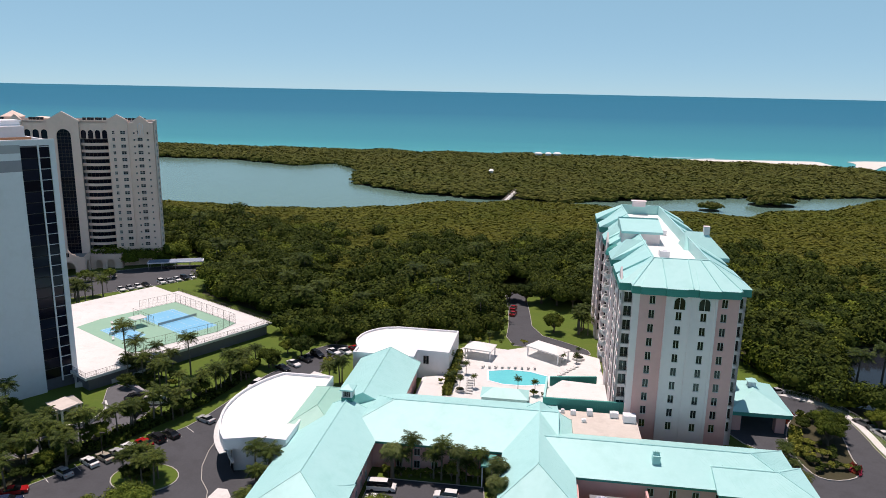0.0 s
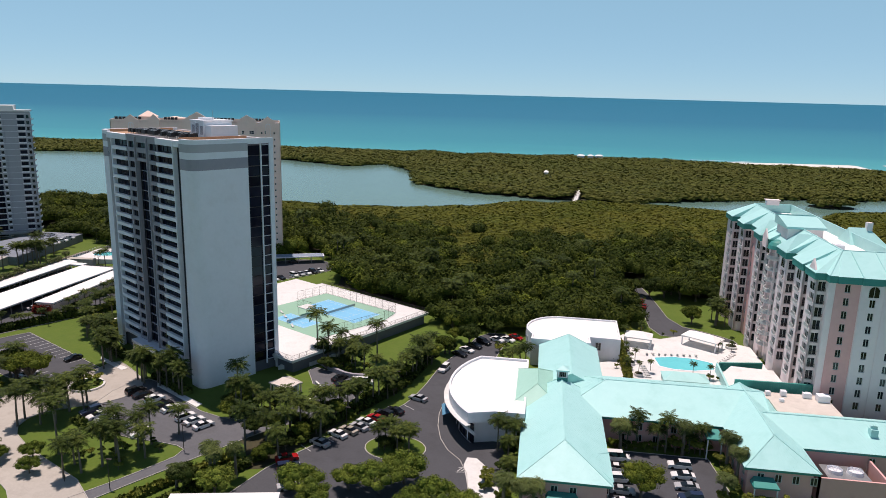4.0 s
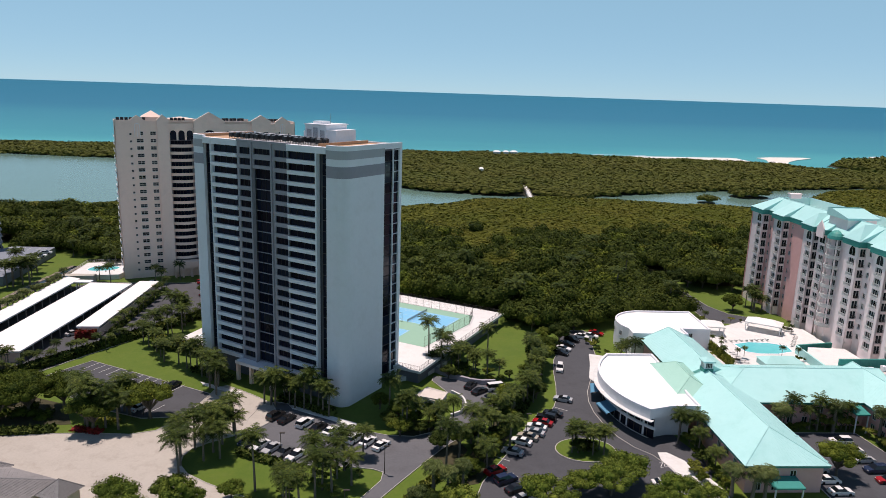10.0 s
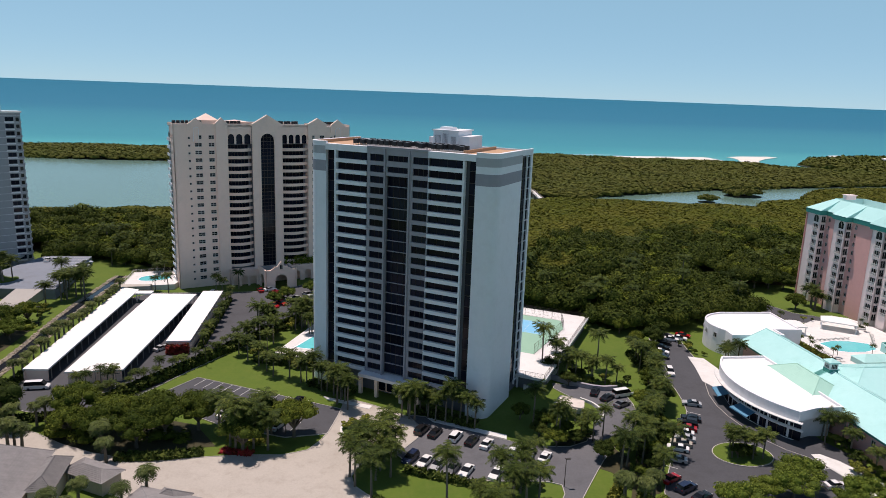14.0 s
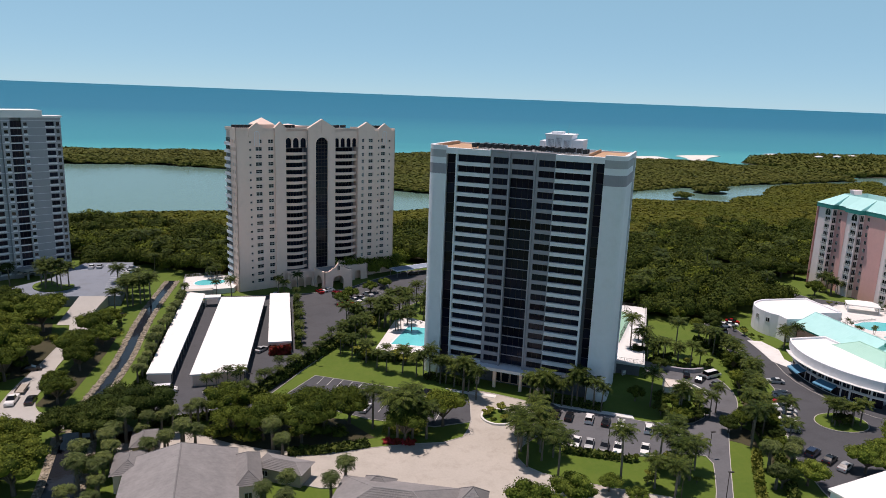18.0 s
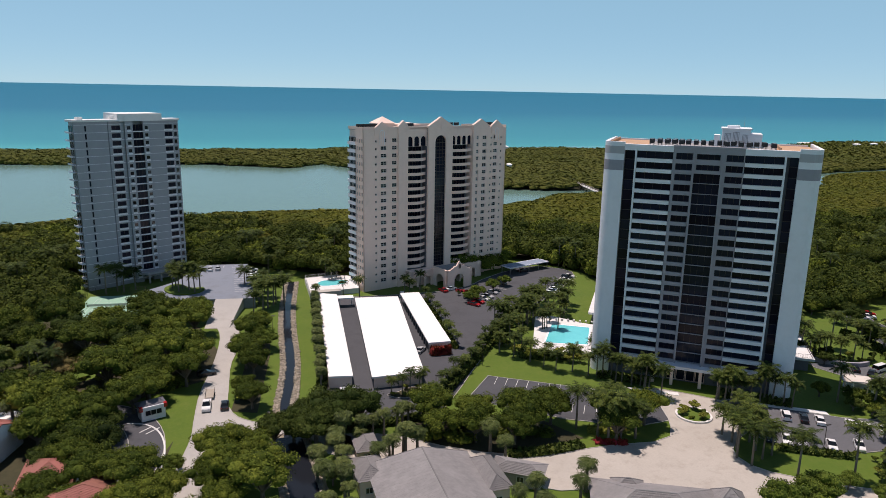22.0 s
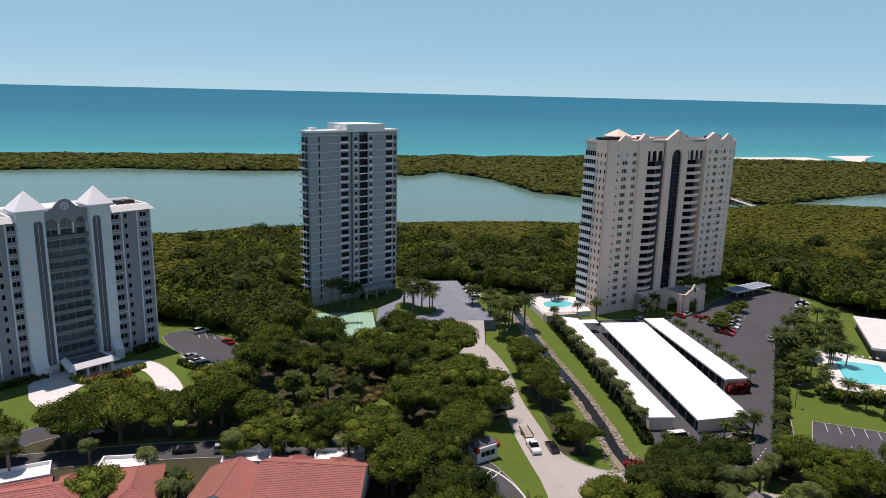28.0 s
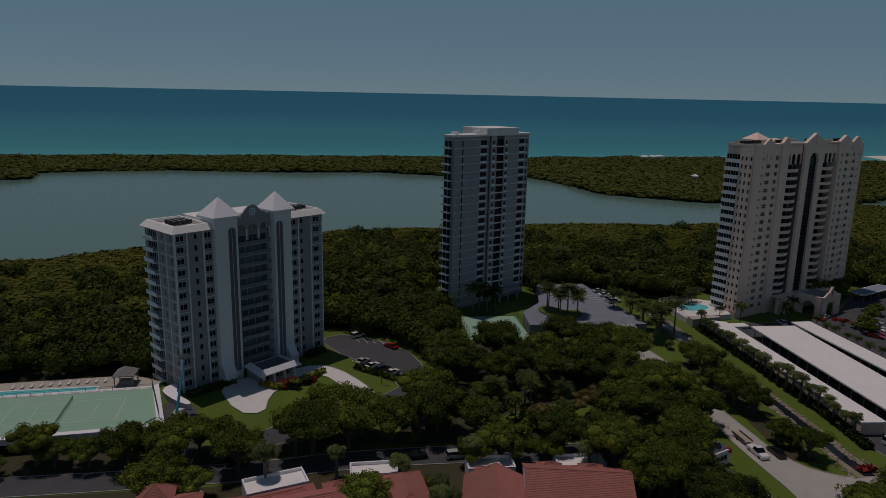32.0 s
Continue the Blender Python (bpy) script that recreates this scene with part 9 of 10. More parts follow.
carport([(-238.9, 160), (-232.8, 159.5), (-231.0, 231), (-237.4, 234)], "long white-roofed carport beside a hedge", True)
carport([(-228.3, 157.6), (-214.7, 158.6), (-210.4, 225.3), (-225.3, 226)], "wide white-roofed double carport")
carport([(-209.3, 178.8), (-202.7, 179), (-202.2, 229), (-209, 229)], "shorter white-roofed carport with red flowers")
g = Geo()
g.box(-231, 226.2, 3.05, -225.6, 229.6, 3.45)
for x, y in ((-230.6, 226.6), (-226.2, 229.2), (-230.6, 229.2), (-226.2, 226.6)):
    g.box(x - .1, y - .1, 0, x + .1, y + .1, 3.05)
tagged(part("link_canopy", g, M_WROOF), "small white link canopy between carports", "canopy")

# ---- tennis podium beside the charcoal tower ----
P = Matrix.Translation((-124.6, 221.0, 0)) @ Matrix.Rotation(radians(-30.0), 4, "Z")


def loc(u, v):
    q = P @ Vector((u, v, 0))
    return (q.x, q.y)


T = thing("tennis_podium", P, "white podium deck with blue tennis courts", "podium")
g = Geo()
pod = [(-1.0, -57), (51.5, -57), (51.5, 0), (0, 0), (0, -2.6), (-11.5, -2.6), (-11.5, -36), (-1.0, -36)]
g.prism(pod, 3.3, 4.0, bottom=True)
part("deck", g, M_CONC, T, "bright white concrete deck")
# dark wall stands for the shaded open parking level below
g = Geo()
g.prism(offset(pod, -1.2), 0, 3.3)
part("recessed_wall", g, M_DGREY, T, "recessed wall coloured dark for the shade under the deck")
g = Geo()
g.prism([(11, -8), (44, -8), (46.5, -16), (44, -41), (12, -41), (10, -33)], 3.9, 4.03)
part("court_surface", g, M_COURTG, T, "green court surface")


def court(parent, x0, y0, L, Wd, z, along_y=True, surface=None):
    """A full court: surface, white lines and net."""
    def bx(g, a, b, c, d, z0, z1):
        g.box(*( (x0 + a, y0 + b, z0, x0 + c, y0 + d, z1) if not along_y else (x0 + b, y0 + a, z0, x0 + d, y0 + c, z1)))
    if surface:
        g = Geo()
        bx(g, -0.3, -0.3, L + 0.3, Wd + 0.3, z, z + 0.012)
        part("court_surface", g, surface, parent, "blue court surface")
    lines = [(0, 0, L, .08), (0, Wd - .08, L, Wd), (0, 0, .08, Wd), (L - .08, 0, L, Wd), (0, Wd * .125, L, Wd * .125 + .06), (0, Wd * .875, L, Wd * .875 + .06), (L * .23, Wd * .125, L * .23 + .06, Wd * .875), (L * .77, Wd * .125, L * .77 + .06, Wd * .875), (L * .23, Wd / 2 - .03, L * .77, Wd / 2 + .03)]
    for a, b, c, d in lines:
        g = Geo()
        bx(g, a, b, c, d, z + 0.012, z + 0.02)
        part("court_line", g, M_LINE, parent)
    g = Geo()
    bx(g, L / 2 - .02, -0.9, L / 2 + .02, Wd + .9, z + 0.25, z + 1.0)
    bx(g, L / 2 - .03, -0.9, L / 2 + .03, Wd + .9, z + 0.95, z + 1.03)
    net = part("net", g, M_STEEL, parent, "grey tennis net")
    for s in (-0.95, Wd + 0.9):
        g = Geo()
        bx(g, L / 2 - .05, s, L / 2 + .05, s + .1, z, z + 1.1)
        part("net_post", g, M_STEEL, net)


court(T, 17.5, -24.0, 23.8, 11.0, 4.03, False, M_COURTB)
court(T, 20.0, -37.5, 13.4, 6.1, 4.03, False, M_COURTB)


def fence(line, z, h, label, step=3.0, material=None, solid=False):
    """A wire fence: posts, rails and thin mesh wires."""
    F = thing("fence", pose(0, 0, z), label, "fence", "fences")
    for a, b in zip(line, line[1:]):
        L = math.dist(a, b)
        n = max(1, round(L / step))
        for k in range(n + 1):
            x, y = a[0] + (b[0] - a[0]) * k / n, a[1] + (b[1] - a[1]) * k / n
            g = Geo()
            g.tube((x, y, 0), (x, y, h), 0.045, 0.045, 5)
            part("post", g, material or M_RAIL, F)
        g = Geo()
        g.tube((*a, h), (*b, h), 0.035, 0.035, 4)
        g.tube((*a, 0.15), (*b, 0.15), 0.03, 0.03, 4)
        m = int(L / 0.45)
        for k in range(m):
            x, y = a[0] + (b[0] - a[0]) * k / m, a[1] + (b[1] - a[1]) * k / m
            g.tube((x, y, 0.1), (x, y, h), 0.012, 0.012, 3, 0, False)
        for zz in (h * 0.35, h * 0.68):
            g.tube((*a, zz), (*b, zz), 0.012, 0.012, 3, 0, False)
        part("wire_panel", g, material or M_RAIL, F)


fence([loc(44, -8), loc(46.5, -16), loc(44, -41)], 4.0, 3.0, "dark wire fence at the tennis court")
fence([loc(28, -25.4), loc(16, -25.4)], 4.0, 3.0, "dark wire fence between the courts")
fence([loc(11, -8), loc(44, -8)], 4.0, 3.0, "dark wire fence behind the tennis court")
fence([loc(11, -8), loc(10, -20)], 4.0, 3.0, "dark wire fence beside the courts")
fence([loc(51, -56.6), loc(51, -0.4), loc(0.4, -0.4)], 4.0, 1.1, "low dark railing round the podium", 2.5)
fence([loc(51, -56.6), loc(36, -56.6)], 4.0, 1.1, "low dark railing along the podium edge", 2.5)
# shade canopy between the courts
q = P @ Vector((24.5, -28.5, 4.03))
T = thing("court_shelter", pose(q.x, q.y, q.z, 0, 0, -30), "white square court shelter on four posts", "shelter")
g = Geo()
sq = [(-2, -2), (2, -2), (2, 2), (-2, 2)]
g.prism(sq, 2.6, 2.75, bottom=True)
seam_roof(g, sq, [(0, 0)] * 4, 2.75, 3.3)
part("roof", g, M_FRAME, T)
for sx in (-1.8, 1.8):
    for sy in (-1.8, 1.8):
        g = Geo()
        g.box(sx - .06, sy - .06, 0, sx + .06, sy + .06, 2.6)
        part("post", g, M_STEEL, T)
# dark car deck face, ramp and retaining wall towards the road
slab("deck_ramp", [(-113.5, 148.5), (-106, 152.5), (-100.5, 160.5), (-111.5, 156.5)], 0, 1.2, M_CONC, "pale concrete ramp at the podium corner", "ramp")
g = Geo()
line = smooth([(-105.5, 156), (-99.4, 150.4), (-93.6, 146.8), (-88.4, 147.2), (-89, 148.0), (-93.6, 147.6), (-99.0, 151.2), (-105, 156.8)], 1)
g.prism(ccw(line), 0, 1.3)
tagged(part("retaining_wall", g, M_GREY), "curved grey retaining wall beside the ramp", "wall")
T = thing("entry_canopy", pose(-106, 134.6, 0, 0, 0, -33.9), "flat beige entry canopy on posts", "canopy")
g = Geo()
g.box(-3.0, -3.0, 2.8, 3.0, 3.0, 3.1)
part("roof", g, M_PAVER, T)
for x in (-2.6, 2.6):
    for y in (-2.6, 2.6):
        g = Geo()
        g.box(x - .15, y - .15, 0, x + .15, y + .15, 2.8)
        part("post", g, M_BEIGE, T)

# ---- pool of the charcoal tower ----
slab("pool_deck", [(-179, 175.5), (-168, 203), (-163, 203.5), (-155, 194), (-146, 187), (-153, 176), (-166, 168)], 0, 1.0, M_CONC, "pale concrete pool deck", "terrace")
pool("swimming_pool", [(-165.4, 194.6), (-154.8, 189.2), (-161.9, 175.2), (-173.6, 179.2)], 1.0, "rectangular turquoise pool beside the tower")
fence([(-176.5, 174.5), (-167, 169.6), (-155, 176)], 1.0, 1.2, "dark low pool railing", 2.5)

# ---- pool of the gabled tower ----
slab("pool_deck", [(-240, 240), (-222, 243), (-219.5, 258), (-228, 263), (-241, 260)], 0, 2.0, M_CONC, "pale raised pool deck", "terrace")
pool("swimming_pool", smooth([(-237, 247), (-226.5, 248.5), (-225, 255), (-236, 255.5)], 2), 2.0, "small turquoise pool on a raised deck")
fence([(-240, 240.2), (-240.8, 259.5), (-228, 262.6)], 2.0, 1.2, "pale low pool railing", 2.5, M_FRAME)
g = Geo()
g.prism(ccw([(-240, 236), (-229, 237.5), (-229, 240), (-240, 239.6)]), 0, 2.9)
tagged(part("planter_wall", g, M_PAVER), "beige planter wall below the pool deck", "wall")

# blue-roofed parking shelter by the gabled tower
T = thing("parking_shelter", pose(-158.5, 257.5, 0, 0, 0, 23.2), "flat blue-grey parking shelter with white fascia", "carport")
g = Geo()
g.box(0, 0, 2.8, 22, 6, 3.2)
part("fascia", g, M_WHITE, T)
g = Geo()
g.box(0.4, 0.4, 3.2, 21.6, 5.6, 3.25)
part("roof", g, mat("blue_grey_roof", (0.20, 0.26, 0.34), (0.25, 0.30, 0.38), 0.8), T)
for x in (0.5, 5.5, 11, 16.5, 21.5):
    for y in (0.5, 5.5):
        g = Geo()
        g.box(x - .1, y - .1, 0, x + .1, y + .1, 2.8)
        part("post", g, M_STEEL, T)

# ---- court and pool of the grey tower ----
PODC = [(-470, 168.5), (-394.1, 174.6), (-401, 198.4), (-470, 193.5)]
T = thing("court_podium", pose(0, 0, 0), "white-edged podium under a tennis court", "podium")
g = Geo()
g.prism(PODC, 2.3, 3.0, bottom=True)
part("deck", g, M_WHITE, T)
g = Geo()
o, i = PODC, offset(PODC, -1.5)
for k in (0, 1):
    g.prism([o[k], o[k + 1], i[k + 1], i[k]], 3.0, 3.6)
part("parapet", g, M_WHITE, T, "broad white parapet")
for x in (-396.5, -404.5, -412.5, -420.5):
    g = Geo()
    g.box(x - 0.25, 175.6 + 0.08 * (x + 396.5), 0, x + 0.25, 176.1 + 0.08 * (x + 396.5), 2.3)
    part("column", g, M_WHITE, T)
# open space behind the columns: its shade is this wall's dark colour
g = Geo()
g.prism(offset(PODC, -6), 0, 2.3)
part("recessed_wall", g, M_DGREY, T, "recessed wall coloured dark for the shade under the deck")
T = thing("tennis_court", pose(-404.5, 181.0, 3.0, 0, 0, 184), "green hard tennis court on a podium", "tennis court")
g = Geo()
g.prism(ccw([tuple((T.matrix_basis.inverted() @ Vector((x, y, 3.0))).to_2d()) for x, y in offset(PODC, -1.5)]), 0.004, 0.02)
part("court_surface", g, M_COURTG, T, "green court surface")
court(T, 1.5, -10.9, 23.8, 11.0, 0.02, False)
fence([(-396.2, 178.5), (-402.2, 197)], 3.0, 3.0, "tall dark wire fence at the court end")
fence([(-402.2, 197), (-465, 192.2)], 3.0, 1.1, "low dark court railing")
slab("pool_deck", [(-450, 196), (-404, 199.5), (-402, 205), (-410, 210), (-450, 207)], 0, 1.2, M_PAVER, "beige pool deck", "terrace")
pool("swimming_pool", [(-450, 197.8), (-416.5, 199.4), (-417, 203.2), (-450, 202)], 1.2, "narrow turquoise pool beside the court")
T = thing("gazebo", pose(-410.4, 204.6, 1.2), "grey shingle-roofed open gazebo", "gazebo")
g = Geo()
q = [(-2.6, -2.6), (2.6, -2.6), (2.6, 2.6), (-2.6, 2.6)]
seam_roof(g, q, [(0, 0)] * 4, 3.0, 4.8)
g.prism(q, 2.8, 3.0, bottom=True)
part("roof", g, M_SHINGLE, T)
for x in (-2.2, 2.2):
    for y in (-2.2, 2.2):
        g = Geo()
        g.box(x - .12, y - .12, 0, x + .12, y + .12, 2.8)
        part("post", g, M_WOOD, T)
g = Geo()
g.box(-1.5, -1.0, 0, 1.5, 1.0, 1.1)
part("counter", g, M_WOOD, T)
# entrance walls at the tower's foot
g = Geo()
g.prism(ccw(smooth([(-401, 199.5), (-397.5, 203.5), (-396.5, 196), (-391.5, 190.5), (-393, 189.5), (-398, 194.5)], 1)), 0, 1.6)
tagged(part("curved_wall", g, M_WHITE), "low white curved garden wall", "wall")

# boom lift against the grey tower
T = thing("boom_lift", pose(-393.6, 185.0, 0.1, 0, 0, 75), "blue telescopic boom lift parked at the tower", "boom lift")
g = Geo()
g.box(-1.6, -1.1, 0.5, 1.6, 1.1, 1.3)
part("chassis", g, M_BLACK, T)
g = Geo()
g.box(-1.5, -1.0, 1.3, 1.3, 1.0, 2.2)
part("turntable", g, M_FRAME, T)
for x in (-1.2, 1.2):
    for y in (-1.15, 1.15):
        g = Geo()
        g.tube((x, y - .2, 0.5), (x, y + .2, 0.5), 0.5, 0.5, 12)
        part("wheel", g, M_TYRE, T)
g = Geo()
g.tube((-1.0, 0, 2.0), (2.4, 0, 9.2), 0.34, 0.32, 6)
boom = part("boom", g, M_LIFT, T, "blue boom")
g = Geo()
g.tube((2.4, 0, 9.2), (4.4, 0, 13.4), 0.24, 0.22, 6)
part("boom_section", g, M_LIFT, boom)
g = Geo()
g.box(3.9, -1.1, 13.2, 5.1, 1.1, 13.35)
for z in (13.8, 14.3):
    for a, b in (((3.9, -1.1), (5.1, -1.1)), ((5.1, -1.1), (5.1, 1.1)), ((5.1, 1.1), (3.9, 1.1)), ((3.9, 1.1), (3.9, -1.1))):
        g.tube((*a, z), (*b, z), 0.04, 0.04, 5)
for x, y in ((3.9, -1.1), (5.1, -1.1), (5.1, 1.1), (3.9, 1.1)):
    g.tube((x, y, 13.3), (x, y, 14.3), 0.04, 0.04, 5)
part("basket", g, M_RAIL, T, "empty dark platform basket")

# ---- green court by the slender tower ----
T = thing("tennis_court", pose(-316.4, 233.4, 0.06, 0, 0, -2), "pale green tennis court among trees", "tennis court")
g = Geo()
g.box(0, -3, 0, 19.4, 20.4, 0.06)
part("court_surface", g, M_COURTG, T, "pale green court surface")
court(T, 3.2, -1.5, 18.0, 11.0, 0.07, True)
fence([(-316.8, 254.4), (-297.0, 253.4), (-296.8, 231)], 0.1, 3.0, "green wire fence round the court", 3.0)
fence([(-316.8, 254.4), (-316.6, 231)], 0.1, 3.0, "green wire fence beside the court", 3.0)


# ---- roofs of small houses ----
def tiled_slope(parent, a, b, c, d, rows, cols, material, thick=0.07, name="tile"):
    """Courses of tiles on the plane with eave a-b and top d-c; every course is one stepped strip of separate tiles."""
    a, b, c, d = [Vector(p) for p in (a, b, c, d)]
    nrm = (b - a).cross(d - a).normalized()
    g = Geo()
    for r in range(rows):
        t0, t1 = r / rows, (r + 1.08) / rows
        p, q, s, u = a.lerp(d, t0), b.lerp(c, t0), b.lerp(c, min(1, t1)), a.lerp(d, min(1, t1))
        w = (q - p).length
        n = max(1, int(cols * w / max((b - a).length, 0.1)))
        for k in range(n):
            x0, x1 = k / n, (k + 0.94) / n
            lo0, lo1, hi1, hi0 = p.lerp(q, x0), p.lerp(q, x1), u.lerp(s, x1), u.lerp(s, x0)
            g.face([lo0 + nrm * thick, lo1 + nrm * thick, hi1 + nrm * 0.01, hi0 + nrm * 0.01])
            g.face([lo0, lo1, lo1 + nrm * thick, lo0 + nrm * thick])
    ob = part(name, g, material, parent)
    ob["kind"] = "stuff"
    return ob


def house(x, y, rz, w, d, eave, ridge, wall_m, roof_m, label, cols, rows, group, hip=True):
    T = thing("house", pose(x, y, 0, 0, 0, rz), label, "house", group)
    g = Geo()
    g.box(-w / 2 + .6, -d / 2 + .6, 0, w / 2 - .6, d / 2 - .6, eave - 0.05)
    part("wall", g, wall_m, T)
    along = w >= d
    h = (d if along else w) / 2
    A, B, C, D = (-w / 2, -d / 2, eave), (w / 2, -d / 2, eave), (w / 2, d / 2, eave), (-w / 2, d / 2, eave)
    k = h if hip is True else float(hip)
    if along:
        p, q = (-w / 2 + k, 0, ridge), (w / 2 - k, 0, ridge)
        planes = [(A, B, q, p), (B, C, q, q), (C, D, p, q), (D, A, p, p)]
    else:
        p, q = (0, -d / 2 + k, ridge), (0, d / 2 - k, ridge)
        planes = [(A, B, p, p), (B, C, q, p), (C, D, q, q), (D, A, p, q)]
    slopes = [q4 for q4 in planes if hip or q4[2] != q4[3]]
    g = Geo()
    for a, b, c, e in slopes:
        g.face([a, b, c] if c == e else [a, b, c, e])
    g.face([A, D, C, B])
    roof = part("roof", g, roof_m, T)
    for a, b, c, e in planes:
        if (a, b, c, e) not in slopes:
            g = Geo()
            g.face([a, b, c])
            part("gable_wall", g, wall_m, T)
    for a, b, c, e in slopes:
        L = (Vector(b) - Vector(a)).length
        tiled_slope(roof, a, b, c, e, rows, max(4, int(L * cols)), roof_m)
    g = Geo()
    g.tube(p, q, 0.16, 0.16, 6)
    for a, b in ((A, p), (B, q if along else p), (C, q), (D, p if along else q)):
        g.tube(a, b, 0.13, 0.13, 5)
    part("ridge_cap", g, roof_m, roof)
    for sx in range(max(1, int(w / 4))):
        put("window", window_mesh(1.4, 1.3, 2, 0.09), T, -w / 2 + 1.6 + 3.6 * sx, -d / 2 + 0.48, 1.0)
    return T


house(-224.0, 99.3, 3, 20.5, 34, 4.0, 8.2, M_BEIGE, M_SHINGLE, "house with a grey shingle hipped roof", 1.1, 22, "grey roofed houses", 3.5)
house(-212.5, 108.5, 4, 5, 12, 3.9, 5.6, M_BEIGE, M_SHINGLE, "grey shingle side wing of the house", 1.1, 8, "grey roofed houses")
house(-234.5, 114.5, 4, 6, 9, 3.9, 5.4, M_BEIGE, M_SHINGLE, "grey shingle side wing of the house", 1.1, 8, "grey roofed houses")
house(-205.8, 110.8, -30, 10.5, 5.6, 3.0, 3.9, M_WOOD, M_SHINGLE, "low grey shingle garage roof", 1.1, 8, "grey roofed houses")
house(-233.8, 126.0, 4, 5.0, 7.6, 3.0, 4.2, M_BEIGE, M_SHINGLE, "small beige gatehouse with a grey shingle roof", 1.1, 6, "grey roofed houses")
house(-187.5, 92.0, -22, 22, 15, 4.0, 7.0, M_BEIGE, M_SHINGLE, "house with a grey shingle hipped roof", 1.1, 16, "grey roofed houses")
house(-189.0, 99.0, -22, 6, 5, 3.9, 5.6, M_BEIGE, M_SHINGLE, "grey shingle dormer wing", 1.1, 6, "grey roofed houses")
house(-173.0, 91.6, -22, 5.5, 5.5, 3.9, 6.2, M_BEIGE, M_SHINGLE, "grey shingle pyramid roof pavilion", 1.1, 6, "grey roofed houses")
house(-313.7, 140.0, -12, 19.4, 15.4, 4.5, 8.0, M_WHITE, M_TILE, "house with a broad red clay tile gable roof", 1.7, 24, "red roofed houses", False)
house(-328.9, 140.4, -13, 12.2, 13, 3.8, 6.5, M_WHITE, M_TILE, "lower house wing with a red clay tile roof", 1.7, 18, "red roofed houses", False)
house(-328.9, 146.6, -12, 5.4, 5.0, 4.3, 6.0, M_WHITE, M_TILE, "small red-tiled pyramid roof", 1.7, 7, "red roofed houses")
house(-316.6, 147.6, -12, 5.0, 3.6, 4.3, 5.6, M_WHITE, M_TILE, "small red-tiled porch roof", 1.7, 7, "red roofed houses")
house(-308.6, 146.2, -12, 5.0, 3.6, 4.3, 5.4, M_WHITE, M_TILE, "small red-tiled porch roof", 1.7, 7, "red roofed houses")
house(-345.2, 141.8, 6, 8.5, 15, 4.2, 6.6, M_WHITE, M_TILE, "red-tiled house beside a white garage", 1.7, 16, "red roofed houses")
house(-367.2, 145.1, 17, 12.5, 5.4, 3.1, 4.3, M_WHITE, M_TILE, "low red-tiled lean-to before a white garage", 1.7, 7, "red roofed houses")
house(-357.0, 146.6, 8, 6.0, 5.0, 3.4, 5.0, M_WHITE, M_TILE, "small red-tiled pyramid roof", 1.7, 7, "red roofed houses")
house(-363.5, 139.0, 12, 22, 11, 4.2, 6.6, M_WHITE, M_TILE, "long low red-tiled house", 1.7, 12, "red roofed houses")
house(-389.0, 140.6, 6, 17, 11, 4.2, 6.4, M_WHITE, M_TILE, "red-tiled house behind trees", 1.7, 14, "red roofed houses")
house(-388.9, 145.0, 6, 6.5, 6.5, 5.0, 7.4, M_WHITE, M_TILE, "red-tiled pyramid roof over a stair", 1.7, 8, "red roofed houses")
house(-377.0, 143.6, 10, 6.4, 5.0, 3.0, 4.5, M_WHITE, M_TILE, "small red-tiled porch roof", 1.7, 7, "red roofed houses")
house(-421.0, 133.0, 14, 20, 15, 4.2, 7.2, M_WHITE, M_TILE, "red-tiled house behind trees", 1.7, 16, "red roofed houses")
house(-285.5, 113.0, 35, 16, 12, 4.2, 6.8, M_WHITE, M_TILE, "red-tiled house behind trees", 1.7, 14, "red roofed houses")
house(-292.0, 124.5, 5, 10, 11, 4.2, 6.4, M_WHITE, M_TILE, "red-tiled house behind trees", 1.7, 12, "red roofed houses")


def garage(x, y, rz, w, d, h, label):
    T = thing("garage", pose(x, y, 0, 0, 0, rz), label, "garage", "white garages")
    g = Geo()
    g.box(0, 0, 0, w, d, h)
    part("wall", g, M_WHITE, T)
    g = Geo()
    for a in ((0, 0, w, .3), (0, d - .3, w, d), (0, .3, .3, d - .3), (w - .3, .3, w, d - .3)):
        g.box(a[0], a[1], h, a[2], a[3], h + 0.7)
    part("parapet", g, M_WHITE, T)
    g = Geo()
    g.box(.3, .3, h, w - .3, d - .3, h + .06)
    part("roof", g, M_WROOF, T)
    g = Geo()
    n = int(w / 0.8)
    for k in range(n):
        g.box(0.4 + 0.8 * k, d - 0.05, h - 0.9, 0.7 + 0.8 * k, d + 0.04, h - 0.2)
    part("vents", g, M_DARK, T)


garage(-373.6, 146.4, 17, 11.5, 5.6, 2.7, "white flat-roofed garage with parapet")
garage(-355.0, 151.0, 0, 9.6, 4.8, 2.6, "white flat-roofed garage with parapet")
garage(-332.0, 150.8, -2, 9.5, 4.9, 2.6, "white flat-roofed garage with parapet")
garage(-314.0, 149.9, -3, 10.0, 4.6, 2.6, "white flat-roofed garage with parapet")
garage(-300.0, 154.4, 2, 5.6, 3.6, 2.6, "small white garage under trees")
garage(-391.0, 145.8, 14, 9.5, 5.6, 2.7, "white flat-roofed garage with parapet")
T = thing("gate_kiosk", pose(-280.9, 149.8, 0.2, 0, 0, 24), "white gate kiosk with a dark roof and red ends", "kiosk")
g = Geo()
g.box(0, 0, 0, 5.2, 3.4, 3.3)
part("wall", g, M_WHITE, T)
g = Geo()
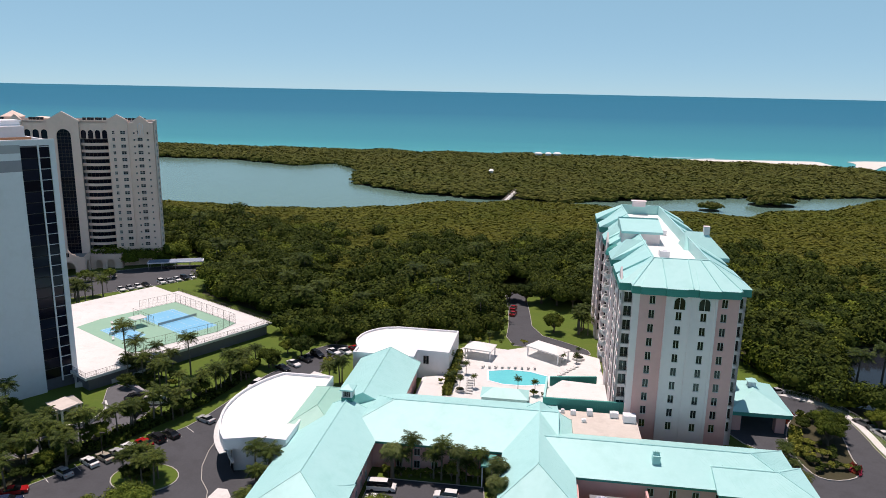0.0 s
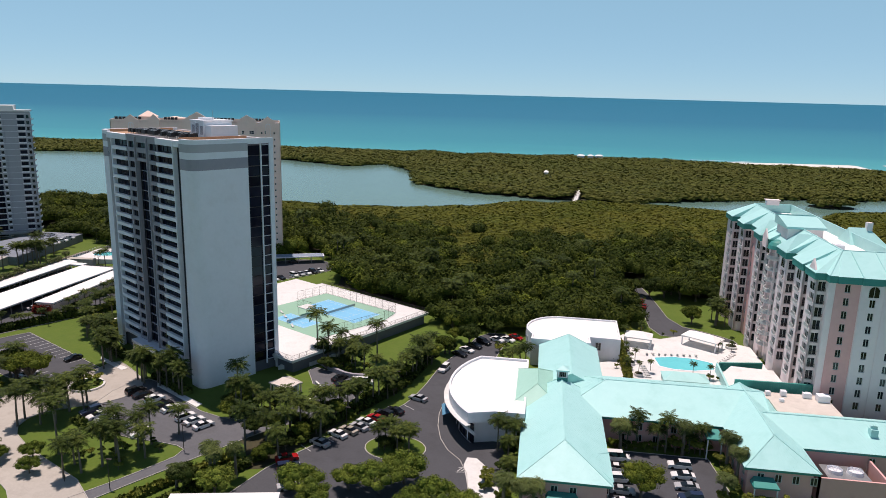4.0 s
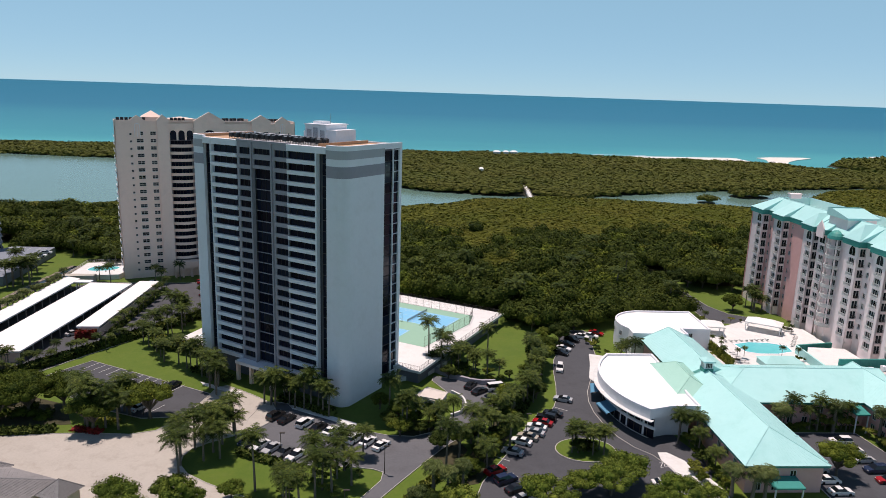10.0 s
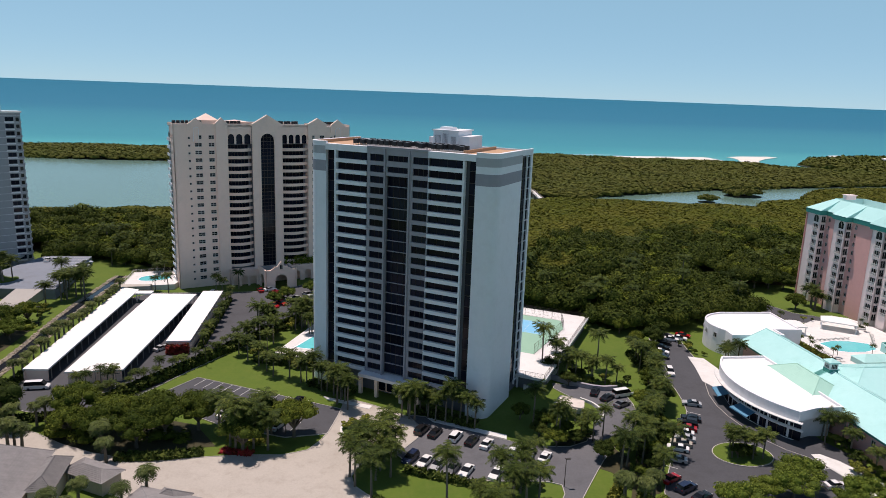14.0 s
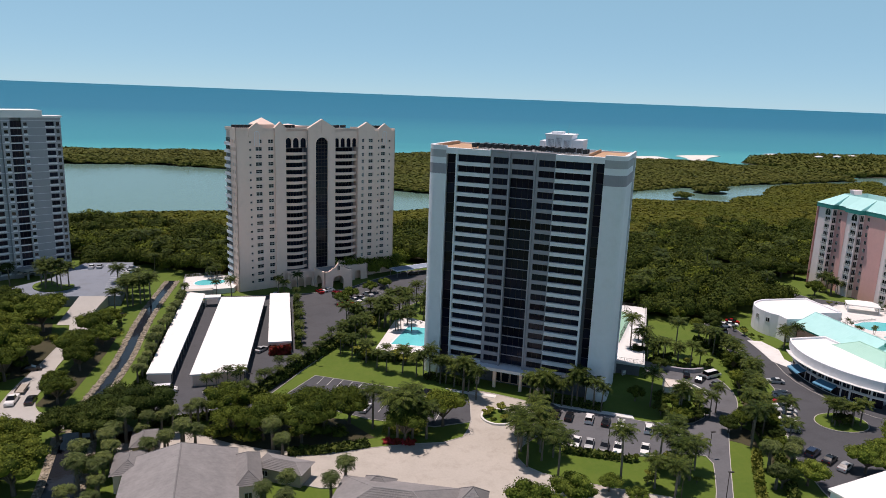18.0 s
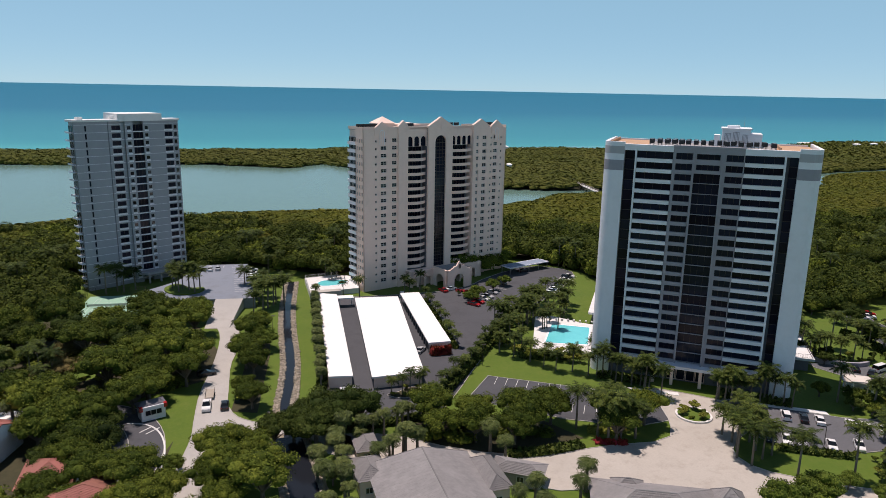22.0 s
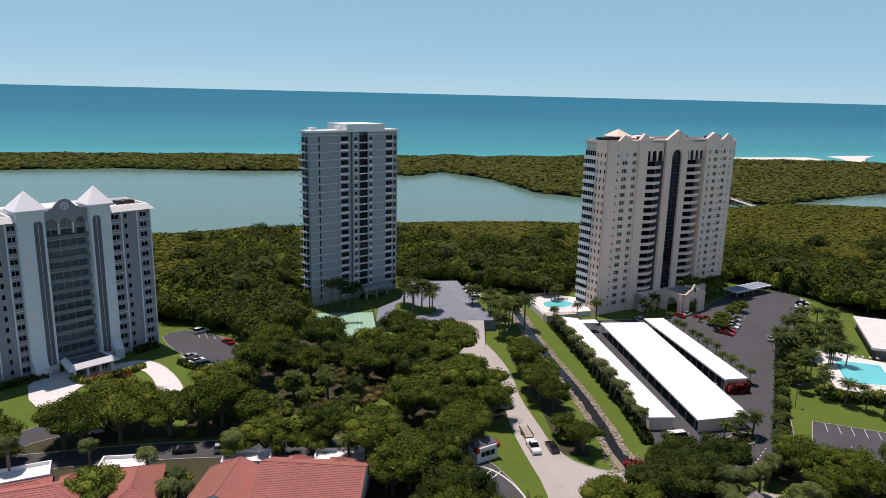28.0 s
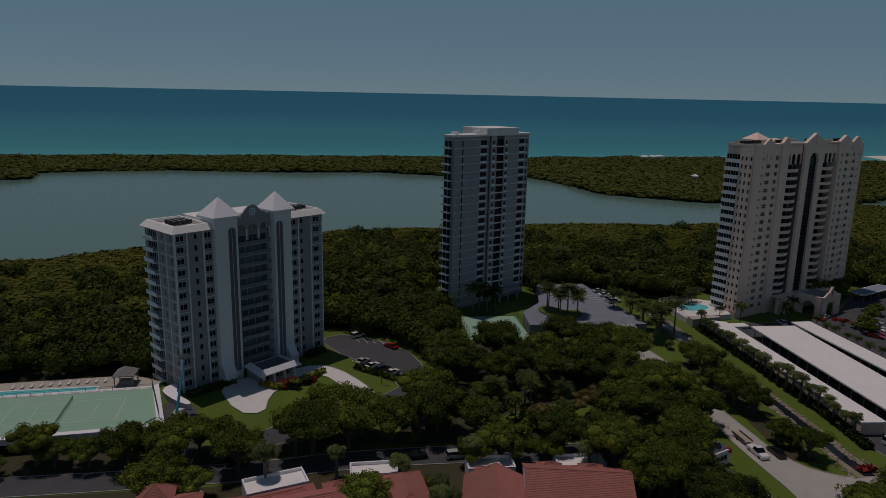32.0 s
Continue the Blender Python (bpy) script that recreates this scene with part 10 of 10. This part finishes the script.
seam_roof(g, [(-.5, .3), (5.7, .3), (5.7, 3.9), (-.5, 3.9)], [(.6, 2.1), (4.6, 2.1), (4.6, 2.1), (.6, 2.1)], 3.3, 4.0)
g.prism([(-.5, .3), (5.7, .3), (5.7, 3.9), (-.5, 3.9)], 3.1, 3.3, bottom=True)
part("roof", g, M_DGREY, T, "dark slate roof")
put("window", window_mesh(3.6, 1.3, 3, 0.08, M_GLASS, M_FRAME), T, 0.8, -0.12, 1.2)
for x in (-0.4, 4.9):
    g = Geo()
    g.box(x, -0.3, 2.5, x + 0.7, 1.0, 3.45)
    part("end_panel", g, M_PAINTS[3], T, "bright red corner sign")
slab("shed_apron", smooth([(-288, 151.5), (-279, 148.8), (-275.4, 143), (-273.6, 135), (-273.4, 118), (-281, 118), (-284, 134)], 1), -0.2, 0.2, M_ASPH, "asphalt apron before the gate kiosk", "road")
slab("apron_kerb", ribbon([(-284, 149.9), (-279, 148.4), (-275.6, 143), (-273.8, 135), (-273.4, 120)], 0.35), -0.2, 0.32, M_CONC, "pale concrete kerb of the apron", "kerb")
for px, py in ((-276.8, 146.6), (-278.2, 147.6)):
    slab("bay_mark", ribbon([(px, py), (px - 2.4, py - 2.6)], 0.25), 0.1, 0.215, M_LINE, "white painted bay line", "road marking")
# foreground white roof by the golden hedge
T = thing("house", pose(-96, 76.6, 0, 0, 0, 12), "white flat-roofed house beyond the hedge", "house")
g = Geo()
g.box(-9, -7, 0, 9, 6.5, 4.6)
part("wall", g, M_WHITE, T)
g = Geo()
g.box(-9.4, -7.4, 4.6, 9.4, 6.9, 5.0)
part("roof", g, M_WROOF, T)


# ---- cars ----
def car_meshes(kind):
    """Body with a rounded side profile, glasshouse, wheels and lamps; nose towards +x."""
    L, Wd, H = {"sedan": (4.7, 1.8, 1.42), "suv": (4.7, 1.9, 1.72), "van": (5.6, 2.0, 2.1), "truck": (5.6, 1.95, 1.85)}[kind]
    prof = {"sedan": [(-0.5, .32), (-0.49, .62), (-0.34, .68), (0.24, .66), (0.44, .58), (0.5, .45), (0.5, .3)], "suv": [(-0.5, .34), (-0.495, .62), (-0.2, .62), (0.22, .61), (0.45, .55), (0.5, .42), (0.5, .3)], "van": [(-0.5, .25), (-0.5, .55), (-0.2, .56), (0.25, .55), (0.44, .47), (0.5, .35), (0.5, .25)], "truck": [(-0.5, .3), (-0.5, .56), (-0.1, .58), (0.22, .58), (0.46, .54), (0.5, .4), (0.5, .3)]}[kind]
    top = {"sedan": [(-0.36, .66), (-0.22, .98), (0.02, 1.0), (0.24, .66)], "suv": [(-0.49, .62), (-0.44, .97), (0.05, 1.0), (0.24, .61)], "van": [(-0.495, .55), (-0.48, .98), (0.22, 1.0), (0.36, .55)], "truck": [(-0.12, .58), (-0.08, .98), (0.1, 1.0), (0.24, .58)]}[kind]
    def loft(g, pr, w0, w1, zb, s):
        m = len(pr)
        for sg in (1, -1):
            g.face([(x * L, sg * w0(z) / 2, z * H) for x, z in (pr if sg < 0 else pr[::-1])], s)
        for (a, c), (b, d) in zip(pr, pr[1:] + pr[:1]):
            g.face([(a * L, -w0(c) / 2, c * H), (a * L, w0(c) / 2, c * H), (b * L, w0(d) / 2, d * H), (b * L, -w0(d) / 2, d * H)], s)
    body, cab, roof = Geo(), Geo(), Geo()
    loft(body, prof + [(0.5, .16), (-0.5, .16)], lambda z: Wd * (1 - 0.05 * max(0, z - 0.3)), None, 0, 0)
    zt = min(z for _, z in top)
    loft(cab, top, lambda z: Wd * (0.96 - 0.24 * (z - zt) / (1 - zt)), None, 0, 0)
    a, b = top[1], top[2]
    roof.box(a[0] * L + 0.02, -Wd * .36, 0.985 * H - 0.01, b[0] * L - 0.02, Wd * .36, H + 0.02)
    return body, cab.mesh("glasshouse", [M_CARGLASS]), roof, L, Wd, H


CARS = []
for kind, col, lab in (("sedan", 0, "white saloon car"), ("sedan", 1, "silver saloon car"), ("sedan", 2, "black saloon car"), ("sedan", 3, "red saloon car"), ("sedan", 4, "grey saloon car"), ("suv", 0, "white sport utility car"), ("suv", 2, "black sport utility car"), ("suv", 1, "silver sport utility car"), ("suv", 5, "navy blue sport utility car"), ("sedan", 6, "champagne saloon car"), ("van", 0, "white delivery van"), ("truck", 0, "white pickup truck")):
    body, cab, roof, L, Wd, H = car_meshes(kind)
    T = thing("car" if kind in ("sedan", "suv") else ("van" if kind == "van" else "pickup_truck"), pose(0, 0, -50), lab + " standing on the asphalt", "car", "cars")
    b = part("body", body, M_PAINTS[col], T)
    part("glasshouse", cab, None, T)
    part("roof_panel", roof, M_PAINTS[col], T)
    for x in (-0.31, 0.31):
        for sg in (-1, 1):
            g = Geo()
            g.tube((x * L, sg * (Wd / 2 - 0.2), 0.32), (x * L, sg * (Wd / 2 + 0.01), 0.32), 0.32, 0.32, 10)
            part("wheel", g, M_TYRE, T)
    for sg in (-1, 1):
        g = Geo()
        g.box(L / 2 - 0.06, sg * Wd * .34 - .18, .42 * H, L / 2 + 0.01, sg * Wd * .34 + .18, .5 * H)
        part("headlight", g, M_FRAME, T)
        g = Geo()
        g.box(-L / 2 - 0.01, sg * Wd * .36 - .14, .5 * H, -L / 2 + 0.05, sg * Wd * .36 + .14, .58 * H)
        part("tail_light", g, M_PAINTS[3], T)
    CARS.append(T)


def car(k, x, y, rz, z=0.13):
    copy_thing(CARS[k], pose(x, y, z, 0, 0, rz))


RC = random.Random(17)
# charcoal tower lot, both rows
for k, (x, y) in zip((6, 2, 5, 2, 0, 5, 0, 0), ((-142.0, 127.6), (-139.2, 126.0), (-134.9, 124.0), (-131.6, 122.0), (-128.6, 120.4), (-123.2, 117.0), (-120.3, 115.6), (-117.4, 114.0))):
    car(k, x, y, 57 + RC.uniform(-2, 2))
for k, (x, y) in zip((8, 0, 1, 4, 0, 0), ((-145.6, 115.4), (-142.8, 113.9), (-140.2, 112.6), (-137.4, 111.0), (-134.8, 109.8), (-129.0, 108.4))):
    car(k, x, y, 237 + RC.uniform(-2, 2))
for k, x, y, rz in ((2, -170.4, 143.8, 242), (1, -174.0, 131.6, 62), (0, -186.5, 138.2, 62), (10, -233.8, 155.4, 4), (1, -211.2, 181.0, 55), (6, -175.5, 136.2, 62)):
    car(k, x, y, rz)
# along the club road
for k, (x, y), rz in zip((5, 1, 2, 6, 3, 0, 1, 9, 0, 1), ((-69.4, 157.2), (-73.0, 137.3), (-77.2, 129.4), (-79.2, 127.2), (-80.6, 124.8), (-82.4, 122.6), (-83.4, 120.0), (-85.2, 118.0), (-87.0, 115.8), (-89.6, 111.4)), (75, -22, -26, -27, -27, -26, -27, -28, -28, -26)):
    car(k, x, y, rz + 180)
for k, (x, y), rz in zip((3, 8, 2, 1), ((-94.2, 104.0), (-92.6, 100.6), (-91.0, 97.4), (-90.0, 94.2)), (30, 28, 28, 28)):
    car(k, x, y, rz)
for k, (x, y) in zip((0, 0, 6, 2, 3, 0, 2), ((-53.6, 184.0), (-56.8, 183.2), (-60.6, 180.2), (-63.0, 176.4), (-51.2, 186.6), (-65.0, 172.6), (-66.6, 169.0))):
    car(k, x, y, -35 + RC.uniform(-3, 3))
for k, (x, y), rz in ((0, (-61.5, 99.2), 0), (7, (-61.2, 95.4), 0), (2, (-95.4, 145.4), 60), (2, (-93.4, 141.8), 40), (4, (-91.0, 138.0), 30), (10, (-88.6, 143.6), 15)):
    car(k, x, y, rz)
# club court
for k, y in zip((5, 0, 1, 8, 3, 4, 0, 1, 0, 2), np.linspace(116, 80, 10)):
    car(k, -14.6, y + 0.2, 180 + RC.uniform(-3, 3))
for k, y in zip((10, 0, 5, 1, 0, 0, 2), np.linspace(117, 92, 7)):
    car(k, -27.2, y, RC.uniform(-3, 3))
# gabled tower lot
for k, q in zip((0, 1, 0, 2, 0, 5, 1, 0, 6, 0), range(10)):
    if q not in (4,):
        car(k, -152.2 + 1.85 * q, 229.2 + 2.4 * q, 142 + 180)
for k, x, y, rz in ((3, -181.6, 223.6, -52), (3, -184.0, 220.8, -52), (0, -178.8, 226.6, -52), (1, -176.6, 229.2, -52), (1, -173.4, 234.0, -52), (4, -166.0, 246.0, -52), (1, -172.6, 214.4, 60), (2, -150.8, 262.4, 20), (0, -187.4, 241.0, 30), (3, -190.8, 239.6, 110), (5, -207.0, 236.4, 80)):
    car(k, x, y, rz)
# grey tower lot
for k, (x, y) in zip((1, 0, 8, 0, 4), ((-350.2, 215.3), (-347.7, 211.9), (-345.1, 209.2), (-342.6, 206.6), (-340.1, 203.7))):
    car(k, x, y, 40)
for k, x, y, rz in ((5, -351.1, 237.0, 40), (3, -341.4, 226.5, 130), (5, -361.0, 172.6, 200), (0, -358.2, 177.0, 35)):
    car(k, x, y, rz)
# parking deck
for k, x, y, rz in ((0, -276.6, 271.4, 92), (1, -273.8, 271.8, 92), (0, -260.6, 262.4, 2), (5, -260.4, 257.0, 2), (7, -260.2, 254.3, 2), (1, -260.9, 267.6, 2)):
    car(k, x, y, rz, 3.61)
# lane by the canal and the service road
for k, x, y, rz in ((11, -267.6, 154.8, -88), (2, -269.4, 174.6, 14), (2, -263.5, 154.4, 92), (2, -341.0, 161.6, 5), (7, -332.6, 160.8, 5), (10, -290.4, 152.0, 10)):
    car(k, x, y, rz, 0.16)
for k, x, y, rz in ((1, 62.8, 178.0, 200), (4, 78.0, 163.0, 120), (0, 79.8, 158.0, 110), (2, 80.0, 150.8, 95), (3, -7.2, 236.0, 80), (3, -7.0, 229.5, 80)):
    car(k, x, y, rz)
for T in CARS:
    for ch in list(T.children):
        bpy.data.objects.remove(ch)
    bpy.data.objects.remove(T)
# flat trailer behind the pickup
T = thing("trailer", pose(-267.4, 161.2, 0.15, 0, 0, -88), "flat wooden trailer behind a pickup", "trailer")
g = Geo()
g.box(-2.6, -1.0, 0.6, 2.4, 1.0, 0.75)
part("bed", g, M_WOOD, T)
g = Geo()
for y in (-1.0, 0.96):
    g.box(-2.6, y, 0.75, 2.4, y + 0.04, 1.15)
part("side_rail", g, M_RAIL, T)
for y in (-1.05, 1.05):
    g = Geo()
    g.tube((-0.3, y - .1, 0.33), (-0.3, y + .1, 0.33), 0.33, 0.33, 10)
    part("wheel", g, M_TYRE, T)
g = Geo()
g.tube((2.4, 0, 0.55), (3.4, 0, 0.5), 0.06, 0.06, 5)
part("drawbar", g, M_RAIL, T)


# ---- lamps, boardwalk, shore things ----
def street_lamp(x, y, h=6.0):
    T = thing("street_lamp", pose(x, y, 0), "thin dark street lamp with a flat head", "street lamp", "street lamps")
    g = Geo()
    g.tube((0, 0, 0), (0, 0, h), 0.09, 0.06, 7)
    part("pole", g, M_RAIL, T)
    g = Geo()
    g.box(-0.2, -0.2, h, 0.9, 0.2, h + 0.15)
    part("lamp_head", g, M_RAIL, T)


for x, y in ((-172, 128.4), (-137.6, 109), (-116.4, 103.6), (-79, 140), (-85.6, 118), (-196.4, 168), (-157, 228), (-168, 214), (-252.8, 203), (-346, 200.2), (-30.6, 106), (-132.6, 88.6), (-123, 88.2), (-213.6, 150)):
    street_lamp(x, y)
T = thing("boardwalk", pose(0, 0, 0), "weathered timber boardwalk bridge over the channel", "bridge")
d0, d1 = Vector((-16.5, 528)), Vector((-23.5, 460))
L = (d1 - d0).length
ax = (d1 - d0).normalized()
sd = Vector((-ax.y, ax.x))
g = Geo()
for k in range(int(L / 0.5)):
    p = d0 + ax * (0.5 * k)
    g.prism(ccw([tuple(p - sd * 1.6), tuple(p + ax * 0.44 - sd * 1.6), tuple(p + ax * 0.44 + sd * 1.6), tuple(p + sd * 1.6)]), 3.0, 3.15, bottom=True)
ob = part("deck_planks", g, M_CONC, T, "sun-bleached pale deck planks")
ob["kind"] = "stuff"
for s in (-1.6, 1.6):
    g = Geo()
    for z in (3.7, 4.2):
        g.tube((*(d0 + sd * s), z), (*(d1 + sd * s), z), 0.08, 0.08, 5)
    part("rail", g, M_WOOD, T)
for k in range(12):
    p = d0 + ax * (L * k / 11)
    for s in (-1.5, 1.5):
        q = p + sd * s
        g = Geo()
        g.tube((q.x, q.y, -1), (q.x, q.y, 4.2), 0.16, 0.14, 6)
        part("pile", g, M_WOOD, T)
for x, y, w in ((-4, 798, 8), (7, 800, 6), (17, 803, 8), (-43, 606, 3), (560, 842, 9), (600, 852, 8), (640, 866, 10)):
    T = thing("beach_hut", pose(x, y, 0), "white low beach pavilion above the mangroves", "hut", "beach huts")
    g = Geo()
    g.box(-w / 2, -3, 0, w / 2, 3, 7.6)
    part("wall", g, M_WHITE, T)
    g = Geo()
    q = [(-w / 2 - .6, -3.6), (w / 2 + .6, -3.6), (w / 2 + .6, 3.6), (-w / 2 - .6, 3.6)]
    seam_roof(g, q, [(-w / 4, 0), (w / 4, 0), (w / 4, 0), (-w / 4, 0)], 7.6, 9.0)
    part("roof", g, M_WROOF, T)

# beige canopy over the charcoal tower's side entrance
g = Geo()
g.prism(ccw([(-108.8, 132.5), (-107.6, 137.0), (-102.1, 134.4), (-103.6, 130.3)]), 3.1, 3.45, bottom=True)
T = tagged(part("entrance_canopy", g, M_SANDY), "flat beige canopy at the tower's side entrance", "canopy")
for a, b in (((-108.4, 132.8), (-107.4, 136.5)), ((-107.2, 136.5), (-102.6, 134.3))):
    g = Geo()
    d = (Vector(b) - Vector(a)).normalized() * 0.15
    g.prism(ccw([(a[0] - d.y, a[1] + d.x), (b[0] - d.y, b[1] + d.x), (b[0] + d.y, b[1] - d.x), (a[0] + d.y, a[1] - d.x)]), 0.0, 3.1)
    part("side_wall", g, M_WHITE, T)
for x, y in ((-108.2, 132.7), (-103.9, 130.8), (-102.6, 134.0)):
    g = Geo()
    g.box(x - 0.2, y - 0.2, 0.0, x + 0.2, y + 0.2, 3.1)
    part("post", g, M_WHITE, T)
fence([(63, 179.3), (68, 177.5), (75, 173), (77.9, 165.8), (78.5, 157.5), (78.3, 149.5)], 0.1, 1.1, "pale low railing along the pond walk", 2.5, M_FRAME)
